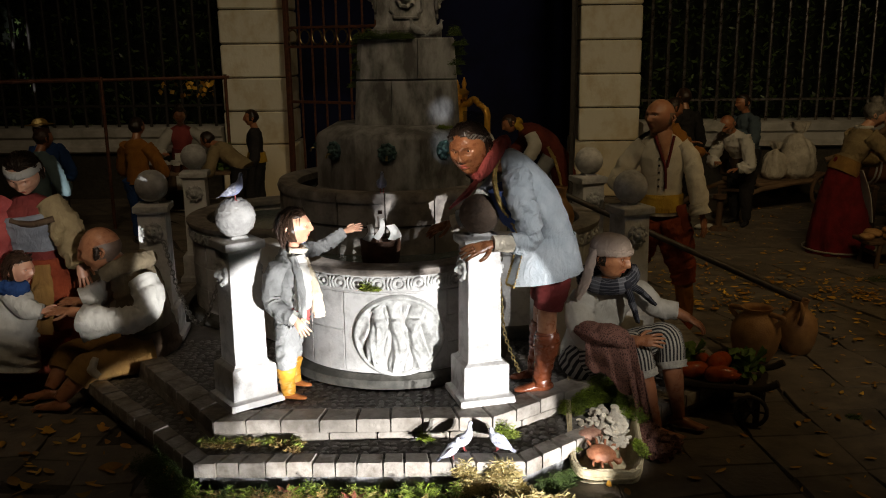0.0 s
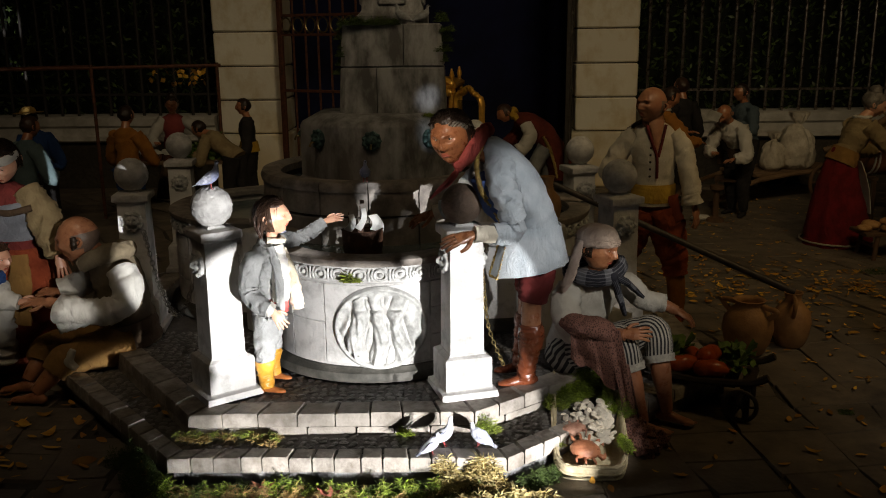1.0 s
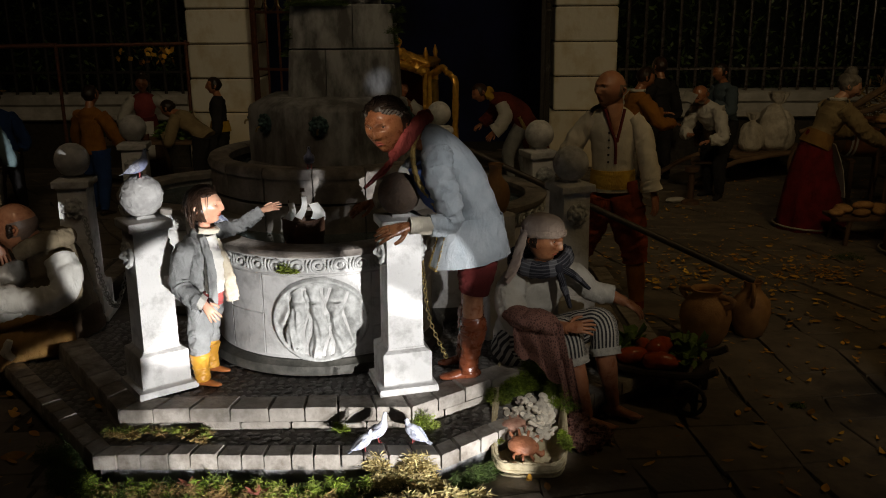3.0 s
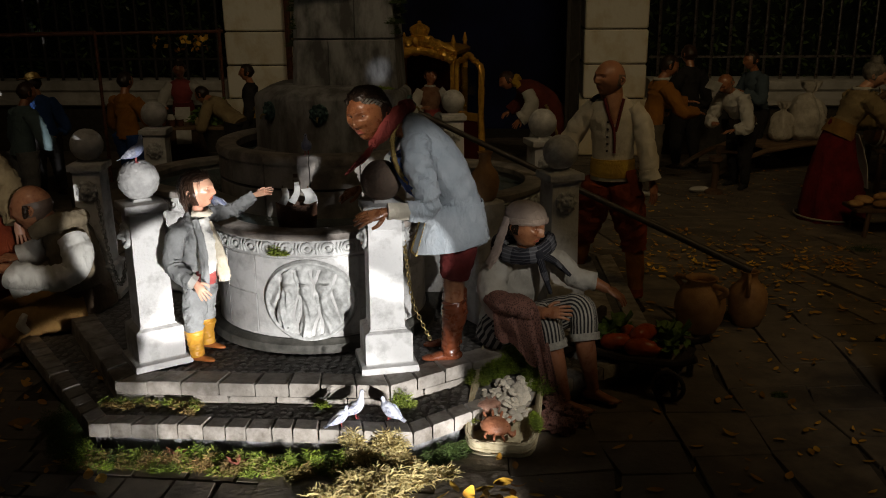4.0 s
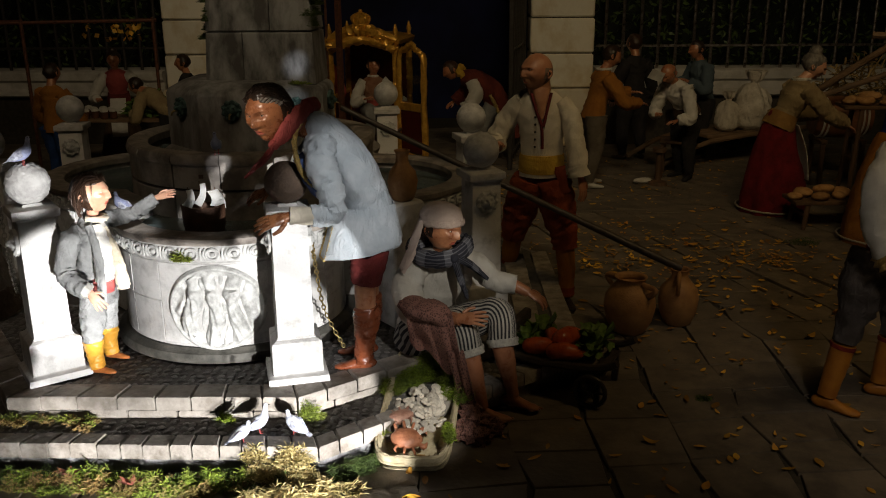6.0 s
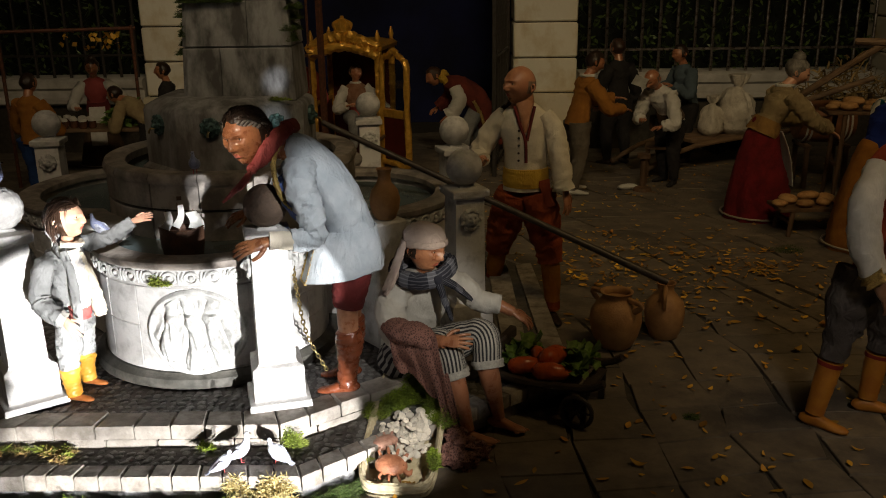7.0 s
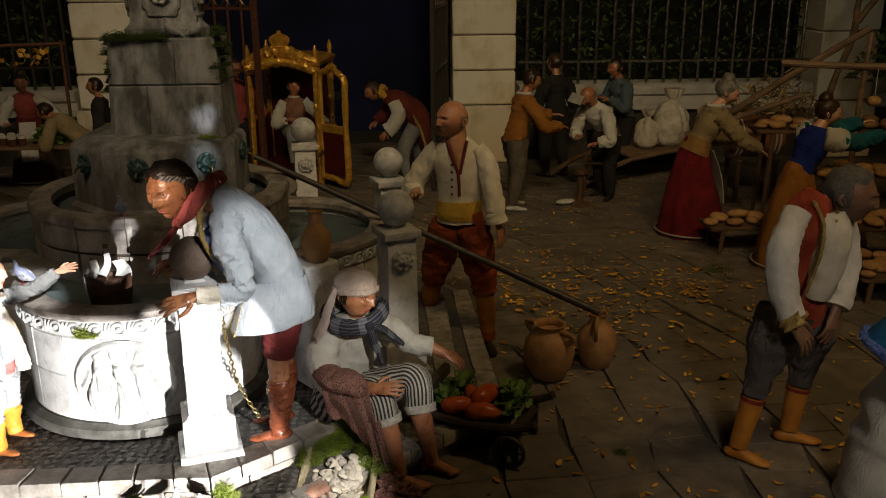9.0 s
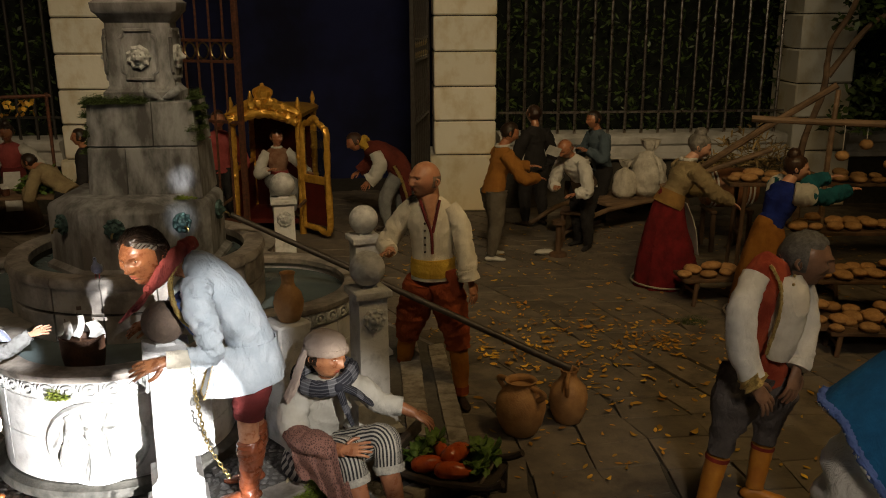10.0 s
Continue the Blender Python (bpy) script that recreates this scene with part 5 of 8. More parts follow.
    D.limb([(0.092, 1.166, 0.335), (0.091, 1.166, 0.320)], [0.0050], GOLDTHREAD, 0.2, 8)
    D.hand((0.061, 1.157, 0.329), (-0.9, -0.25, -0.18), (0.1, -0.5, 0.9), 0.054, 0.30)
    # far arm reaches over the basin
    D.limb([(0.088, 1.272, 0.412), (0.060, 1.290, 0.375), (0.036, 1.300, 0.345), (0.014, 1.306, 0.335)], [0.0215, 0.021, 0.018, 0.015], PALEBLUE, 0.06, 18, 90)
    D.limb([(0.018, 1.305, 0.336), (0.002, 1.308, 0.331)], [0.0115, 0.011], CREAM, 0.06, 14)
    D.hand((0.002, 1.308, 0.331), (-0.9, 0.05, -0.35), (-0.3, -0.4, 0.85), 0.050, 0.3)
    D.neck((0.082, 1.238, 0.430), (0.040, 1.216, 0.446), 0.08)
    H = Vector((0.030, 1.206, 0.458))
    r, f, u = D.head(H, (-0.40, -0.90, -0.10), (-0.16, -0.05, 0.98), 0.074, HAIR_D, "short", age=1.0)
    for k in range(34):
        q = -1 if k % 2 else 1
        w = 0.42 + 0.58 * ((k // 2) / 16)
        b = H + r * (q * 0.027 * w) + u * (0.030 - 0.020 * w) + f * (0.031 - 0.026 * w * w)
        D.limb([b, b + r * (q * 0.0035 + 0.0015 * math.sin(k)) - f * 0.009 + u * 0.004, b + r * (q * 0.004) - f * 0.022 - u * 0.002], [0.0008, 0.0013, 0.0004], HAIR_G if k % 3 else HAIR_D, 0.2, 6, 200)
    # scarf: a loop round the neck, a knot and two tails
    D.limb([(0.078, 1.222, 0.466), (0.068, 1.203, 0.452), (0.056, 1.190, 0.436), (0.043, 1.182, 0.423)], [(0.0105, 0.0065), (0.0125, 0.007), (0.012, 0.0065), (0.006, 0.006)], ROSE, 0.16, 22, 70)
    D.limb([(0.078, 1.222, 0.466), (0.080, 1.255, 0.462), (0.056, 1.262, 0.444), (0.036, 1.235, 0.424), (0.041, 1.186, 0.421)], [0.009, 0.010, 0.009, 0.007, 0.006], ROSE, 0.16, 18, 70)
    D.blob((0.041, 1.180, 0.421), 0.0075, ROSE, (1, 0.9, 1), 0.25)
    D.limb([(0.040, 1.178, 0.418), (0.029, 1.176, 0.404), (0.014, 1.175, 0.390), (0.000, 1.175, 0.377)], [(0.0035, 0.005), (0.004, 0.0085), (0.003, 0.0065), (0.0015, 0.002)], ROSE, 0.20, 16, 90, (0.6, 0, -0.7))
    D.limb([(0.039, 1.176, 0.418), (0.034, 1.174, 0.408), (0.024, 1.174, 0.397), (0.010, 1.174, 0.388)], [(0.003, 0.005), (0.003, 0.007), (0.003, 0.006), (0.0015, 0.002)], ROSE, 0.20, 16, 90, (0.6, 0, -0.7))
    D.done("figurine", "painted figurine bending in a pale blue coat and brown boots")


def fisherman():
    D = Doll()
    D.limb([(0.222, 1.335, 0.082), (0.224, 1.334, 0.108), (0.234, 1.328, 0.150), (0.246, 1.320, 0.195), (0.252, 1.315, 0.224), (0.254, 1.312, 0.240)], [(0.043, 0.038), (0.042, 0.037), (0.039, 0.031), (0.042, 0.030), (0.034, 0.022), (0.015, 0.015)], WHITE, 0.06, 30, 40, (0.9, -0.1, 0))
    D.limb([(0.216, 1.325, 0.072), (0.228, 1.320, 0.095), (0.236, 1.315, 0.112)], [(0.044, 0.040), (0.046, 0.040), (0.040, 0.035)], STRIPE, 0.04, 24, 60, (0.9, -0.1, 0))
    legs = (((0.258, 1.312, 0.112), (0.340, 1.266, 0.152), (0.346, 1.250, 0.108), (0.363, 1.257, 0.024), (0.90, -0.42, 0)), ((0.226, 1.295, 0.108), (0.286, 1.240, 0.145), (0.297, 1.230, 0.102), (0.317, 1.214, 0.024), (0.95, -0.20, 0)))
    for hip, knee, shin, ank, d in legs:
        h, k, s, a = Vector(hip), Vector(knee), Vector(shin), Vector(ank)
        D.limb([h, h.lerp(k, 0.55), k, k.lerp(s, 0.85)], [0.030, 0.027, 0.0225, 0.0215], STRIPE, 0.05, 26, 50)
        D.limb([k.lerp(s, 0.78), k.lerp(s, 1.02)], [0.0232, 0.0236], mat("faded_ticking", (0.50, 0.48, 0.42), (0.30, 0.29, 0.27), 220, 0.9, 0.3, 500), 0.05, 24, 150)
        D.limb([k.lerp(s, 0.6), s, s.lerp(a, 0.3), s.lerp(a, 0.65), a], [0.0150, 0.0155, 0.0150, 0.0115, 0.0092], SKIN, 0.015, 18)
        D.foot(a, d, 0.060, SKIN, True)
    # arms
    D.limb([(0.290, 1.324, 0.218), (0.312, 1.322, 0.205), (0.334, 1.325, 0.184), (0.367, 1.324, 0.178)], [0.0185, 0.0185, 0.0165, 0.0150], WHITE, 0.09, 24, 70)
    D.limb([(0.362, 1.324, 0.178), (0.386, 1.322, 0.166)], [0.0098, 0.0082], SKIN, 0, 12)
    D.hand((0.384, 1.322, 0.167), (0.85, -0.05, -0.48), (0.2, -0.3, 0.95), 0.046, 0.5)
    D.limb([(0.216, 1.300, 0.212), (0.205, 1.284, 0.190), (0.209, 1.268, 0.160), (0.226, 1.250, 0.152)], [0.0205, 0.0225, 0.0215, 0.0180], WHITE, 0.09, 24, 70)
    D.limb([(0.222, 1.250, 0.154), (0.258, 1.228, 0.160), (0.284, 1.212, 0.164)], [0.0120, 0.0112, 0.0092], SKIN, 0, 12)
    D.hand((0.282, 1.213, 0.164), (0.90, -0.15, 0.12), (0.1, -0.75, 0.65), 0.047, 0.45)
    # net over the near arm, hanging to the ground in folds
    D.limb([(0.206, 1.262, 0.170), (0.224, 1.236, 0.170), (0.250, 1.218, 0.172), (0.268, 1.212, 0.162)], [(0.013, 0.017), (0.015, 0.021), (0.014, 0.020), (0.010, 0.015)], NET, 0.14, 30, 70)
    g = []
    for i in range(15):
        t = i / 14
        row = []
        for k in range(29):
            w = k / 28
            fold = math.sin(w * 21 + 1.5 * math.sin(3 * t + w * 4))
            row.append((0.203 + 0.070 * w + 0.016 * t * (0.4 + w) + 0.0015 * fold, 1.244 - 0.045 * w - 0.010 * math.sin(math.pi * min(1, 1.3 * t)) - 0.0045 * fold * (0.3 + t), 0.176 - t * (0.058 + 0.052 * w + 0.006 * math.sin(w * 13)) ))
        g.append(row)
    D.sheet(g, D.mi(NET), 0.0015)
    g = []
    for i in range(11):
        t = i / 10
        g.append([(0.268 + 0.022 * w + 0.024 * t, 1.196 - 0.004 * math.sin(w * 12 + t), 0.120 - 0.108 * t + 0.003 * math.sin(9 * w)) for w in [k / 12 for k in range(13)]])
    D.sheet(g, D.mi(NET), 0.0015)
    for c, r in (((0.306, 1.180, 0.018), 0.020), ((0.294, 1.160, 0.013), 0.016), ((0.326, 1.176, 0.014), 0.017), ((0.312, 1.152, 0.011), 0.015), ((0.300, 1.192, 0.030), 0.014)):
        D.blob(c, r, NET, (1.15, 0.9, 0.85), 0.7, 26)
    D.neck((0.252, 1.312, 0.228), (0.254, 1.306, 0.256), 0.078)
    c = Vector((0.255, 1.303, 0.273))
    r, f, u = D.head(c, (0.80, -0.58, -0.08), (0.05, 0.05, 1), 0.066, HAIR_D, "short")
    tilt = Matrix((r, f, u)).transposed().to_4x4()
    # kerchief: a cap above the brow, a rolled band and two tails
    D.ball(c + u * 0.0175 - f * 0.003, 0.0315, 30, D.mi(KERCH), 0.05, (0.98, 1.08, 0.72), tilt, 2.2)
    D.limb([c + u * 0.0145 + f * (0.0335 * math.cos(a) - 0.002) + r * (0.0300 * math.sin(a)) - u * 0.004 * (1 - math.cos(a)) for a in [math.tau * k / 14 for k in range(15)]], [(0.0048, 0.0024)], KERCH, 0.15, 12, 80, side=tuple(u), sub=3)
    for o, l in ((0.0, 1.0), (0.007, 0.85)):
        D.limb([c + Vector((-0.030, -0.006 - o, 0.014)), c + Vector((-0.038, -0.020 - o, -0.008)), c + Vector((-0.046, -0.030 - o, -0.034 * l)), c + Vector((-0.058, -0.034 - o, -0.058 * l))], [(0.006, 0.003), (0.009, 0.003), (0.010, 0.0026), (0.006, 0.0018)], KERCH, 0.22, 16, 90, side=(0.5, -0.8, 0))
    # checked neckcloth
    D.limb([(0.208, 1.298, 0.240), (0.226, 1.276, 0.236), (0.250, 1.268, 0.234), (0.275, 1.274, 0.238), (0.292, 1.300, 0.246), (0.290, 1.330, 0.244), (0.255, 1.345, 0.244), (0.215, 1.325, 0.242), (0.208, 1.298, 0.240)], [(0.0125, 0.0080)], CHECK, 0.14, 24, 60)
    for p in (((0.274, 1.272, 0.236), (0.283, 1.266, 0.210), (0.293, 1.268, 0.178)), ((0.276, 1.274, 0.238), (0.300, 1.280, 0.222), (0.322, 1.286, 0.201))):
        D.limb(p, [(0.006, 0.007), (0.005, 0.011), (0.003, 0.009)], CHECK, 0.15, 18, 80)
    D.blob((0.274, 1.268, 0.237), 0.0078, CHECK, (1, 1, 1), 0.3)
    D.done("figurine", "painted figurine seated barefoot in striped trousers with a net")


def bald_man():
    RUDDY = mat("ruddy_clay_skin", (0.44, 0.225, 0.125), (0.33, 0.15, 0.08), 60, 0.42, 0.15, 260, third=(0.40, 0.15, 0.085))
    D = Doll(RUDDY)
    STOCKING = cloth("orange_stocking", (0.42, 0.16, 0.018), (0.30, 0.10, 0.012))
    BREECH = cloth("burnt_red_breeches", (0.30, 0.062, 0.016), (0.19, 0.032, 0.010))
    D.limb([(0.428, 1.728, 0.262), (0.428, 1.728, 0.300), (0.427, 1.727, 0.340), (0.424, 1.726, 0.385), (0.422, 1.725, 0.412), (0.421, 1.724, 0.428)], [(0.043, 0.033), (0.040, 0.031), (0.041, 0.032), (0.046, 0.033), (0.037, 0.024), (0.018, 0.018)], CREAM, 0.03, 32, 40, (1, 0, 0))
    D.limb([(0.428, 1.728, 0.272), (0.428, 1.727, 0.285), (0.428, 1.727, 0.305)], [(0.0435, 0.0355), (0.0440, 0.0360), (0.0430, 0.0345)], YELLOW, 0.012, 28, 160, (1, 0, 0))
    D.limb([(0.460, 1.700, 0.285), (0.466, 1.695, 0.26), (0.472, 1.692, 0.235)], [(0.010, 0.006), (0.009, 0.005), (0.011, 0.004)], RUSTRED, 0.2, 12, 80)
    for hip, knee, calf, ank, d in (((0.448, 1.724, 0.255), (0.472, 1.712, 0.150), (0.480, 1.708, 0.090), (0.483, 1.702, 0.022), (0.25, -1, 0)), ((0.408, 1.732, 0.255), (0.380, 1.745, 0.160), (0.372, 1.760, 0.10), (0.368, 1.768, 0.071), (-0.35, -0.8, 0))):
        h, k, c, a = Vector(hip), Vector(knee), Vector(calf), Vector(ank)
        D.limb([h, h.lerp(k, 0.35), h.lerp(k, 0.75), k, k.lerp(c, 0.5)], [0.033, 0.034, 0.031, 0.0265, 0.0225], BREECH, 0.10, 20, 55)
        D.limb([k, c, c.lerp(a, 0.6), a], [0.018, 0.0180, 0.0150, 0.0130], STOCKING, 0.04, 14)
        D.limb([c.lerp(a, 0.72), c.lerp(a, 0.95)], [0.0152, 0.0150], BREECH, 0.03, 14)
        D.foot(a, d, 0.062, HAIR_D)
    D.limb([(0.458, 1.722, 0.404), (0.478, 1.714, 0.378), (0.487, 1.700, 0.338), (0.493, 1.688, 0.300), (0.495, 1.686, 0.288)], [0.0185, 0.0190, 0.0180, 0.0190, 0.0165], CREAM, 0.09, 26, 60)
    D.limb([(0.492, 1.686, 0.290), (0.496, 1.684, 0.270)], [0.0195, 0.0205], CREAM, 0.08, 22)
    D.hand((0.500, 1.682, 0.266), (0.18, -0.1, -1), (0.7, -0.6, 0), 0.050, 0.35, RUDDY)
    D.limb([(0.390, 1.730, 0.404), (0.368, 1.736, 0.380), (0.346, 1.738, 0.345), (0.338, 1.732, 0.328), (0.345, 1.712, 0.322)], [0.0185, 0.0195, 0.0205, 0.0200, 0.0150], CREAM, 0.09, 26, 60)
    D.limb([(0.345, 1.714, 0.322), (0.343, 1.694, 0.322)], [0.0100, 0.0085], RUDDY, 0, 12)
    D.hand((0.343, 1.698, 0.322), (-0.25, -0.9, 0.25), (-0.3, -0.2, 0.9), 0.046, 0.4, RUDDY)
    # open collar with a dark braid, buttons
    D.limb([(0.404, 1.700, 0.424), (0.414, 1.693, 0.390), (0.424, 1.691, 0.362), (0.426, 1.692, 0.320)], [0.0030], WINE, 0, 8)
    D.limb([(0.441, 1.700, 0.424), (0.433, 1.693, 0.390), (0.427, 1.691, 0.362)], [0.0030], WINE, 0, 8)
    D.limb([(0.422, 1.704, 0.432), (0.423, 1.697, 0.408), (0.424, 1.6935, 0.376)], [(0.017, 0.006), (0.011, 0.005), (0.003, 0.003)], RUDDY, 0, 14, side=(1, 0, 0))
    for z in (0.380, 0.366, 0.352, 0.338, 0.324):
        D.blob((0.412, 1.6925, z), 0.0024, HAIR_D)
    D.neck((0.421, 1.722, 0.415), (0.417, 1.717, 0.455), 0.132)
    H = Vector((0.414, 1.712, 0.461))
    r, f, u = D.head(H, (-0.80, -0.60, 0.10), (0.06, 0, 1), 0.071, STUBBLE, "fringe", RUDDY, age=1.0)
    D.limb([(0.428, 1.735, 0.440), (0.400, 1.748, 0.425), (0.380, 1.750, 0.412), (0.366, 1.748, 0.400)], [0.003, 0.004, 0.0035, 0.002], HAIR_G, 0.4, 10, 300)
    D.done("figurine", "painted bald figurine in cream shirt, yellow sash and burnt-red breeches")


boy()
bending_man()
fisherman()
bald_man()


def seated_left():
    D = Doll()
    HOOD = cloth("fawn_wool", (0.22, 0.175, 0.11), (0.14, 0.11, 0.07))
    D.limb([(-0.545, 1.455, 0.050), (-0.545, 1.455, 0.085), (-0.552, 1.447, 0.140), (-0.560, 1.440, 0.195), (-0.572, 1.432, 0.228), (-0.586, 1.430, 0.243)], [(0.052, 0.046), (0.050, 0.046), (0.047, 0.042), (0.049, 0.042), (0.038, 0.032), (0.018, 0.018)], HOOD, 0.05, 30, 40, (0.1, 1, 0))
    D.limb([(-0.545, 1.452, 0.075), (-0.547, 1.450, 0.095), (-0.550, 1.447, 0.120)], [(0.054, 0.049), (0.054, 0.049), (0.050, 0.045)], BROWN, 0.05, 30, 40, (0.1, 1, 0))
    D.limb([(-0.600, 1.395, 0.225), (-0.578, 1.392, 0.238), (-0.548, 1.410, 0.245), (-0.535, 1.445, 0.243), (-0.560, 1.475, 0.240)], [(0.012, 0.009), (0.014, 0.010), (0.015, 0.012), (0.014, 0.012), (0.012, 0.010)], HOOD, 0.14, 20, 60)
    D.limb([(-0.538, 1.408, 0.212), (-0.524, 1.392, 0.188), (-0.530, 1.378, 0.160), (-0.565, 1.370, 0.152), (-0.605, 1.364, 0.158), (-0.632, 1.362, 0.160)], [0.024, 0.024, 0.0225, 0.0215, 0.023, (0.030, 0.020)], WHITE, 0.13, 28, 55)
    D.limb([(-0.560, 1.362, 0.150), (-0.605, 1.360, 0.145), (-0.634, 1.360, 0.141)], [(0.012, 0.008), (0.020, 0.008), (0.024, 0.008)], WHITE, 0.08, 20, 60, (0, 0, 1))
    D.limb([(-0.628, 1.364, 0.166), (-0.650, 1.364, 0.171)], [0.011, 0.0095], SKIN, 0, 12)
    D.hand((-0.648, 1.364, 0.171), (-1, 0, 0.05), (0, -0.4, 0.9), 0.05, 0.3)
    D.limb([(-0.600, 1.470, 0.205), (-0.640, 1.470, 0.172), (-0.668, 1.460, 0.160)], [0.022, 0.023, 0.024], WHITE, 0.10, 22, 60)
    D.hand((-0.668, 1.455, 0.162), (-1, 0, 0.02), (0, -0.4, 0.9), 0.05, 0.3)
    for hip, knee, ank, d in (((-0.540, 1.425, 0.080), (-0.628, 1.368, 0.070), (-0.672, 1.332, 0.022), (-0.95, 0.18, 0)), ((-0.565, 1.480, 0.070), (-0.690, 1.430, 0.066), (-0.712, 1.385, 0.022), (-0.95, 0.0, 0))):
        h, k, a = Vector(hip), Vector(knee), Vector(ank)
        D.limb([h, h.lerp(k, 0.5), k, k.lerp(a, 0.45)], [0.038, 0.034, 0.026, 0.0225], OCHRE, 0.06, 26, 50)
        D.limb([k.lerp(a, 0.3), k.lerp(a, 0.6), a], [0.016, 0.015, 0.0105], SKIN, 0, 14)
        D.foot(a, d, 0.066, SKIN, True)
    D.limb([(-0.603, 1.338, 0.096), (-0.610, 1.334, 0.078), (-0.600, 1.336, 0.064)], [0.005, 0.007, 0.005], CREAM, 0.2, 14)
    D.neck((-0.584, 1.430, 0.232), (-0.602, 1.421, 0.258), 0.12)
    H = Vector((-0.610, 1.420, 0.266))
    D.head(H, (-0.96, -0.16, -0.16), (-0.15, 0, 1), 0.080, STUBBLE, "fringe", age=1.0)
    D.limb([H + Vector((0.004, -0.031, 0.010)), H + Vector((0.006, -0.033, -0.002)), H + Vector((0.002, -0.033, -0.012))], [0.004, 0.005, 0.002], HAIR_D, 0.3, 8, 300)
    D.done("figurine", "painted figurine seated barefoot in fawn waistcoat and white sleeves")


def kneeling_woman():
    D = Doll(SKINF)
    D.limb([(-0.823, 1.560, 0.009), (-0.807, 1.550, 0.105), (-0.786, 1.530, 0.200), (-0.776, 1.520, 0.246)], [(0.11, 0.09), (0.10, 0.08), (0.075, 0.06), (0.052, 0.045)], RUSTRED, 0.08, 30, 35, (1, 0, 0))
    D.limb([(-0.777, 1.520, 0.235), (-0.771, 1.510, 0.280), (-0.772, 1.505, 0.323), (-0.775, 1.505, 0.349)], [(0.052, 0.044), (0.054, 0.046), (0.050, 0.04), (0.02, 0.02)], cloth("plum_red", (0.24, 0.045, 0.04), (0.15, 0.03, 0.026)), 0.05, 26, 45, (1, 0, 0))
    D.limb([(-0.773, 1.512, 0.256), (-0.771, 1.510, 0.280), (-0.770, 1.506, 0.307), (-0.771, 1.504, 0.321)], [(0.056, 0.050), (0.060, 0.053), (0.060, 0.052), (0.056, 0.046)], cloth("grey_bodice", (0.26, 0.28, 0.32), (0.17, 0.18, 0.21), 0.4), 0.03, 26, 45, (1, 0, 0))
    D.limb([(-0.746, 1.470, 0.226), (-0.743, 1.460, 0.175), (-0.752, 1.455, 0.102)], [(0.016, 0.006), (0.020, 0.006), (0.022, 0.006)], OCHRE, 0.1, 14, 60, (1, 0, 0))
    D.limb([(-0.784, 1.462, 0.309), (-0.745, 1.455, 0.304), (-0.708, 1.465, 0.312)], [0.006], BROWN, 0, 10)
    D.limb([(-0.805, 1.500, 0.335), (-0.819, 1.470, 0.299), (-0.807, 1.440, 0.234), (-0.780, 1.420, 0.166)], [0.026, 0.028, 0.024, 0.018], ROSE, 0.12, 18, 60)
    D.hand((-0.782, 1.420, 0.171), (0.7, -0.2, -0.5), (0, -0.6, 0.7), 0.05, 0.4, SKINF)
    D.limb([(-0.732, 1.500, 0.334), (-0.704, 1.490, 0.299), (-0.684, 1.480, 0.254), (-0.672, 1.470, 0.225)], [0.025, 0.028, 0.025, 0.018], TAN, 0.14, 18, 60)
    D.hand((-0.672, 1.470, 0.227), (0.3, -0.2, -0.9), (0.5, -0.7, 0.2), 0.05, 0.4, SKINF)
    r, f, u = D.head((-0.765, 1.490, 0.390), (0.1, -0.85, -0.5), (0.05, -0.45, 0.9), 0.076, HAIR_D, "short", SKINF)
    c = Vector((-0.765, 1.490, 0.390))
    D.limb([c + u * 0.012 + r * 0.030 - f * 0.004, c + u * 0.020 + f * 0.026 + r * 0.018, c + u * 0.021 + f * 0.034, c + u * 0.020 + f * 0.026 - r * 0.018, c + u * 0.012 - r * 0.030 - f * 0.004], [(0.008, 0.0035)], WHITE, 0.1, 12, side=tuple(u))
    D.done("figurine", "painted stooping woman figurine with white headband and grey bodice")


def small_child():
    D = Doll(SKINF)
    D.limb([(-0.797, 1.400, 0.068), (-0.784, 1.400, 0.120), (-0.772, 1.400, 0.167), (-0.762, 1.400, 0.198), (-0.755, 1.400, 0.211)], [(0.06, 0.05), (0.052, 0.043), (0.036, 0.03), (0.033, 0.026), (0.012, 0.012)], WHITE, 0.10, 24, 50, (1, 0, 0))
    D.limb([(-0.764, 1.370, 0.213), (-0.739, 1.365, 0.210), (-0.727, 1.380, 0.212)], [0.012, 0.013, 0.010], BLUE, 0.15, 12)
    D.limb([(-0.751, 1.370, 0.201), (-0.727, 1.365, 0.177), (-0.700, 1.368, 0.169)], [0.017, 0.017, 0.013], WHITE, 0.14, 16, 70)
    D.hand((-0.701, 1.368, 0.170), (1, 0, 0.05), (0, -0.5, 0.8), 0.04, 0.3, SKINF)
    D.head((-0.746, 1.400, 0.235), (0.93, -0.3, 0.0), (0, 0, 1), 0.054, HAIR_B, "long", SKINF)
    D.done("figurine", "painted small child figurine in white dress and blue collar")


seated_left()
kneeling_woman()
small_child()

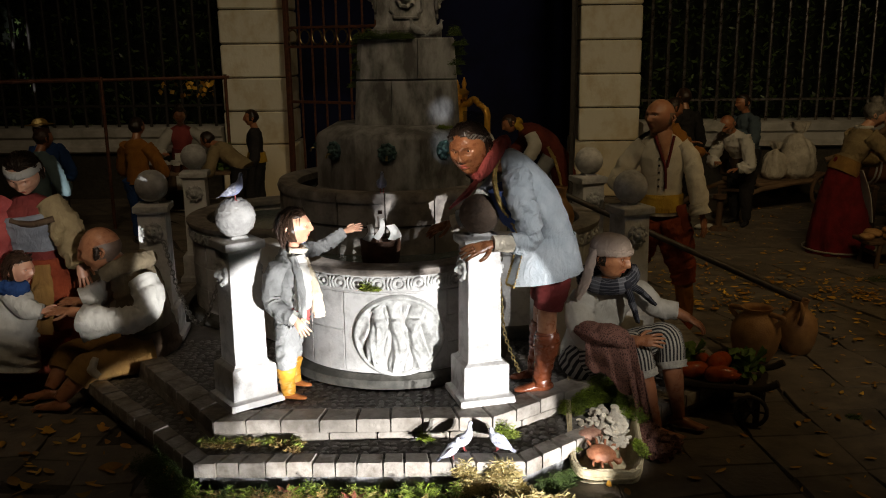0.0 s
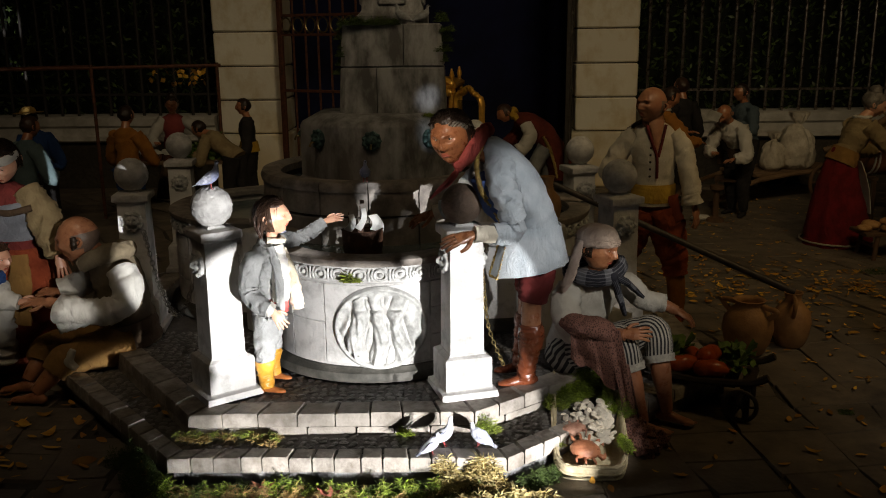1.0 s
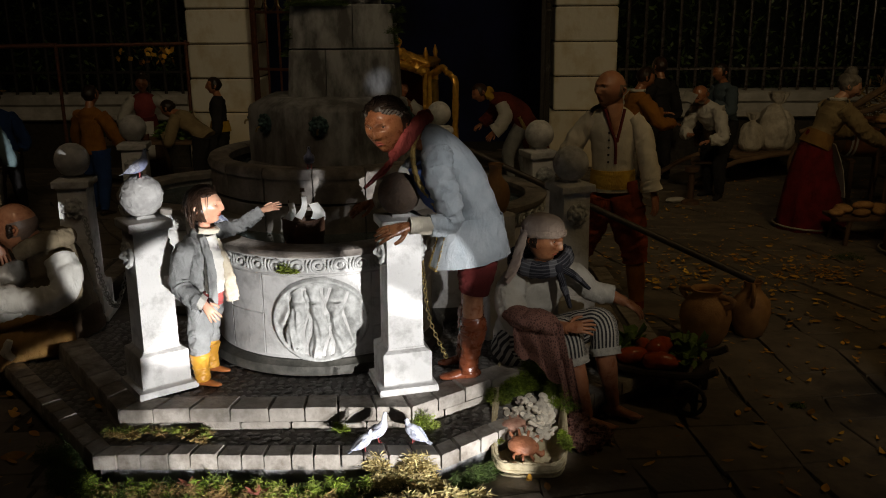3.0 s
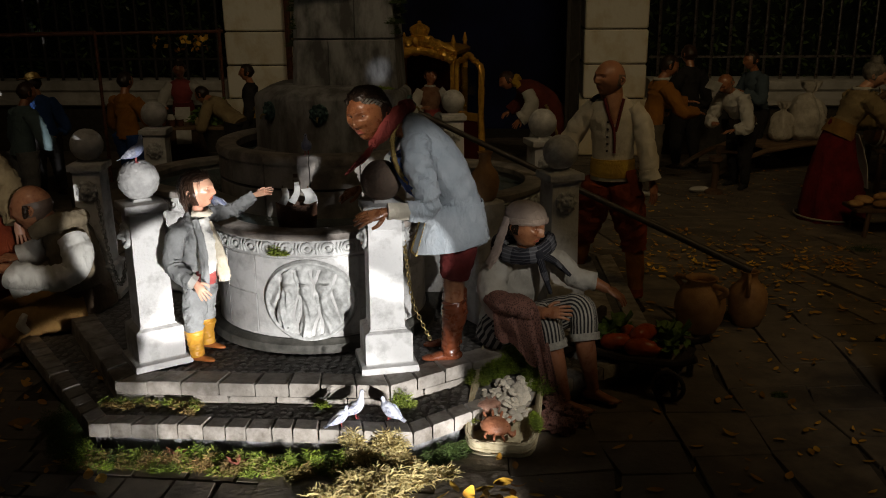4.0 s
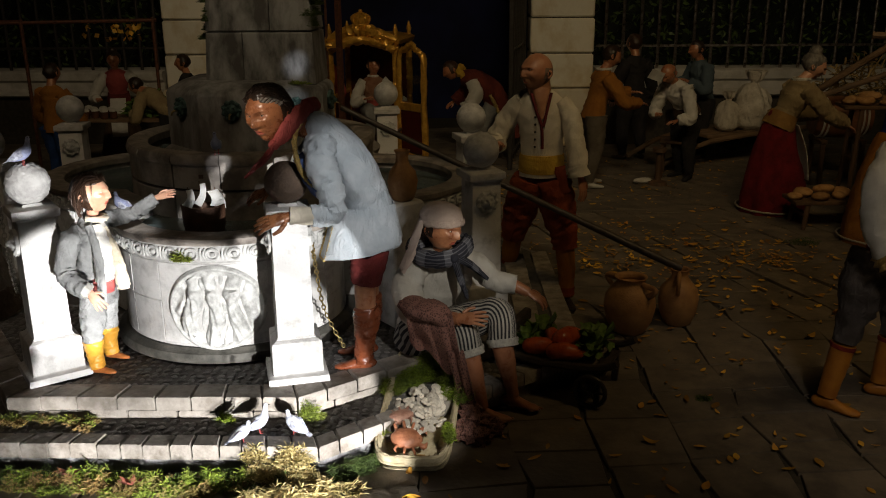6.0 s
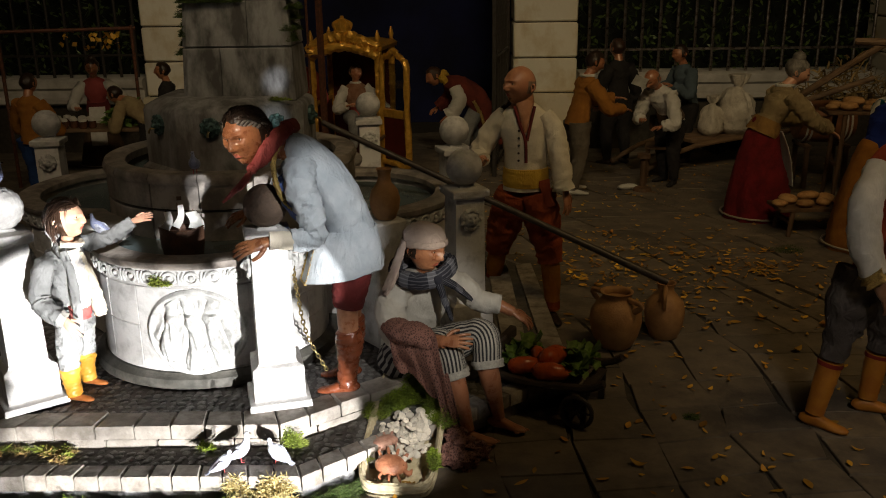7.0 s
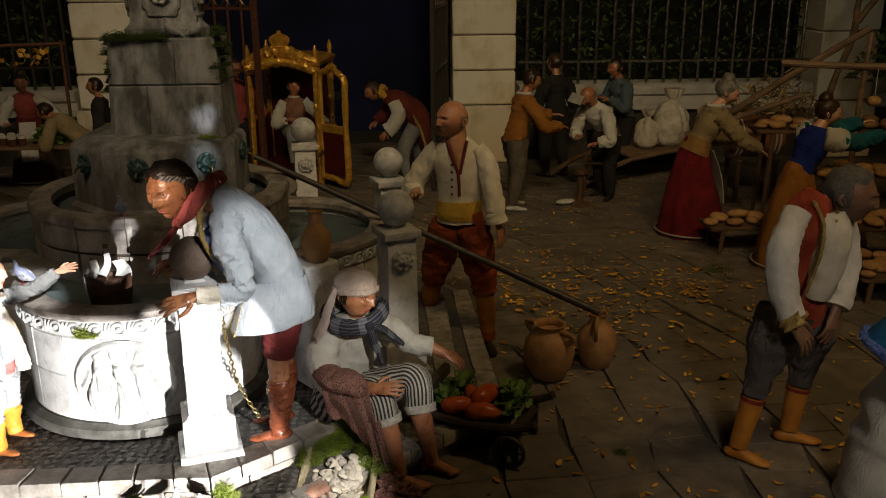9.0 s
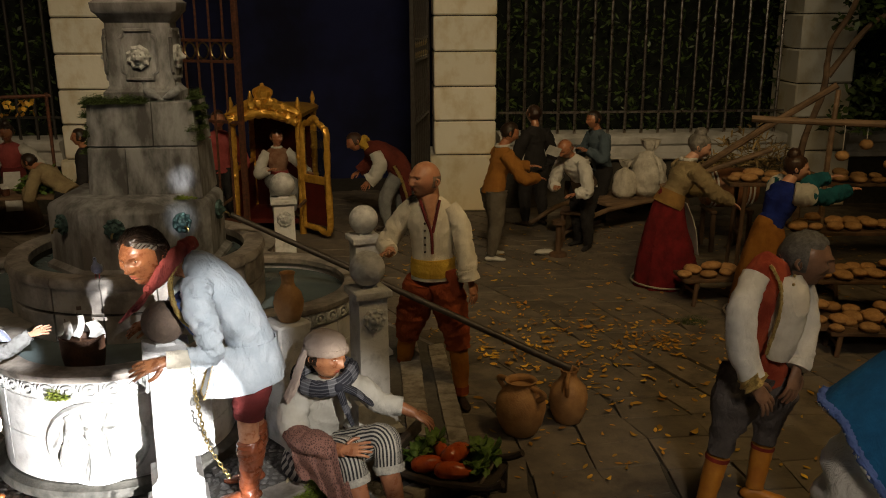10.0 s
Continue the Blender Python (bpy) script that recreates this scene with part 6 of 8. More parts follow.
# ---- figures in the background ----
stock_figurine((-1.17, 2.36, 0), 0.405, 60, TEAL, GREY, HAIR_B, label="painted figurine in a pale teal jacket seen from behind", reach_to=((0.15, 0.12, 0.08), (0.15, -0.12, 0.08)), lean=8)
stock_figurine((-1.275, 2.68, 0), 0.40, 150, BLUE, DARK, HAIR_D, hat=STRAWHAT, label="painted figurine in a blue jacket and straw hat", lean=8)
stock_figurine((-1.00, 2.68, 0), 0.405, 75, ORANGE, BLUE, HAIR_D, label="painted figurine in an orange jacket at the market table", reach_to=((0.16, 0.12, 0.05), (0.16, -0.12, 0.05)))
stock_figurine((-1.045, 3.28, 0), 0.40, -75, ROSE, DARK, HAIR_D, "bun", skirt=BROWN, sleeve=WHITE, apron=WHITE, waist=WINE, label="painted stallholder figurine in a red bodice with white sleeves", reach_to=((0.18, 0.26, 0.12), (0.2, -0.16, 0.06)), lean=10)
stock_figurine((-0.725, 3.12, 0), 0.395, 190, DARK, DARK, HAIR_D, waist=YELLOW, label="painted figurine in a dark coat with a yellow collar")
stock_figurine((-0.74, 2.98, 0), 0.40, 165, TAN, DARK, HAIR_D, sleeve=TAN, lean=52, label="painted figurine bending over the table in a tan coat", reach_to=((0.32, 0.10, 0.02), (0.30, -0.1, -0.05)))
stock_figurine((0.651, 2.780, 0.000), 0.45, 15, ORANGE, cloth("taupe_wool", (0.17, 0.145, 0.11), (0.11, 0.09, 0.065)), HAIR_D, shoes=WHITE, label="painted figurine in an orange jacket holding out a paper", reach_to=((0.34, 0.10, 0.13), (0.30, -0.10, 0.08)), lean=12, nod=14, collar=WHITE)
stock_figurine((0.965, 2.90, 0), 0.42, -140, LINEN, DARK, STUBBLE, "fringe", lean=34, nod=16, shoes=DARK, label="painted figurine of a balding cobbler stooping in a white shirt", reach_to=((0.26, 0.10, -0.02), (0.28, -0.06, 0.02)), waist=BROWN, detail=True)
stock_figurine((0.845, 3.22, 0), 0.45, 120, DARK, DARK, HAIR_B, label="painted figurine in dark clothes with reddish hair")
stock_figurine((1.10, 3.26, 0), 0.43, 200, SLATE, DARK, HAIR_D, label="painted figurine in a slate blue jacket", lean=10, reach_to=((0.2, 0.05, 0.15), (0.2, -0.05, 0.15)))
stock_figurine((1.118, 2.49, 0), 0.46, 8, TAN, DARK, HAIR_G, "bun", skin=SKINF, skirt=cloth("crimson_skirt", (0.20, 0.014, 0.018), (0.11, 0.008, 0.010)), apron=WHITE, lean=24, nod=12, turn=-20, label="painted woman figurine in a tan bodice and crimson skirt", reach_to=((0.33, 0.08, 0.06), (0.38, -0.12, 0.02)), waist=OCHRE, collar=WHITE, detail=True)
stock_figurine((1.285, 2.19, 0), 0.44, 15, cloth("royal_bodice", (0.015, 0.035, 0.26), (0.01, 0.02, 0.17)), DARK, HAIR_B, "bun", skin=SKINF, skirt=ORANGE, sleeve=cloth("teal_sleeve", (0.02, 0.15, 0.19), (0.012, 0.09, 0.12)), puff=WHITE, lean=20, turn=-25, label="painted girl figurine in a blue bodice and orange skirt", reach_to=((0.46, 0.04, 0.30), (0.44, -0.14, 0.26)), detail=True)


def walking_man():
    D = Doll(DARKSKIN)
    VEST = cloth("brick_vest", (0.40, 0.075, 0.03), (0.22, 0.03, 0.014))
    PLUSH = cloth("grey_brown_breeches", (0.13, 0.115, 0.11), (0.065, 0.055, 0.05), fold=1.0)
    OCHREBOOT = mat("ochre_leather", (0.46, 0.19, 0.022), (0.36, 0.13, 0.018), 40, 0.5, 0.15, 200)
    BAND = cloth("dark_red_band", (0.26, 0.03, 0.02), (0.16, 0.02, 0.014))
    for hip, knee, ank, d in (((0.892, 1.290, 0.240), (0.862, 1.282, 0.145), (0.836, 1.275, 0.022), (0.75, -0.62, 0)), ((0.945, 1.320, 0.235), (0.950, 1.332, 0.130), (0.934, 1.322, 0.022), (0.95, -0.25, 0))):
        h, k, a = Vector(hip), Vector(knee), Vector(ank)
        D.limb([h, h.lerp(k, 0.5), k, k.lerp(a, 0.3)], [0.038, 0.036, 0.0215, 0.0165], PLUSH, 0.13, 28, 34)
        D.limb([k.lerp(a, 0.34), k.lerp(a, 0.39)], [0.0188, 0.0182], BAND, 0, 14)
        D.limb([k.lerp(a, 0.33), k.lerp(a, 0.6), a], [0.0172, 0.0160, 0.0135], OCHREBOOT, 0.04, 16, 120)
        D.foot(a, d, 0.072, OCHREBOOT)
    D.limb([(0.924, 1.310, 0.222), (0.917, 1.300, 0.262), (0.910, 1.290, 0.319), (0.906, 1.280, 0.374), (0.908, 1.275, 0.404), (0.918, 1.275, 0.421)], [(0.040, 0.034), (0.038, 0.032), (0.036, 0.031), (0.040, 0.032), (0.034, 0.026), (0.018, 0.018)], VEST, 0.04, 28, 40, (1, 0, 0))
    D.limb([(0.928, 1.262, 0.400), (0.932, 1.258, 0.365), (0.930, 1.262, 0.310), (0.926, 1.268, 0.270)], [(0.018, 0.018), (0.026, 0.024), (0.024, 0.022), (0.018, 0.016)], CREAM, 0.06, 24, 50)
    D.limb([(0.893, 1.246, 0.420), (0.906, 1.236, 0.390), (0.907, 1.234, 0.350), (0.898, 1.244, 0.285)], [0.0020], GOLDTHREAD, 0.5, 8, 400)
    for z in (0.405, 0.392, 0.379):
        D.blob((0.926, 1.240, z), 0.0024, GOLDTHREAD)
    D.limb([(0.877, 1.255, 0.402), (0.854, 1.235, 0.363), (0.853, 1.225, 0.309), (0.867, 1.215, 0.262)], [0.0180, 0.0205, 0.0205, 0.0175], WHITE, 0.08, 26, 50)
    D.limb([(0.862, 1.216, 0.265), (0.873, 1.212, 0.253)], [0.0190, 0.0186], GOLDTHREAD, 0.2, 14)
    D.hand((0.871, 1.213, 0.252), (0.55, -0.1, -0.75), (0.4, -0.8, 0.3), 0.06, 0.45)
    D.limb([(0.963, 1.300, 0.380), (0.979, 1.300, 0.323), (0.968, 1.280, 0.269), (0.959, 1.270, 0.251)], [0.017, 0.019, 0.018, 0.016], WHITE, 0.08, 24, 50)
    D.hand((0.958, 1.270, 0.248), (-0.2, -0.2, -0.9), (0.4, -0.8, 0.3), 0.06, 0.45)
    D.neck((0.921, 1.275, 0.415), (0.944, 1.272, 0.425), 0.09)
    D.head((0.953, 1.270, 0.421), (0.90, -0.40, -0.12), (0.2, -0.1, 0.95), 0.080, GREYCROP, "short", age=1.0)
    D.done("figurine", "painted figurine walking in an embroidered red vest and ochre boots")


def cloaked_woman():
    D = Doll(SKINF)
    CLOAK = cloth("peacock_cloak", (0.01, 0.10, 0.24), (0.006, 0.06, 0.16))
    bx, by = 1.048, 1.13
    D.limb([(bx, by, 0.0), (bx, by, 0.08), (bx, by, 0.16), (bx + 0.01, by, 0.22)], [0.112, 0.104, 0.090, 0.065], LINEN, 0.05, 40, 30, None, 0.03)
    g = []
    for i in range(11):
        t = i / 10
        row = []
        for k in range(17):
            q = 150 + 175 * k / 16
            a = radians(q)
            rad = 0.045 + 0.072 * t + 0.004 * math.sin(a * 9) * t
            drop = 0.325 - t * (0.075 + 0.115 * math.exp(-((q - 246) / 34) ** 2))
            row.append((bx + 0.012 + rad * math.cos(a), by + rad * math.sin(a), drop))
        g.append(row)
    D.sheet(g, D.mi(CLOAK), 0.002)
    for off, m, w in ((0, WHITE, 0.0035), (1, NAVY, 0.0045)):
        D.limb([tuple(Vector(p) + Vector((0, 0, 0.004 * off))) for p in g[-1]], [w], m, 0.5, 8, 300, sub=2)
    D.limb([(bx, by, 0.2), (bx + 0.012, by, 0.27), (bx + 0.012, by, 0.325), (bx + 0.012, by, 0.345)], [(0.05, 0.042), (0.052, 0.042), (0.04, 0.03), (0.02, 0.02)], CLOAK, 0.03, 24, 40, (1, 0, 0))
    D.head((bx + 0.020, by, 0.385), (0.8, -0.5, 0), (0, 0, 1), 0.068, HAIR_D, "long", SKINF)
    D.done("figurine", "painted woman figurine in white skirt and blue braided cloak")


walking_man()
cloaked_woman()

# ---- things on and by the fountain ----
PIGEON = mat("pigeon_feather", (0.68, 0.70, 0.77), (0.48, 0.50, 0.60), 160, 0.55, 0.3, 500)
PIGEOND = mat("pigeon_wing", (0.56, 0.58, 0.66), (0.20, 0.21, 0.28), 210, 0.5, 0.3, 500)
PIGEONB = mat("blue_pigeon_feather", (0.36, 0.40, 0.58), (0.22, 0.25, 0.40), 160, 0.5, 0.3, 500)
PIGEONS = mat("grey_bird_stone", (0.28, 0.29, 0.30), (0.18, 0.185, 0.19), 120, 0.7, 0.2)
REDLEG = mat("bird_leg", (0.35, 0.06, 0.06), None, 60, 0.5, 0.1)
SAIL = mat("sail_cloth", (0.72, 0.72, 0.70), (0.60, 0.60, 0.57), 60, 0.8, 0.15, 400)
HULL = mat("ship_hull", (0.085, 0.04, 0.022), (0.045, 0.022, 0.013), 60, 0.55, 0.3, 300)
WICKER = mat("pale_wicker", (0.58, 0.50, 0.33), (0.40, 0.33, 0.20), 90, 0.8, 0.5, 300)
SHELL = mat("shell", (0.84, 0.80, 0.72), (0.66, 0.57, 0.45), 150, 0.35, 0.35, 380, vary=0.35)
CRAB = mat("crab_shell", (0.46, 0.19, 0.10), (0.32, 0.12, 0.06), 120, 0.4, 0.3, 380)
CRABP = mat("pale_crab", (0.52, 0.30, 0.22), (0.34, 0.17, 0.12), 120, 0.4, 0.3, 380)
PEPPER = mat("red_pepper", (0.62, 0.13, 0.03), (0.42, 0.06, 0.015), 60, 0.3, 0.1)
CABBAGE = mat("green_leaf_veg", (0.14, 0.24, 0.035), (0.06, 0.11, 0.018), 60, 0.55, 0.25)
BREAD = mat("bread_crust", (0.50, 0.29, 0.12), (0.34, 0.17, 0.06), 60, 0.7, 0.3, vary=0.2)
BURLAP = mat("white_sack", (0.66, 0.61, 0.52), (0.48, 0.43, 0.35), 40, 0.9, 0.4, 300, fold=1.0)
GLASSJ = mat("jam_jar", (0.12, 0.05, 0.03), (0.05, 0.025, 0.015), 40, 0.12, 0.0)
LEATHER = mat("barrel_leather", (0.26, 0.11, 0.045), (0.16, 0.065, 0.03), 40, 0.5, 0.2)
REDPANEL = mat("dark_red_panel", (0.10, 0.012, 0.008), (0.06, 0.008, 0.006), 30, 0.4, 0.1)
PAPER = mat("paper", (0.62, 0.62, 0.58), None, 40, 0.8, 0.05)
HAY = mat("hay", (0.34, 0.24, 0.10), (0.22, 0.15, 0.06), 120, 0.85, 0.2, island=0.3)


def pigeon(loc, rz, s, white=True, label="", pitch=0.0, body=PIGEON):
    """A small bird figure standing at loc, beak towards its own +x; s: its length."""
    D = Doll()
    a, b = (body, PIGEOND) if white else (PIGEONS, PIGEONS)
    up = pitch
    D.limb([(-0.46 * s, 0, 0.15 * s), (-0.28 * s, 0, 0.22 * s), (-0.04 * s, 0, 0.33 * s), (0.12 * s, 0, 0.46 * s), (0.185 * s, 0, (0.60 + 0.5 * up) * s), (0.20 * s, 0, (0.71 + up) * s), (0.225 * s, 0, (0.78 + up) * s), (0.25 * s, 0, (0.82 + up) * s)], [(0.05 * s, 0.03 * s), (0.13 * s, 0.105 * s), (0.185 * s, 0.18 * s), (0.16 * s, 0.16 * s), (0.085 * s, 0.09 * s), (0.058 * s, 0.062 * s), (0.062 * s, 0.064 * s), (0.035 * s, 0.035 * s)], a, 0.035, 18, 30, (0, 1, 0))
    D.limb([(0.27 * s, 0, (0.785 + up) * s), (0.35 * s, 0, (0.765 + up) * s)], [0.022 * s, 0.006 * s], EYE_D if white else a, 0, 8)
    for q in (-1, 1):
        D.limb([(0.10 * s, q * 0.125 * s, 0.45 * s), (-0.06 * s, q * 0.165 * s, 0.35 * s), (-0.27 * s, q * 0.13 * s, 0.24 * s), (-0.45 * s, q * 0.05 * s, 0.15 * s)], [(0.03 * s, 0.08 * s), (0.035 * s, 0.125 * s), (0.025 * s, 0.085 * s), (0.01 * s, 0.02 * s)], b if white else a, 0.12, 14, 90, (0, 1, 0))
        D.limb([(0.0, q * 0.06 * s, 0.24 * s), (0.01 * s, q * 0.06 * s, 0.01 * s), (0.09 * s, q * 0.07 * s, 0.008 * s)], [0.02 * s, 0.014 * s, 0.012 * s], REDLEG if white else a, 0, 8)
        D.blob((0.235 * s, q * 0.055 * s, (0.80 + up) * s), 0.014 * s, EYE_D)
    D.limb([(-0.38 * s, 0, 0.18 * s), (-0.50 * s, 0, 0.12 * s), (-0.59 * s, 0, 0.085 * s)], [(0.07 * s, 0.025 * s), (0.09 * s, 0.018 * s), (0.08 * s, 0.012 * s)], b, 0.05, 12, 60, (0, 1, 0))
    return solid("pigeon_figure", D, D.mats, label, "bird figure", "pigeons at the fountain", angle=60, loc=loc, rz=rz)


pigeon((-0.312, 1.200, 0.3888), 8, 0.045, True, "small blue-grey pigeon figure on a stone ball", 0.06, PIGEONB)
pigeon((-0.262, 1.385, RIM), 170, 0.046, True, "small blue-grey pigeon figure on the basin rim", 0, PIGEONB)
pigeon((-0.120, 1.446, BZ), -80, 0.046, True, "small dark-headed pigeon figure on the upper basin", 0, PIGEONB)
pigeon((0.018, 1.090, LOW), 15, 0.046, True, "white pigeon figure stretching up on the step", 0.10)
pigeon((0.002, 1.064, LOW), 30, 0.042, True, "white pigeon figure pecking on the step", -0.12)
pigeon((0.066, 1.088, LOW), 155, 0.046, True, "white pigeon figure leaning back on the step", -0.10)
pigeon((-0.066, 1.640, 0.619), 165, 0.042, False, "stone-grey bird figure on the shaft ledge")
pigeon((-0.026, 1.644, 0.619), 20, 0.040, False, "stone-grey bird figure on the shaft ledge")


def toy_ship():
    t = thing("toy_ship", (-0.115, 1.340, 0.246), 12, "small brown wooden toy ship with three white sails", "toy ship")
    rows = []
    for i in range(15):
        u = i / 14 * 2 - 1
        w = 0.020 * max(0.03, (1 - abs(u) ** 2.4)) ** 0.7
        x = 0.033 * u
        top = 0.050 + 0.003 * u * u
        rows.append([(x, -w, top), (x * 0.97, -w * 0.98, 0.026), (x * 0.88, -w * 0.80, 0.008), (x * 0.80, 0, -0.004), (x * 0.88, w * 0.80, 0.008), (x * 0.97, w * 0.98, 0.026), (x, w, top), (x * 0.93, w * 0.8, top - 0.006), (x * 0.93, -w * 0.8, top - 0.006)])
    part("hull", Shape().rings(rows), HULL, t)
    part("hull_rail", Shape().tube([(r[0][0], r[0][1], r[0][2]) for r in rows], [0.0013], 6, 0, 1), HULL, t)
    part("hull_rail", Shape().tube([(r[6][0], r[6][1], r[6][2]) for r in rows], [0.0013], 6, 0, 1), HULL, t)
    for x, h, w, z0, slant in ((-0.021, 0.078, 0.017, 0.055, 0.006), (-0.003, 0.087, 0.014, 0.057, 0.010), (0.019, 0.076, 0.029, 0.053, -0.006)):
        mast = part("mast", Shape().tube([(x, 0, 0.036), (x, 0, h + 0.003)], [0.0012, 0.0008], 6, 0, 1), WOOD, t)
        g = []
        for i in range(9):
            v = i / 8
            g.append([(x + 0.005 * math.sin(math.pi * v) + slant * (v - 0.5) + (k / 6 - 0.5) * w * (0.70 + 0.3 * (1 - v)) * 0.75, (k / 6 - 0.5) * w * 0.35 - 0.005 - 0.004 * math.sin(math.pi * v), z0 + (h - z0) * v - 0.007 * (k / 6) * (1 - v)) for k in range(7)])
        part("sail", Shape().sheet(g, 0, 0.0006), SAIL, mast)
    part("flag", Shape().box((0.0005, 0.0, 0.0965), (0.007, 0.001, 0.006)), HULL, t)


toy_ship()


def pot(name, loc, prof, wall, label, handles=(), rz=0.0, mouth=True):
    t = thing(name, loc, rz, label, "jar")
    inner = [(max(0.002, r - wall), z) for r, z in reversed(prof[-3:])] + [(prof[-1][0] * 0.8, prof[-4][1]), (0.004, prof[-4][1] - 0.004)]
    part("body", Shape().lathe(prof + inner, (0, 0, 0), 36, 0, 0.0006), CLAY, t, angle=60)
    for a, r0, z0, r1, z1 in handles:
        c, s = math.cos(radians(a)), math.sin(radians(a))
        part("handle", Shape().tube([(r0 * c, r0 * s, z0), ((max(r0, r1) + 0.014) * c, (max(r0, r1) + 0.014) * s, z0 - 0.002), ((r1 + 0.013) * c, (r1 + 0.013) * s, 0.5 * (z0 + z1)), (r1 * c, r1 * s, z1)], [(0.0055, 0.0042)], 10, 0, 4), CLAY, t)
    return t


pot("clay_jar", (0.586, 1.576, 0), [(0.025, 0), (0.031, 0.004), (0.042, 0.025), (0.0475, 0.051), (0.045, 0.071), (0.035, 0.087), (0.027, 0.094), (0.0255, 0.099), (0.0285, 0.105), (0.030, 0.107)], 0.0045, "round terracotta jar with two small handles on the paving", ((-50, 0.028, 0.098, 0.041, 0.078), (130, 0.028, 0.098, 0.041, 0.078)))
pot("clay_jug", (0.684, 1.620, 0), [(0.022, 0), (0.026, 0.003), (0.034, 0.024), (0.0375, 0.050), (0.034, 0.070), (0.022, 0.084), (0.0155, 0.092), (0.015, 0.100), (0.018, 0.107), (0.0185, 0.108)], 0.0035, "terracotta jug with a pole leaning in its mouth", ((-105, 0.017, 0.102, 0.033, 0.068),))
pot("clay_amphora", (0.186, 1.425, 0.2865), [(0.014, 0), (0.017, 0.002), (0.0225, 0.016), (0.0245, 0.032), (0.021, 0.047), (0.012, 0.058), (0.0095, 0.066), (0.0105, 0.076), (0.0125, 0.0805), (0.0128, 0.0815)], 0.0025, "small smooth orange clay flask on a stone block")
solid("long_pole", Shape().tube([(0.040, 1.738, 0.392), (0.20, 1.722, 0.318), (0.45, 1.676, 0.208), (0.687, 1.626, 0.1055)], [0.0052, 0.0058, 0.0062, 0.0075], 12, 0, 5, None, 0.08, 40), POLE, "long dark wooden pole leaning from jug to fountain", "pole")


def chain(name, pts, n, r, material, label):
    """Links along a hanging line, each turned a quarter to the last."""
    t = thing(name, pts[0], 0, label, "chain")
    P = [Vector(p) - Vector(pts[0]) for p in pts]
    def at(u):
        k = min(int(u * (len(P) - 1)), len(P) - 2)
        f = u * (len(P) - 1) - k
        a, b, c, d = P[max(k - 1, 0)], P[k], P[k + 1], P[min(k + 2, len(P) - 1)]
        return 0.5 * ((2 * b) + (c - a) * f + (2 * a - 5 * b + 4 * c - d) * f * f + (3 * b - a - 3 * c + d) * f ** 3)
    L = sum((at((i + 1) / 60) - at(i / 60)).length for i in range(60)) / n * 0.72
    link = Shape().tube([(L * math.cos(a), 0.55 * L * math.sin(a), 0) for a in [math.tau * k / 12 for k in range(13)]], [r], 7, 0, 1).mesh("link", material)
    for i in range(n):
        u = (i + 0.5) / n
        d = (at(min(1, u + 0.01)) - at(max(0, u - 0.01))).normalized()
        ob = new("link", link)
        ob.parent = t
        ob.matrix_basis = Matrix.Translation(at(u)) @ d.to_track_quat("X", "Z").to_matrix().to_4x4() @ pose(0, 0, 0, 90 * (i % 2) + 20, 0, 0)
    return t


chain("brass_chain", [(0.072, 1.232, 0.280), (0.076, 1.236, 0.235), (0.084, 1.244, 0.165), (0.107, 1.262, 0.099)], 30, 0.0011, BRASS, "brass chain hanging from a stone pillar")
chain("iron_chain", [(-0.520, 1.480, 0.265), (-0.470, 1.40, 0.185), (-0.41, 1.31, 0.165), (-0.345, 1.225, 0.275)], 44, 0.0011, mat("bright_iron", (0.45, 0.44, 0.42), None, 90, 0.35, 0.1, metal=0.9), "steel chain drooping between two pillars")


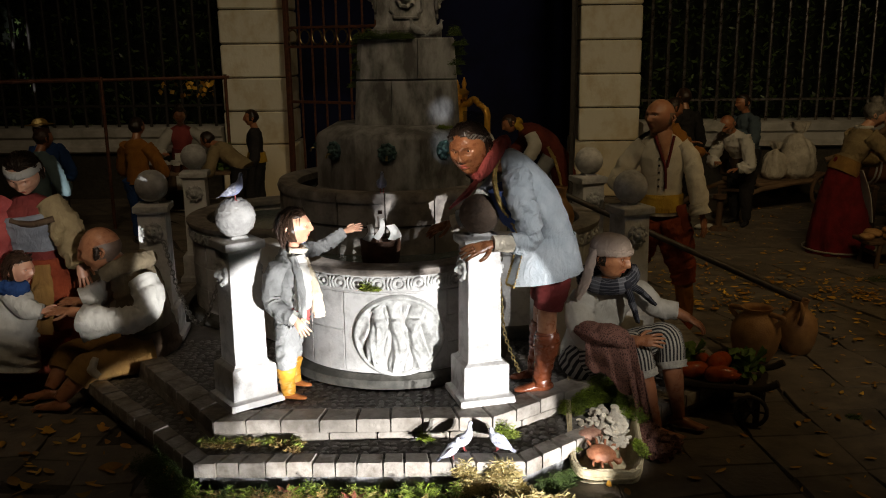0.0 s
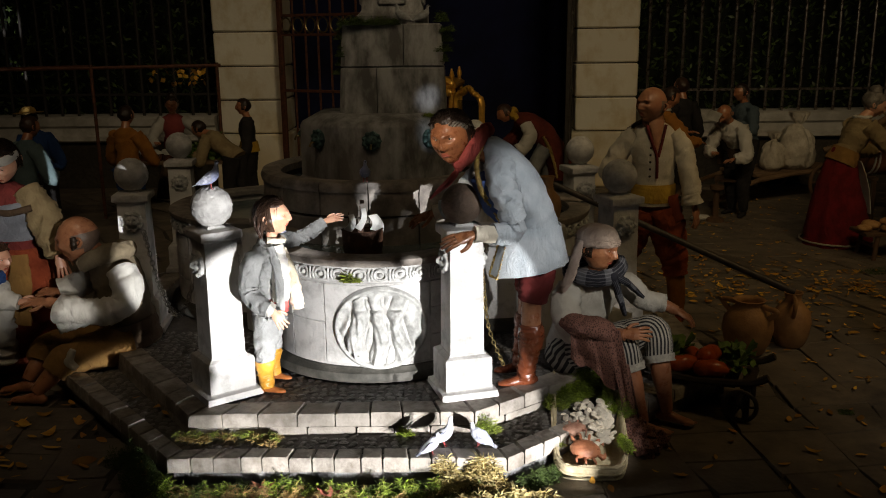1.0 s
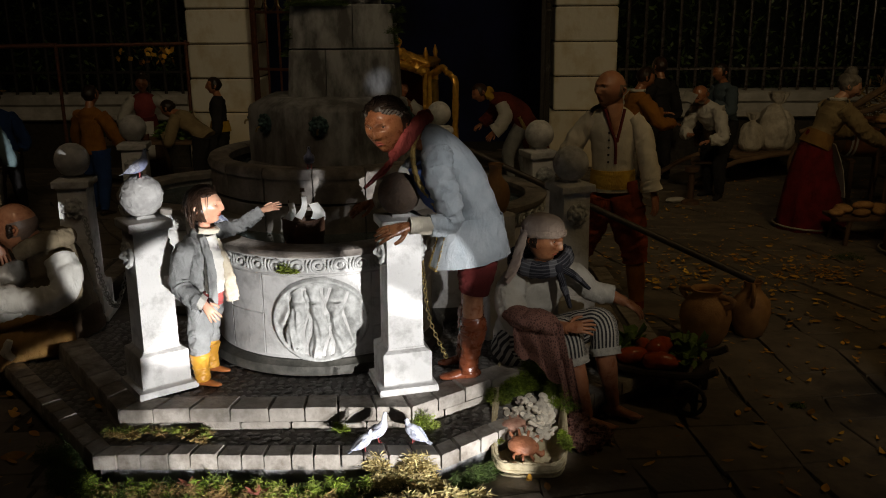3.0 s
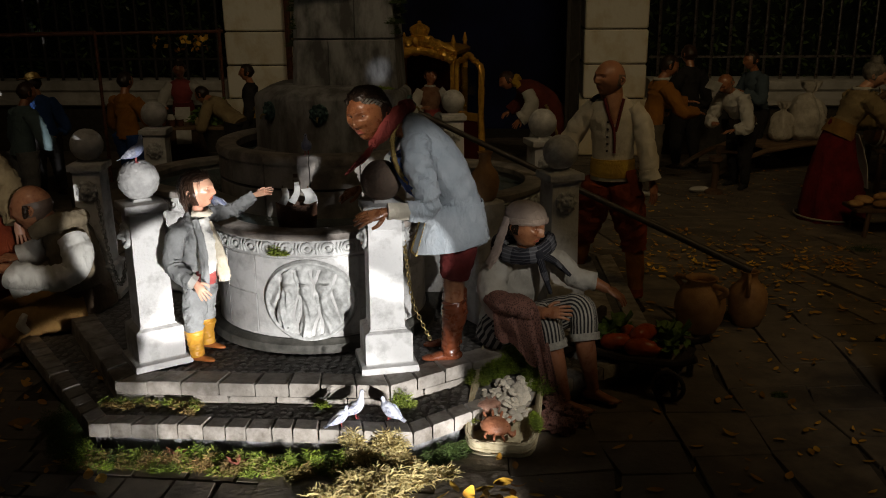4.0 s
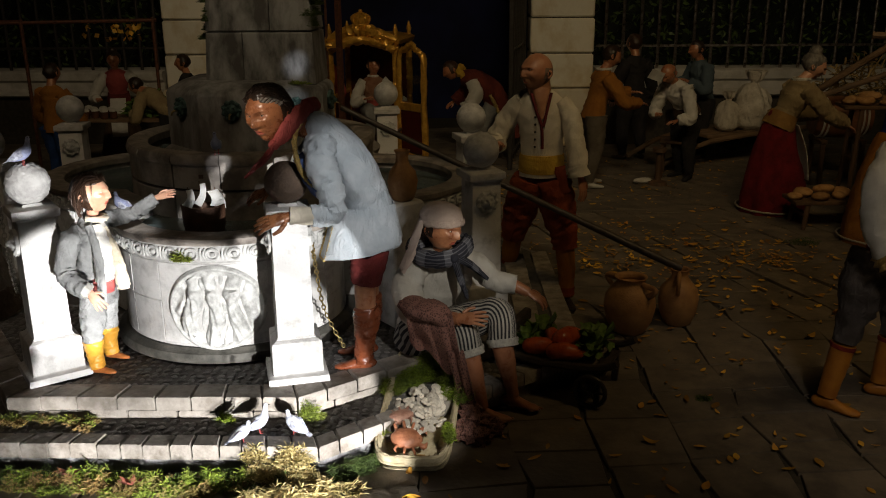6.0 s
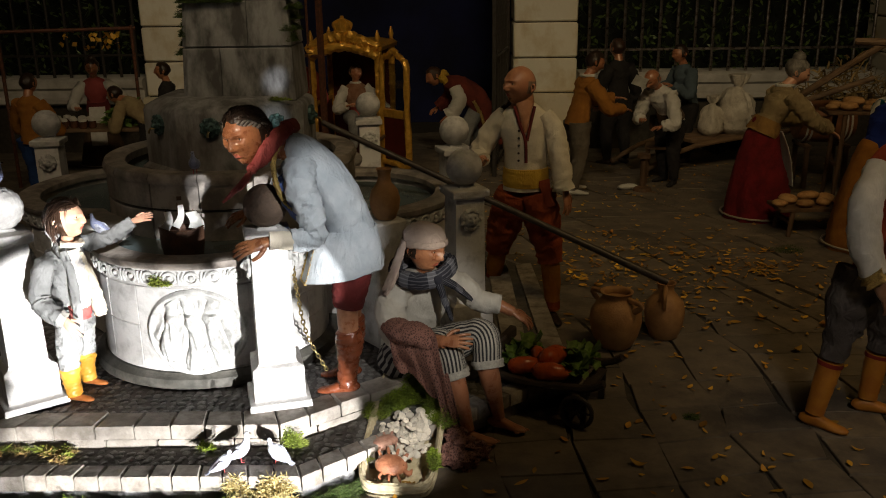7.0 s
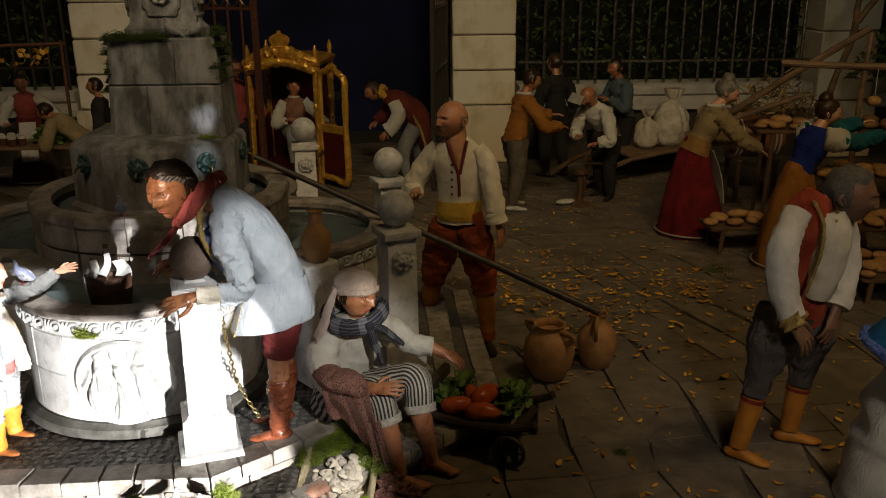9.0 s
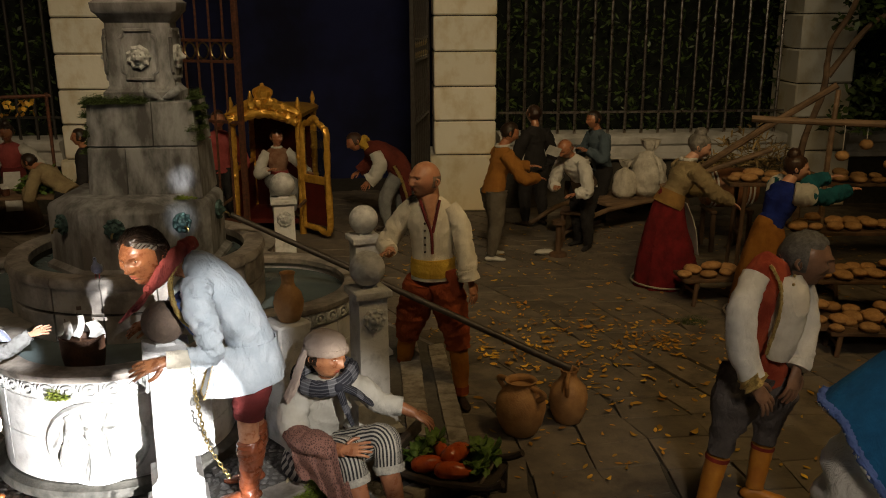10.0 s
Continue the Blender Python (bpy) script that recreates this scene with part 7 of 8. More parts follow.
def shell_basket():
    t = thing("wicker_basket", (0.229, 1.192, 0.0), -4, "pale wicker tray basket lined with moss", "basket")
    M = Matrix.Translation((0, 0.002, 0.024)) @ pose(0, 0, 0, 14, 0, 0)
    def outline(o, z, n=40):
        out = []
        for k in range(n):
            a = math.tau * k / n
            c, s = math.cos(a), math.sin(a)
            e = 0.36
            out.append(M @ Vector(((0.050 + o) * math.copysign(abs(c) ** e, c), (0.117 + o) * math.copysign(abs(s) ** e, s), z + 0.0012 * math.sin(a * 20 + z * 900))))
        return out
    part("tray", Shape().rings([outline(-0.012, -0.014), outline(-0.005, -0.012), outline(0.000, 0.008), outline(0.003, 0.026), outline(0.000, 0.029), outline(-0.004, 0.026), outline(-0.008, 0.0), outline(-0.02, -0.002)]), WICKER, t, angle=70)
    for z, o in ((-0.006, -0.002), (0.004, 0.0005), (0.014, 0.002), (0.027, 0.0022)):
        ring = outline(o, z)
        part("withy", Shape().tube(ring + ring[:1], [0.0019], 6, 0, 1), WICKER, t)
    R = random.Random(5)
    sh = Shape().ball((0, 0, 0), 1, 12, squash=(1, 0.82, 0.42), rough=0.08).mesh("shell", SHELL)
    W = t.matrix_world
    for i in range(118):
        x, y = R.gauss(0.010, 0.018), R.gauss(-0.024, 0.026)
        if abs(x) > 0.036 or not -0.085 < y < 0.03:
            x, y = R.uniform(-0.01, 0.034), R.uniform(-0.07, 0.02)
        r = R.uniform(0.0046, 0.0076)
        ob = new("clam_shell", sh)
        ob.matrix_world = W @ M @ pose(x, y, 0.017 + 0.010 * R.random() + 0.013 * math.exp(-((x - 0.008) / 0.02) ** 2), R.uniform(-50, 50), R.uniform(-50, 50), R.uniform(0, 360)) @ Matrix.Scale(r, 4)
        tagged(ob, "small cream clam shell heaped in a basket", "shell", "shells in the basket")
    for (x, y, rz, m, s, lb) in ((-0.024, -0.045, 200, CRABP, 0.020, "pale brown crab with folded legs in a basket"), (-0.008, -0.086, 10, CRAB, 0.022, "reddish brown crab lying in a wicker basket")):
        c = thing("crab", (0, 0, 0), 0, lb, "crab")
        c.matrix_world = W @ M @ pose(x, y, 0.031, 14, 8, rz)
        part("shell", Shape().ball((0, 0, 0), s, 22, 0, 0.10, (1, 0.72, 0.42)), m, c, angle=60)
        for q in (-1, 1):
            for k in range(4):
                a = radians(35 + 32 * k)
                part("leg", Shape().tube([(0.8 * s * math.cos(a), q * 0.6 * s * math.sin(a), 0), (1.15 * s * math.cos(a), q * 1.0 * s * math.sin(a) + q * 0.1 * s, 0.12 * s), (1.1 * s * math.cos(a) + 0.12 * s, q * 1.15 * s * math.sin(a), -0.25 * s)], [0.10 * s, 0.085 * s, 0.03 * s], 8, 0, 4), m, c)
            part("claw", Shape().tube([(0.75 * s, q * 0.35 * s, 0), (1.05 * s, q * 0.62 * s, 0.05 * s), (1.25 * s, q * 0.30 * s, 0.05 * s)], [0.13 * s, 0.19 * s, 0.05 * s], 10, 0, 4), m, c)
            part("eye", Shape().ball((0.72 * s, q * 0.16 * s, 0.22 * s), 0.06 * s, 8), EYE_D, c)


shell_basket()


def barrow():
    t = thing("hand_barrow", (0.455, 1.345, 0), -24, "small dark wooden hand barrow loaded with vegetables", "barrow")
    for y in (-0.052, 0.052):
        part("side_beam", Shape().tube([(-0.11, y, 0.066), (-0.03, y, 0.056), (0.06, y, 0.062), (0.092, y, 0.076)], [(0.0062, 0.0075)], 8, 0, 4), POLE, t)
    for k in range(6):
        part("slat", Shape().box((-0.075 + k * 0.027, 0, 0.052), (0.020, 0.096, 0.006), 0.001), POLE, t)
    for x, y in ((0.062, -0.050), (0.062, 0.050), (-0.085, -0.05), (-0.085, 0.05)):
        part("leg", Shape().box((x, y, 0.028), (0.010, 0.009, 0.056), 0.0015), POLE, t)
    wheel = part("wheel", Shape().tube([(0.055 + 0.024 * math.cos(a), -0.064, 0.0275 + 0.024 * math.sin(a)) for a in [math.tau * k / 20 for k in range(21)]], [0.0036], 8, 0, 1), POLE, t)
    for k in range(3):
        a = math.pi * k / 3
        part("spoke", Shape().tube([(0.055 + 0.022 * math.cos(a), -0.064, 0.0275 + 0.022 * math.sin(a)), (0.055 - 0.022 * math.cos(a), -0.064, 0.0275 - 0.022 * math.sin(a))], [0.0018], 6, 0, 1), POLE, wheel)
    part("axle", Shape().tube([(0.055, -0.068, 0.0275), (0.055, 0.056, 0.0275)], [0.003], 8, 0, 1), POLE, t)
    part("headboard", Shape().box((-0.095, 0.01, 0.088), (0.014, 0.10, 0.02), 0.003), POLE, t)
    W = t.matrix_world
    for x, y, z, rx, rz, s in ((-0.040, -0.030, 0.071, 20, 30, 0.021), (-0.005, 0.004, 0.079, -15, 70, 0.024), (0.004, -0.036, 0.070, 10, 15, 0.022), (-0.035, 0.012, 0.074, 30, 120, 0.018)):
        sh = Shape().tube([(-1.3 * s, 0, 0), (-0.9 * s, 0, 0.05 * s), (0, 0, 0.1 * s), (0.9 * s, 0.1 * s, 0.05 * s), (1.5 * s, 0.25 * s, 0)], [0.2 * s, 0.58 * s, 0.66 * s, 0.46 * s, 0.08 * s], 14, 0, 4, None, 0.10, 60, x * 90)
        ob = solid("red_pepper", sh, PEPPER, "glossy red pepper lying among green vegetables", "vegetable", "vegetables on the barrow")
        ob.matrix_world = W @ pose(x, y, z, rx, 0, rz)
    for x, y, z, s in ((0.040, 0.020, 0.076, 0.022), (-0.06, 0.030, 0.072, 0.022), (0.035, -0.012, 0.070, 0.018), (0.015, 0.036, 0.072, 0.019), (-0.072, -0.012, 0.070, 0.018)):
        cab = thing("green_cabbage", (0, 0, 0), 0, "leafy green cabbage on a wooden barrow", "vegetable", "vegetables on the barrow")
        cab.matrix_world = W @ pose(x, y, z)
        for k in range(9):
            a, e = k * 2.4, 0.25 + 0.09 * k
            g = [[Vector((s * (0.25 + 0.95 * v) * math.cos(a + (w - 0.5) * 1.5 * (1 - 0.3 * v)), s * (0.25 + 0.95 * v) * math.sin(a + (w - 0.5) * 1.5 * (1 - 0.3 * v)), s * (e * v * 1.3 - 0.9 * v * v * (1 - e) + 0.12 * math.sin(w * 9 + v * 5)))) for w in (0, 0.25, 0.5, 0.75, 1)] for v in (0, 0.25, 0.5, 0.75, 1)]
            part("leaf", Shape().sheet(g, 0, 0.0008), CABBAGE, cab)
        part("heart", Shape().ball((0, 0, s * 0.15), s * 0.55, 12, 0, 0.2), CABBAGE, cab)


barrow()

# ---- gate, sedan chair and what stands at the back ----
def gate_leaf(x0, y0, length, rz, n, label, RUST=RUST):
    t = thing("gate_leaf", (x0, y0, 0), rz, label, "gate", kind="structure")
    for x in (0, length):
        part("stile", Shape().box((x, 0, 0.70), (0.020, 0.016, 1.40), 0.002), RUST, t)
    for z in (0.05, 0.40, 0.605, 0.675, 1.30):
        part("rail", Shape().box((length / 2, 0, z), (length, 0.012, 0.010), 0.001), RUST, t)
    bar = Shape().tube([(0, 0, 0.02), (0, 0, 1.38)], [0.0042], 7, 0, 1).mesh("bar", RUST)
    ring = Shape().tube([(0.0225 * math.cos(a), 0, 0.0275 * math.sin(a)) for a in [math.tau * k / 16 for k in range(17)]], [0.0032], 7, 0, 1).mesh("ring", BRASS)
    for k in range(n):
        x = (k + 0.5) * length / n
        ob = part("bar", bar, RUST, t)
        ob.location = (x - length / n / 2 + 0.004, 0, 0)
        ob = part("ring", ring, BRASS, t)
        ob.location = (x, 0, 0.64)
    return t


gate_leaf(-0.640, 3.36, 0.512, -27.5, 9, "tall rusty iron gate leaf with a row of brass rings")
gate_leaf(0.462, 3.44, 0.42, -98, 8, "tall dark iron gate leaf standing open", MATS["dark_iron"])


def sedan_chair():
    t = thing("sedan_chair", (-0.111, 3.16, -0.005), -6, "gilded sedan chair with crown and an open glazed door", "sedan chair")
    X0, X1, Y1, Z0, Z1 = -0.095, 0.095, 0.20, 0.045, 0.395
    for x, y in ((X0, 0), (X1, 0), (X0, Y1), (X1, Y1)):
        sh = Shape().tube([(x, y, 0.0), (x, y, 0.2), (x, y, Z1)], [0.0095, 0.0085, 0.0095], 10, 0, 8, None, 0.25, 120, x * 50 + y * 9)
        for k in range(22):
            sh.ball((x + 0.0045 * math.cos(k * 2.4), y - 0.004 + 0.004 * math.sin(k * 1.7), 0.03 + k * 0.0165), 0.0055 + 0.002 * math.sin(k * 3.3), 8, 0, 0.25, (1, 1, 1.3))
        part("post", sh, GOLD, t)
    part("floor", Shape().box((0, Y1 / 2, Z0), (0.19, 0.2, 0.016), 0.002), REDPANEL, t)
    part("back_panel", Shape().box((0, Y1, 0.21), (0.185, 0.008, 0.33), 0.001), REDPANEL, t)
    for x in (X0,):
        part("side_panel", Shape().box((x, Y1 / 2, 0.13), (0.008, 0.185, 0.16), 0.001), REDPANEL, t)
        part("side_rail", Shape().tube([(x, 0, 0.215), (x, Y1, 0.215)], [0.007], 8, 0, 8, None, 0.3, 150), GOLD, t)
    part("roof", Shape().rings([[(x * k, Y1 / 2 + y * k, z) for x, y in ((-0.108, -0.112), (0.108, -0.112), (0.108, 0.112), (-0.108, 0.112))] for k, z in ((1, Z1 - 0.006), (1.02, Z1 + 0.006), (0.93, Z1 + 0.014), (0.6, Z1 + 0.024), (0.2, Z1 + 0.028))]), GOLD, t)
    # carved front pediment, crown and finials
    sh = Shape()
    sh.tube([(X0, -0.012, 0.372), (-0.06, -0.014, 0.392), (0, -0.016, 0.404), (0.06, -0.014, 0.392), (X1, -0.012, 0.372)], [0.012, 0.016, 0.014, 0.016, 0.012], 12, 0, 8, None, 0.35, 130)
    sh.tube([(X0 - 0.005, -0.012, 0.40), (-0.045, -0.014, 0.425), (0, -0.016, 0.435), (0.045, -0.014, 0.425), (X1 + 0.005, -0.012, 0.40)], [0.010, 0.016, 0.018, 0.016, 0.010], 12, 0, 8, None, 0.4, 150, 4)
    for q in (-1, 1):
        for r0, ph in ((0.016, 0), (0.010, 1)):
            sh.tube([(q * 0.052 + r0 * math.cos(a), -0.022, 0.414 + r0 * math.sin(a)) for a in [0.5 * k + ph for k in range(10)]], [0.0045], 7, 0, 2)
    pr = random.Random(21)
    for k in range(46):
        x = pr.uniform(X0, X1)
        sh.ball((x, -0.020 + pr.uniform(-0.006, 0.004), 0.374 + 0.045 * (1 - (x / X1) ** 2) + pr.uniform(-0.010, 0.018)), pr.uniform(0.005, 0.010), 8, 0, 0.3, (1.3, 0.8, 0.8), pose(0, 0, 0, 0, pr.uniform(-60, 60), 0))
    part("pediment", sh, GOLD, t, "carved and gilded pediment")
    sh = Shape().lathe([(0.020, 0), (0.024, 0.010), (0.022, 0.014)], (0, -0.010, 0.440), 16)
    for k in range(8):
        a = math.tau * k / 8
        sh.tube([(0.021 * math.cos(a), -0.010 + 0.021 * math.sin(a), 0.454), (0.026 * math.cos(a), -0.010 + 0.026 * math.sin(a), 0.474), (0.003 * math.cos(a), -0.010 + 0.003 * math.sin(a), 0.488)], [0.0032], 6, 0, 4)
    sh.ball((0, -0.010, 0.493), 0.006, 8)
    sh.lathe([(0.021, 0.452), (0.0235, 0.462), (0.023, 0.472), (0.014, 0.482), (0.003, 0.486)], (0, -0.010, 0), 16)
    part("crown", sh, GOLD, t, "gilded crown")
    for x, y in ((X0, 0), (X1, 0), (X0, Y1), (X1, Y1)):
        part("finial", Shape().lathe([(0.004, 0.395), (0.009, 0.405), (0.005, 0.415), (0.008, 0.428), (0.002, 0.452)], (x, y, 0), 10), GOLD, t)
    # open door
    d = part("door", Shape().box((0.055, 0, 0.115), (0.094, 0.006, 0.135), 0.001), REDPANEL, t, "open dark red door")
    d.matrix_basis = pose(X1 + 0.008, -0.008, 0, 0, 0, -38)
    sh = Shape()
    sh.tube([(0.004, 0, 0.035), (0.004, 0, 0.2), (0.004, 0, 0.345), (0.018, 0, 0.372), (0.034, 0, 0.376), (0.055, 0, 0.392), (0.076, 0, 0.376), (0.092, 0, 0.366), (0.106, 0, 0.338), (0.106, 0, 0.2), (0.106, 0, 0.035), (0.055, 0, 0.035), (0.004, 0, 0.035)], [0.0082], 10, 0, 6, None, 0.35, 150)
    part("door_frame", sh, GOLD, d)
    part("door_rail", Shape().box((0.055, -0.001, 0.195), (0.094, 0.010, 0.026), 0.002), GOLD, d)
    gl = bpy.data.materials.new("window_glass")
    gl.use_nodes = True
    b = gl.node_tree.nodes["Principled BSDF"]
    b.inputs["Base Color"].default_value, b.inputs["Roughness"].default_value, b.inputs["Transmission Weight"].default_value = (0.55, 0.62, 0.65, 1), 0.03, 1.0
    pane = part("pane", Shape().prism([(0.010, -0.001), (0.100, -0.001), (0.100, 0.001), (0.010, 0.001)], 0.21, 0.352), gl, d)
    pane.visible_shadow = False
    t.scale = (1.24, 1.24, 1.08)
    # carrying poles
    for x in (X0 - 0.014, X1 + 0.014):
        part("carrying_pole", Shape().tube([(x, -0.10, 0.12), (x, 0.30, 0.12)], [0.005], 8, 0, 1), WOOD, t)


def bowing_man():
    D = Doll()
    PLUM = cloth("plum_coat", (0.17, 0.035, 0.022), (0.10, 0.02, 0.014))
    x, y = 0.325, 3.20
    for k, q in ((-0.025, -0.03), (0.03, 0.03)):
        D.limb([(x + 0.02, y + q, 0.20), (x + k, y + q, 0.11), (x + k + 0.01, y + q, 0.02)], [0.030, 0.024, 0.015], GREY, 0.06, 16, 60)
        D.foot((x + k + 0.01, y + q, 0.020), (-1, -0.2, 0), 0.065, HAIR_D)
    D.limb([(x + 0.035, y, 0.19), (x + 0.02, y, 0.235), (x - 0.02, y - 0.005, 0.272), (x - 0.065, y - 0.01, 0.292), (x - 0.095, y - 0.01, 0.292)], [(0.046, 0.042), (0.048, 0.042), (0.046, 0.040), (0.042, 0.034), (0.020, 0.020)], PLUM, 0.05, 26, 45, (0, 1, 0))
    D.limb([(x + 0.025, y, 0.235), (x + 0.055, y, 0.19), (x + 0.075, y, 0.13), (x + 0.085, y, 0.085)], [(0.046, 0.034), (0.056, 0.040), (0.064, 0.044), (0.070, 0.046)], PLUM, 0.04, 40, 30, (0, 1, 0), 0.07)
    D.limb([(x + 0.010, y - 0.048, 0.24), (x + 0.035, y - 0.052, 0.19), (x + 0.055, y - 0.058, 0.13), (x + 0.062, y - 0.060, 0.09)], [0.0050], GOLDTHREAD, 0.5, 8, 200)
    D.limb([(x - 0.055, y - 0.045, 0.285), (x - 0.040, y - 0.062, 0.245), (x - 0.062, y - 0.066, 0.205), (x - 0.080, y - 0.066, 0.190)], [0.022, 0.024, 0.024, 0.026], WHITE, 0.10, 22, 60)
    D.hand((x - 0.080, y - 0.066, 0.190), (-0.6, -0.1, -0.7), (0, -0.8, 0.5), 0.045, 0.4)
    D.limb([(x - 0.060, y + 0.040, 0.280), (x - 0.085, y + 0.050, 0.235), (x - 0.120, y + 0.045, 0.205)], [0.022, 0.022, 0.020], PLUM, 0.10, 20, 60)
    D.hand((x - 0.118, y + 0.045, 0.206), (-0.8, 0, -0.5), (0, -0.4, 0.9), 0.045, 0.4)
    D.limb([(x - 0.085, y - 0.035, 0.300), (x - 0.100, y - 0.030, 0.318), (x - 0.098, y, 0.328), (x - 0.085, y + 0.03, 0.318)], [0.010, 0.012, 0.013, 0.010], YELLOW, 0.25, 14, 120)
    D.head((x - 0.128, y - 0.015, 0.322), (-0.88, -0.2, -0.42), (-0.35, 0, 0.93), 0.064, HAIR_B, "short", None, False)
    D.done("figurine", "painted figurine bowing in a long plum coat with gold braid")


sedan_chair()
stock_figurine((-0.089, 3.255, 0.06), 0.385, -70, cloth("brocade", (0.34, 0.20, 0.13), (0.20, 0.09, 0.05)), GREY, HAIR_B, sit=True, sleeve=WHITE, label="painted figurine seated inside the sedan chair", reach_to=((0.16, 0.26, 0.08), (0.12, -0.10, 0.12)), waist=ROSE, turn=25, collar=WHITE)
bowing_man()
stock_figurine((-0.295, 3.26, 0), 0.44, -70, ROSE, DARK, HAIR_B, label="painted footman figurine in red beside the sedan chair", sleeve=ROSE)


def trestle(name, loc, rz, L, W, H, material, label, boards=3):
    t = thing(name, loc, rz, label, "table")
    for k in range(boards):
        part("board", Shape().box((0, (k - (boards - 1) / 2) * W / boards, H - 0.005), (L * (1 - 0.01 * (k % 2)), W / boards - 0.002, 0.010), 0.0015), material, t)
    for x in (-L * 0.42, L * 0.42):
        for y in (-W * 0.40, W * 0.40):
            part("leg", Shape().tube([(x, y, H - 0.01), (x * 1.05, y * 1.15, 0)], [0.007, 0.006], 8, 0, 1), material, t)
        part("cross_bar", Shape().box((x, 0, H * 0.45), (0.008, W * 0.8, 0.010), 0.001), material, t)
    return t


trestle("market_table", (-0.955, 3.02, 0), 3, 0.42, 0.15, 0.185, WOODL, "worn wooden market table with jam jars and greens")
RJ = random.Random(11)
jar_b = Shape().lathe([(0.010, 0), (0.0125, 0.002), (0.0125, 0.022), (0.009, 0.027), (0.009, 0.029)], (0, 0, 0), 14).mesh("glass", GLASSJ)
jar_l = Shape().lathe([(0.0125, 0.024), (0.0125, 0.029), (0.0105, 0.033), (0.002, 0.035)], (0, 0, 0), 14, 0, 0.001).mesh("cloth_lid", WHITE)
for x, y in ((-1.06, 2.985), (-1.03, 3.02), (-1.035, 2.965), (-1.00, 3.03), (-0.985, 2.99), (-0.97, 2.965), (-0.965, 3.01), (-1.01, 2.985), (-1.085, 3.03), (-0.945, 2.98), (-1.06, 3.05)):
    t = thing("jam_jar", (x, y, 0.185), 0, "small jam jar with a white cloth lid", "jar", "jars on the market table")
    part("glass", jar_b, None, t)
    part("cloth_lid", jar_l, None, t, "white cloth lid")
sh = Shape().blades((-0.835, 3.03, 0.19), (0.085, 0.05, 0.07), 420, 0.035, 0.011, 0, 0.9, RJ)
solid("green_bunch", sh, CABBAGE, "heap of dark green leaves on the market table", "greens", recalc=False)

# pergola with vine
t = thing("vine_pergola", (-1.18, 2.90, 0), 0, "rusty pole pergola with yellowing vine leaves", "pergola")
for p in ((-0.0, 0.0), (0.378, 0.145)):
    part("post", Shape().tube([(p[0], p[1], 0), (p[0], p[1], 0.515)], [0.006], 8, 0, 1), RUST, t)
part("beam", Shape().tube([(-0.55, -0.21, 0.505), (0.39, 0.15, 0.505)], [0.006], 8, 0, 1), RUST, t)
part("beam", Shape().tube([(-0.55, 0.05, 0.50), (0.0, 0.0, 0.51)], [0.005], 8, 0, 1), RUST, t)
vr = random.Random(8)
sh = Shape()
for _ in range(46):
    u = vr.random()
    c = Vector((0.17 + 0.17 * u, 0.07 + 0.07 * u, 0.475 + vr.uniform(-0.035, 0.03)))
    d, s = Vector((vr.gauss(0, 1), vr.gauss(0, 1), vr.gauss(0, 1))).normalized(), Vector((vr.gauss(0, 1), vr.gauss(0, 1), vr.gauss(0, 1))).normalized()
    s = (s - d * s.dot(d)).normalized()
    sh.add([c - d * 0.010, c + s * 0.009, c + d * 0.011, c - s * 0.009], [(0, 1, 2, 3)])
part("vine_leaves", sh, LEAFY, t, "yellow vine leaves", recalc=False)
tagged(t.children[-1], kind="stuff")

# cobbler's chair, paper, sacks on a cart, barrel
t = thing("low_chair", (0.945, 2.93, 0), 75, "small dark wooden chair under the cobbler", "chair")
part("seat", Shape().box((0, 0, 0.118), (0.10, 0.10, 0.010), 0.002), WOOD, t)
for x in (-0.042, 0.042):
    for y in (-0.042, 0.042):
        part("leg", Shape().box((x, y, 0.057), (0.009, 0.009, 0.114), 0.001), WOOD, t)
part("backrest", Shape().box((0.046, 0, 0.185), (0.008, 0.09, 0.05), 0.002), WOOD, t)
solid("cobbler_last", Shape().lathe([(0.03, 0), (0.028, 0.010), (0.010, 0.016), (0.010, 0.10), (0.022, 0.105), (0.022, 0.118)], (0.865, 2.80, 0), 14), WOOD, "dark wooden stool with a boot last", "stool")
solid("paper_sheet", Shape().box((0, 0, 0), (0.045, 0.002, 0.032), 0, pose(0, 0, 0, 25, 20, 15)), PAPER, "sheet of white paper held out", "paper", loc=(0.841, 2.800, 0.341))
solid("white_slipper", Shape().ball((0, 0, 0.010), 0.028, 14, 0, 0.1, (1.2, 0.5, 0.36)), WHITE, "pale cloth shoe lying on the paving", "shoe", loc=(0.821, 2.811, 0.000), rz=10)

t = thing("hand_cart", (1.23, 3.24, 0), 24, "rough wooden cart loaded with sacks", "cart")
for k in range(4):
    part("plank", Shape().box((0, -0.075 + 0.05 * k, 0.105), (0.42, 0.046, 0.012), 0.002), WOODL, t)
for y in (-0.10, 0.10):
    part("shaft", Shape().tube([(-0.40, y, 0.02), (-0.2, y, 0.09), (0.23, y, 0.112)], [0.009], 8, 0, 3), WOODL, t)
    w = part("wheel", Shape().tube([(0.08 + 0.062 * math.cos(a), y * 1.2, 0.069 + 0.062 * math.sin(a)) for a in [math.tau * k / 24 for k in range(25)]], [0.007], 8, 0, 1), WOOD, t)
    for k in range(4):
        a = math.pi * k / 4
        part("spoke", Shape().tube([(0.08 + 0.06 * math.cos(a), y * 1.2, 0.069 + 0.06 * math.sin(a)), (0.08 - 0.06 * math.cos(a), y * 1.2, 0.069 - 0.06 * math.sin(a))], [0.0035], 6, 0, 1), WOOD, w)


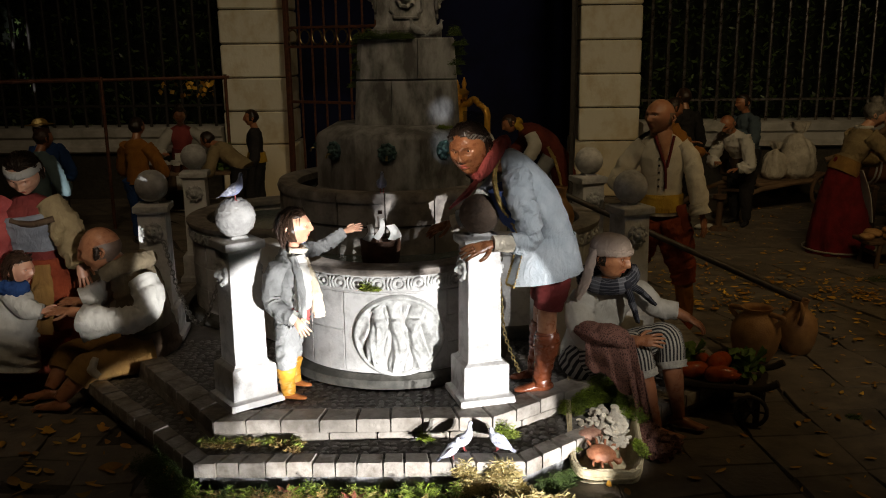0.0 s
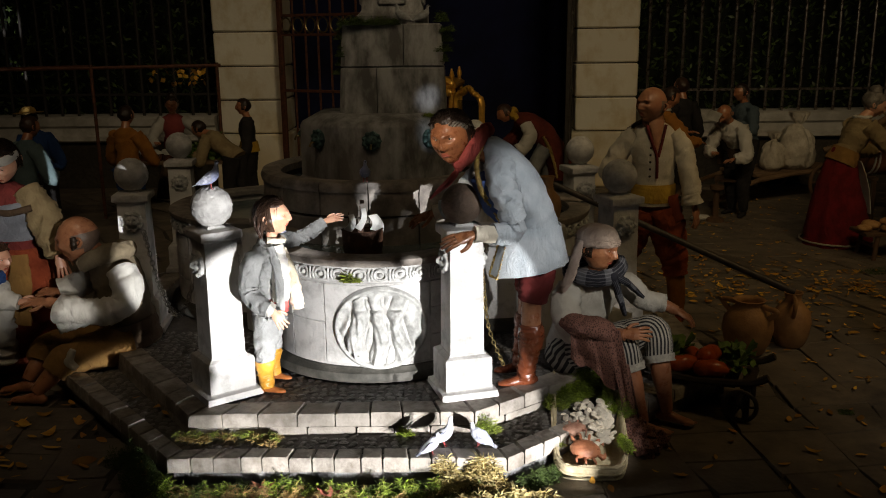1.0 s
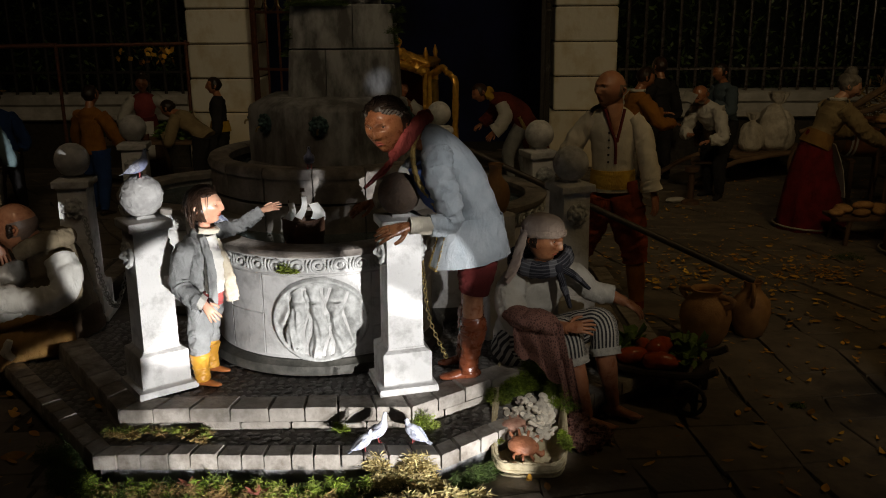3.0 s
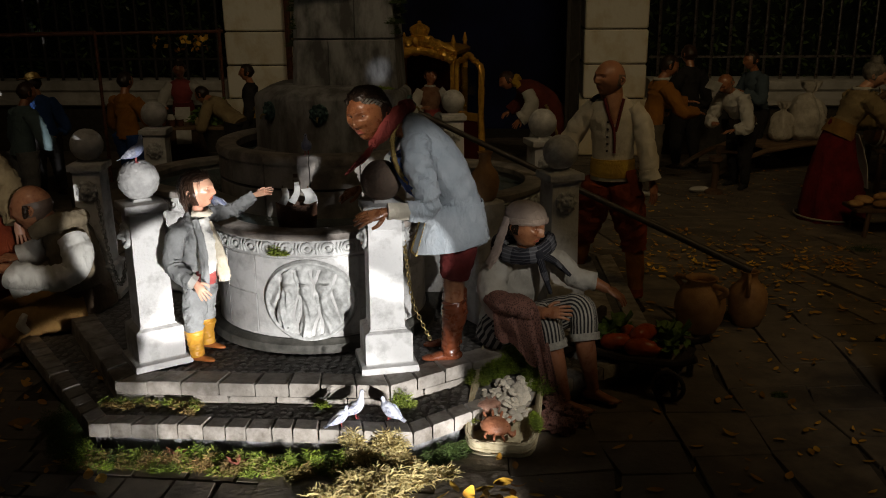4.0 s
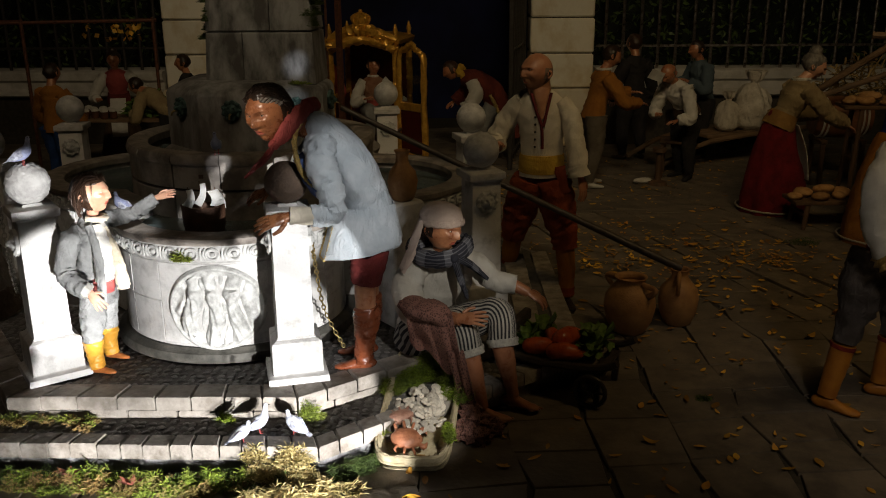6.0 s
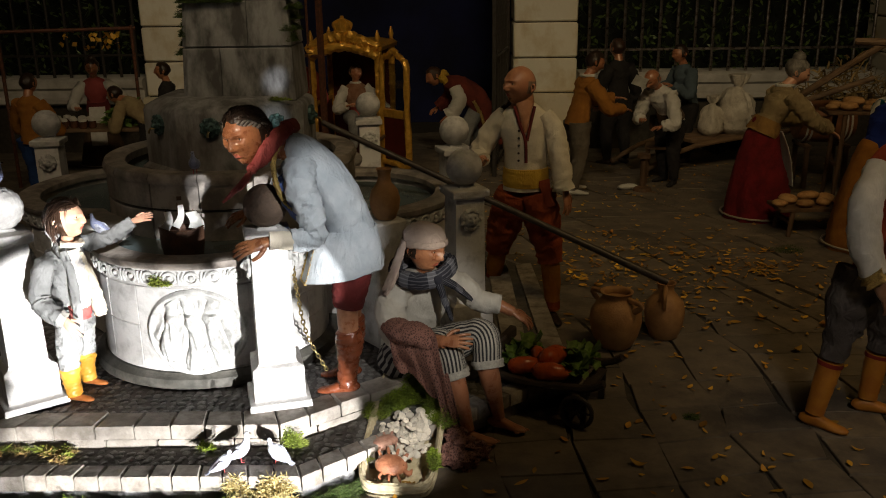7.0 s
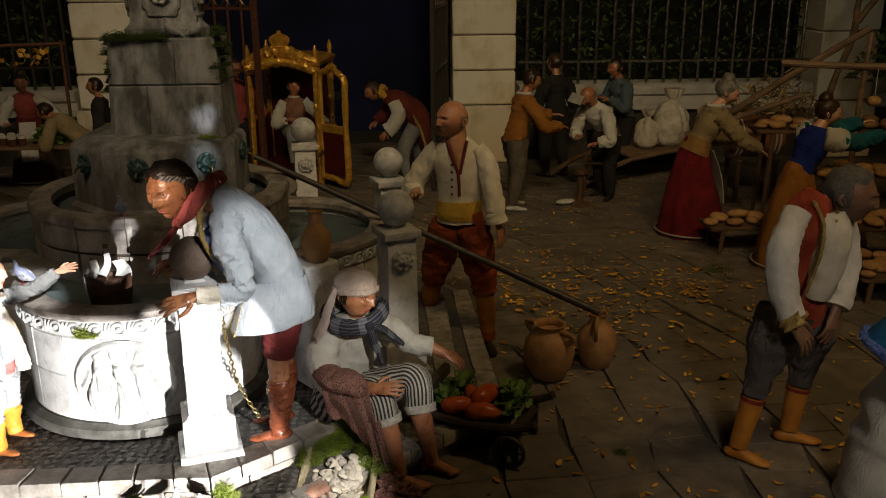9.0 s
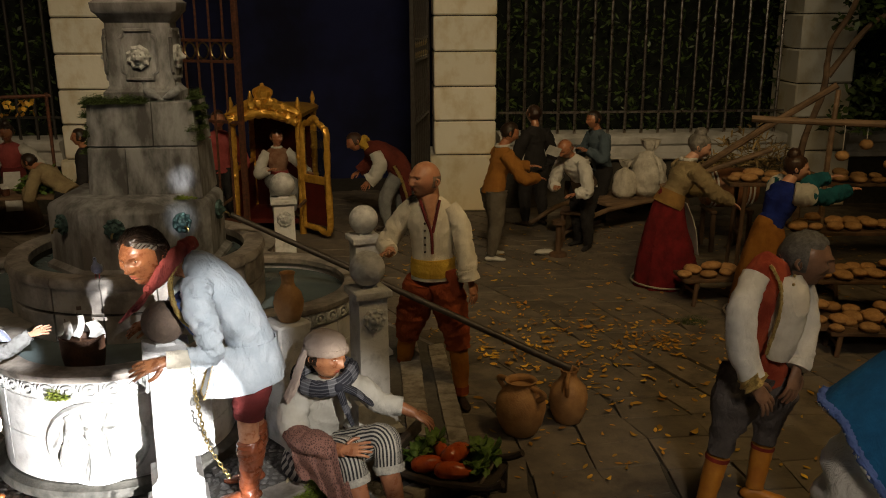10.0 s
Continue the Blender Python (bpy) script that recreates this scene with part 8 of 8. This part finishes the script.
def sack(loc, s, rz):
    sh = Shape().tube([(0, 0, 0), (0, 0, 0.12 * s), (0, 0, 0.42 * s), (0, 0, 0.68 * s), (0.02 * s, 0, 0.78 * s), (0.03 * s, 0, 0.86 * s), (0.03 * s, 0, 1.0 * s)], [0.2 * s, 0.29 * s, 0.30 * s, 0.20 * s, 0.065 * s, 0.11 * s, 0.16 * s], 44, 0, 9, None, 0.13, 16, s * 70, True, 0.16)
    solid("cloth_sack", sh, BURLAP, "tied white cloth sack standing on a cart", "sack", "sacks on the cart", loc=loc, rz=rz)


sack((1.255, 3.20, 0.112), 0.205, 10)
sack((1.165, 3.17, 0.112), 0.135, 60)
t = thing("barrel", (1.43, 2.86, 0.14), 0, "brown leather-covered barrel with pale hoops on a stand", "barrel")
part("body", Shape().tube([(-0.085, 0, 0.065), (-0.04, 0, 0.065), (0.04, 0, 0.065), (0.085, 0, 0.065)], [0.052, 0.064, 0.064, 0.052], 20, 0, 4), LEATHER, t)
for x in (-0.066, -0.052, 0.052, 0.066):
    part("hoop", Shape().tube([(x, 0.0615 * math.cos(a), 0.065 + 0.0615 * math.sin(a)) for a in [math.tau * k / 24 for k in range(25)]], [0.0035], 6, 0, 1), WHITE, t)
t = thing("barrel_stand", (1.43, 2.86, 0), 0, "dark wooden stand under the barrel", "stand")
for x in (-0.06, 0.06):
    part("beam", Shape().box((x, 0, 0.134), (0.02, 0.12, 0.012), 0.002), WOOD, t)
    for y in (-0.05, 0.05):
        part("leg", Shape().box((x, y, 0.064), (0.014, 0.014, 0.128), 0.002), WOOD, t)

# bread stall of stepped shelves
def shelf(loc, rz, L, W, n, seed, rings=0):
    t = trestle("bread_shelf", loc[:2] + (0,), rz, L, W, loc[2], WOOD, "dark wooden shelf covered with round loaves", 2)
    R = random.Random(seed)
    W_ = t.matrix_world
    for i in range(n):
        x, y = -L / 2 + L * (i + 0.5) / n + R.uniform(-0.006, 0.006), (0.26 if i % 2 else -0.26) * W + R.uniform(-W * 0.12, W * 0.12)
        ob = new("bread_loaf", LOAF[R.randrange(len(LOAF))])
        s = R.uniform(0.58, 0.86)
        ob.matrix_world = W_ @ pose(x, y, loc[2] + (0.0135 + 0.012 * (i % 5 == 3)) * s, R.uniform(-6, 6), R.uniform(-6, 6), R.uniform(0, 360)) @ Matrix.Scale(s, 4)
        tagged(ob, "round crusty bread loaf on a shelf", "bread", "loaves on the stall")
    for i in range(rings):
        ob = new("bread_ring", RINGM)
        ob.matrix_world = W_ @ pose(L * 0.02 + i * 0.055, -W * 0.30, loc[2] + 0.008, 0, 0, i * 40)
        tagged(ob, "ring-shaped golden bread on a shelf", "bread", "bread rings on the stall")


LOAF = [Shape().ball((0, 0, 0), 0.030, 16, 0, 0.10, (sx, 1, 0.50)).mesh("loaf", BREAD) for sx in (1.0, 1.25, 0.9)]
RINGM = Shape().tube([(0.019 * math.cos(a), 0.019 * math.sin(a), 0) for a in [math.tau * k / 16 for k in range(17)]], [0.008], 10, 0, 1, None, 0.1, 60).mesh("bread_ring", BREAD)
shelf((1.34, 2.335, 0.075), 4, 0.46, 0.10, 17, 1)
shelf((1.62, 2.55, 0.285), -4, 0.62, 0.10, 24, 2)
shelf((1.66, 2.36, 0.19), -4, 0.46, 0.12, 20, 3)
shelf((1.53, 2.16, 0.12), -4, 0.40, 0.13, 20, 4)
shelf((1.47, 1.99, 0.062), -6, 0.36, 0.14, 18, 6)
shelf((1.49, 1.93, 0.060), -6, 0.30, 0.08, 9, 7, 3)
t = thing("stall_frame", (1.36, 2.46, 0), 0, "rough wooden stall frame with hanging loaves", "stall")
part("post", Shape().tube([(0.17, -0.06, 0), (0.165, -0.06, 0.30), (0.175, -0.06, 0.56)], [0.009, 0.008, 0.007], 8, 0, 4, None, 0.08, 30), WOODL, t)
part("beam", Shape().tube([(-0.03, 0, 0.478), (0.15, -0.06, 0.474), (0.55, -0.18, 0.470)], [0.009], 8, 0, 4, None, 0.1, 30), WOODL, t)
part("brace", Shape().tube([(-0.10, 0.3, 0.26), (0.05, 0.2, 0.40), (0.25, 0.1, 0.56)], [0.010], 8, 0, 4, None, 0.1, 30), WOODL, t)
part("brace", Shape().tube([(-0.20, 0.25, 0.24), (0.12, 0.2, 0.36)], [0.008], 8, 0, 4, None, 0.1, 30), WOODL, t)
for x, l in ((0.195, 0.075), (0.258, 0.045), (0.33, 0.10)):
    c = part("cord", Shape().tube([(x, -0.08, 0.474), (x, -0.08, 0.474 - l)], [0.0012], 5, 0, 1), WHITE, t)
    ob = part("hanging_loaf", Shape().ball((x, -0.08, 0.474 - l - 0.014), 0.018, 12, 0, 0.1, (1, 1, 0.8)), BREAD, c)
RT = random.Random(9)
sh = Shape().blades((1.52, 2.95, 0.24), (0.16, 0.06, 0.16), 500, 0.05, 0.006, 0, 0.7, RT)
solid("hay_heap", sh, HAY, "loose dry hay heaped behind the stall", "hay", kind="stuff", recalc=False)

# gnarled vine trunk by the far pier
sh = Shape()
sh.tube([(1.78, 3.10, 0), (1.75, 3.05, 0.3), (1.79, 3.02, 0.50), (1.80, 3.02, 0.66), (1.86, 3.0, 0.80), (1.88, 3.0, 1.1)], [0.013, 0.011, 0.010, 0.009, 0.008, 0.006], 10, 0, 6, None, 0.25, 25)
sh.tube([(1.80, 3.02, 0.55), (1.92, 3.0, 0.72), (2.05, 2.98, 0.78)], [0.011, 0.009, 0.006], 8, 0, 6, None, 0.2, 25)
vine = thing("climbing_vine", (0, 0, 0), 0, "bare twisted vine trunk with a few green leaves", "vine")
part("trunk", sh, WOODL, vine)
RT = random.Random(19)
sh = Shape()
for c in ((1.95, 3.05, 0.70), (2.05, 3.0, 0.50), (2.1, 3.1, 0.85), (1.98, 3.1, 0.35)):
    sh.blades(c, (0.14, 0.08, 0.2), 200, 0.035, 0.016, 0, 0.6, RT)
tagged(part("vine_leaves", sh, HEDGE, vine, recalc=False), kind="stuff")

# ---- moss, straw and fallen leaves ----
RM = random.Random(21)


def moss(name, label, places, material, length=0.011, width=0.0022, up=0.7, coarse=1.0):
    sh = Shape()
    for x, y, z, rx, ry, rz, n in places:
        for _ in range(4):
            q = (RM.gauss(x, rx * 0.45), RM.gauss(y, ry * 0.35), z)
            sh.blades(q, (rx * 0.55, ry * 0.6, rz * RM.uniform(0.35, 1.1)), int(n * 1.8 / coarse), length * 0.56 * coarse ** 0.5, width * 0.27 * coarse, 0, up * 0.8, RM)
    return solid(name, sh, material, label, "moss", kind="stuff", recalc=False)


front = [(-0.36 + 0.0300 * k, 1.030 + RM.uniform(-0.008, 0.004), 0.0, RM.uniform(0.016, 0.026), 0.014, RM.uniform(0.022, 0.036), RM.randrange(220, 380)) for k in range(15)]
moss("moss_strip", "bright green moss along the foot of the step", [p for k, p in enumerate(front) if k % 3 != 1 or k in (7, 10)], MOSS, coarse=1.9)
moss("moss_strip", "brownish dry moss mixed along the step", [(p[0] + 0.012, p[1] - 0.010, 0, 0.022, 0.016, 0.022, 260 if k % 3 == 1 else 110) for k, p in enumerate(front)], DRYMOSS, coarse=2.0)
moss("moss_strip", "low mixed moss spreading onto the paving", [(p[0] + 0.006, 1.012 + 0.006 * math.sin(7 * k), 0, 0.022, 0.012, 0.010, 110) for k, p in enumerate(front) if k % 4 != 2], MOSS, coarse=1.8)
moss("moss_strip", "dark clumps of old moss along the step", [(p[0] - 0.01, p[1] + 0.002, 0, 0.024, 0.014, 0.026, 170) for p in front[::2]], MOSSD, coarse=1.7)
moss("moss_strip", "dark green moss in the shade along the step", [(0.125 + 0.016 * k, 1.048 + 0.013 * k, 0.0, 0.018, 0.012, 0.026, 200) for k in range(5)] + [(-0.36 - 0.022 * k, 1.02 + 0.030 * k, 0, 0.03, 0.025, 0.040, 300) for k in range(5)], MOSSD)
moss("dry_moss_tuft", "tuft of pale dry moss against the step", [(0.066, 1.036, 0.010, 0.046, 0.022, 0.040, 900), (0.066, 1.046, 0.026, 0.030, 0.014, 0.026, 500)], STRAW, 0.014, 0.0028, coarse=1.6)
moss("straw_heap", "scattered dry straw on the paving", [(0.085, 0.985, 0, 0.05, 0.025, 0.034, 800), (0.045, 0.955, 0, 0.06, 0.03, 0.030, 600), (0.125, 1.015, 0, 0.03, 0.02, 0.022, 260)], STRAW, 0.018, 0.003, 0.4, coarse=2.0)
step = [(-0.352, 1.112), (-0.328, 1.112), (-0.300, 1.116), (-0.262, 1.117), (-0.244, 1.108), (-0.228, 1.116), (-0.224, 1.098)]
moss("step_moss", "green and brown moss along the upper step", [(x, y, LOW, 0.010, 0.007, 0.009, 70) for x, y in step], MOSS, coarse=1.8)
moss("step_moss", "dry brown moss along the upper step", [(x + 0.008, y - 0.006, LOW, 0.014, 0.009, 0.006, 60) for x, y in step], DRYMOSS, coarse=1.9)
moss("step_moss", "small moss tuft on the lower step", [(-0.036, 1.122, LOW, 0.014, 0.008, 0.014, 110), (0.080, 1.134, LOW, 0.022, 0.010, 0.026, 230)], MOSS)
moss("medallion_moss", "small green moss tuft on the basin band", [(-0.126, 1.250, 0.236, 0.015, 0.008, 0.016, 170)], MOSS, 0.012, 0.003, 0.1, coarse=1.5)
moss("shaft_moss", "dark moss hanging over the shaft's top edge", [(-0.17 + 0.02 * k, 1.632, 0.617, 0.020, 0.014, 0.018, 190) for k in range(5)] + [(-0.180, 1.66, 0.608 - 0.016 * k, 0.013, 0.03, 0.022, 210) for k in range(6)] + [(0.008, 1.66, 0.622 - 0.018 * k, 0.016, 0.03, 0.022, 230) for k in range(5)], MOSSD, 0.012, 0.0026, 0.2)
moss("shaft_moss", "green moss on the ledge of the spout block", [(-0.025, 1.605, 0.452, 0.024, 0.012, 0.007, 170), (-0.155, 1.61, 0.452, 0.018, 0.01, 0.004, 90)], MOSS, 0.009, 0.002)
moss("basket_moss", "green moss spilling over the wicker basket", [(0.270, 1.225, 0.048, 0.022, 0.05, 0.034, 800), (0.226, 1.268, 0.052, 0.050, 0.046, 0.050, 2300), (0.272, 1.12, 0.035, 0.012, 0.03, 0.014, 220), (0.185, 1.225, 0.05, 0.014, 0.03, 0.02, 300), (0.182, 1.13, 0.030, 0.008, 0.025, 0.012, 150)], MOSS, 0.012, 0.0026)
moss("ground_moss", "small moss patches between the paving stones", [(0.66, 1.30, 0, 0.02, 0.012, 0.004, 60), (1.10, 2.16, 0, 0.06, 0.04, 0.004, 150), (0.45, 1.50, 0.0, 0.012, 0.01, 0.02, 70)], MOSSD)


def leaves():
    R = random.Random(4)
    sh = Shape()
    def leaf(x, y, z, l, tilt):
        a = R.uniform(0, math.tau)
        d, s = Vector((math.cos(a), math.sin(a), 0)), Vector((-math.sin(a), math.cos(a), 0))
        l *= R.choice((0.6, 0.8, 1.0, 1.0, 1.25))
        w = l * R.uniform(0.28, 0.52)
        bend = R.choice((0.02, 0.06, 0.10, 0.28)) * l
        roll = R.uniform(-tilt, tilt)
        n = 5
        vs = []
        for i in range(n + 1):
            t = i / n
            h = w * 0.5 * math.sin(math.pi * min(1, t * 0.96 + 0.04)) ** 0.8
            c = Vector((x, y, z + 0.0018)) + d * ((t - 0.5) * l) + Vector((0, 0, bend * (2 * t - 1) ** 2 + 0.0006))
            vs += [c - s * h + Vector((0, 0, h * (0.25 + roll))), c, c + s * h + Vector((0, 0, h * (0.25 - roll)))]
        fs = []
        for i in range(n):
            k = i * 3
            fs += [(k, k + 1, k + 4, k + 3), (k + 1, k + 2, k + 5, k + 4)]
        sh.add(vs, fs)
    def clear(x, y):
        return not inside((x, y), LOWER)
    for _ in range(1250):
        x, y = R.uniform(0.18, 1.9), R.uniform(0.85, 3.2)
        if clear(x, y):
            leaf(x, y, 0, R.uniform(0.011, 0.022), 0.2)
    for cx, cy, sx, sy, n in ((0.80, 2.05, 0.16, 0.12, 330), (0.98, 2.02, 0.05, 0.03, 70), (0.66, 1.92, 0.06, 0.16, 70), (0.88, 1.75, 0.2, 0.16, 70), (0.95, 1.15, 0.06, 0.05, 26), (0.55, 2.05, 0.08, 0.15, 60)):
        for _ in range(n):
            x, y = R.gauss(cx, sx), R.gauss(cy, sy)
            if clear(x, y):
                leaf(x, y, R.uniform(0, 0.004), R.uniform(0.010, 0.021), 0.3)
    for _ in range(420):
        x, y = R.uniform(-1.0, -0.3), R.uniform(0.75, 1.5)
        if clear(x, y):
            leaf(x, y, 0, R.uniform(0.018, 0.030), 0.4)
    for _ in range(16):
        leaf(R.gauss(0.205, 0.03), R.gauss(0.965, 0.02), 0.004, R.uniform(0.022, 0.034), 0.6)
    for x, y, z in ((-0.42, 1.22, LOW), (-0.40, 1.19, LOW), (-0.47, 1.25, LOW), (-0.45, 1.33, LOW)):
        leaf(x, y, z, 0.026, 0.3)
    solid("fallen_leaves", sh, LEAFY, "yellow fallen leaves scattered over the paving", "leaves", kind="stuff", recalc=False)
    sh2 = Shape()
    for x, y in ((-0.222, 1.030), (-0.130, 1.010)):
        for k in range(5):
            a = radians(30 + 60 * k)
            d, s = Vector((math.cos(a), 0.5 * math.sin(a), 0.5)), Vector((-math.sin(a), math.cos(a), 0))
            c = Vector((x, y, 0.012))
            sh2.add([c, c + d * 0.010 + s * 0.004, c + d * 0.020, c + d * 0.010 - s * 0.004], [(0, 1, 2, 3)])
    solid("red_leaves", sh2, mat("red_leaf", (0.38, 0.12, 0.08), None, 90, 0.6, 0.1), "two curled reddish leaves in the moss", "leaves", kind="stuff", recalc=False)


leaves()

# ---- paving ----
def paving():
    R = random.Random(2)
    far = Shape()
    near = 0
    def put(poly, close):
        c = Vector((sum(p[0] for p in poly) / 4, sum(p[1] for p in poly) / 4))
        if inside(tuple(c), shrink(LOWER, 0.03)):
            return 0
        z = R.uniform(-0.0007, 0.0005)
        if close:
            part("paving_slab", Shape().prism(poly, -0.012, z, inset=0.0013), SLAB, ground)
            return 1
        far.prism(poly, -0.012, z, 0, 0.0013)
        return 0
    def bend(u, v):
        """Columns of slabs that run away from the front and curve a little."""
        x = 0.35 + u - 0.20 * (v - 1.6) ** 2 - 0.22 * (v - 1.6) + 0.012 * math.sin(9 * v) + 0.007 * math.sin(27 * v + 31 * u) + 0.005 * math.sin(44 * v - 17 * u)
        return (x, v + 0.10 * u + 0.02 * math.sin(4 * u) + 0.006 * math.sin(38 * u + 3 * v))
    u = -2.6
    while u < 3.0:
        w = R.uniform(0.085, 0.135)
        v = 0.2 + R.uniform(0, 0.1)
        while v < 3.75:
            l = R.uniform(0.075, 0.155)
            g = 0.0014
            j = [R.uniform(-0.0022, 0.0022) for _ in range(8)]
            poly = [bend(u + g + j[0], v + g + j[1]), bend(u + w - g + j[2], v + g + j[3]), bend(u + w - g + j[4], v + l - g + j[5]), bend(u + g + j[6], v + l - g + j[7])]
            cx, cy = sum(p[0] for p in poly) / 4, sum(p[1] for p in poly) / 4
            if cy > 1.0 or cx > 0.17:
                k = near < 300 and 0.1 < cx < 1.35 and 0.85 < cy < 2.5
                near += put(poly, k)
            v += l
        u += w
    # courses of small blocks in front of the steps
    y, row = 1.036, 0
    while y > 0.1:
        h = R.uniform(0.05, 0.062) if row < 2 else R.uniform(0.08, 0.12)
        x = -1.5 + R.uniform(0, 0.05)
        while x < 0.16:
            w = R.uniform(0.052, 0.078) * (1 if row < 2 else 1.8)
            s = lambda q: -0.03 * q
            poly = [(x + 0.002, y - h + 0.002 + s(x)), (x + w - 0.002, y - h + 0.002 + s(x + w)), (x + w - 0.002 + R.uniform(-0.006, 0.006), y - 0.002 + s(x + w)), (x + 0.002, y - 0.002 + s(x))]
            near += put(poly, y > 0.86 and -0.6 < x and near < 330)
            x += w
        y -= h
        row += 1
    tagged(part("paving", far, SLABF, ground, "worn brown paving slabs", recalc=True), kind="stuff")


paving()
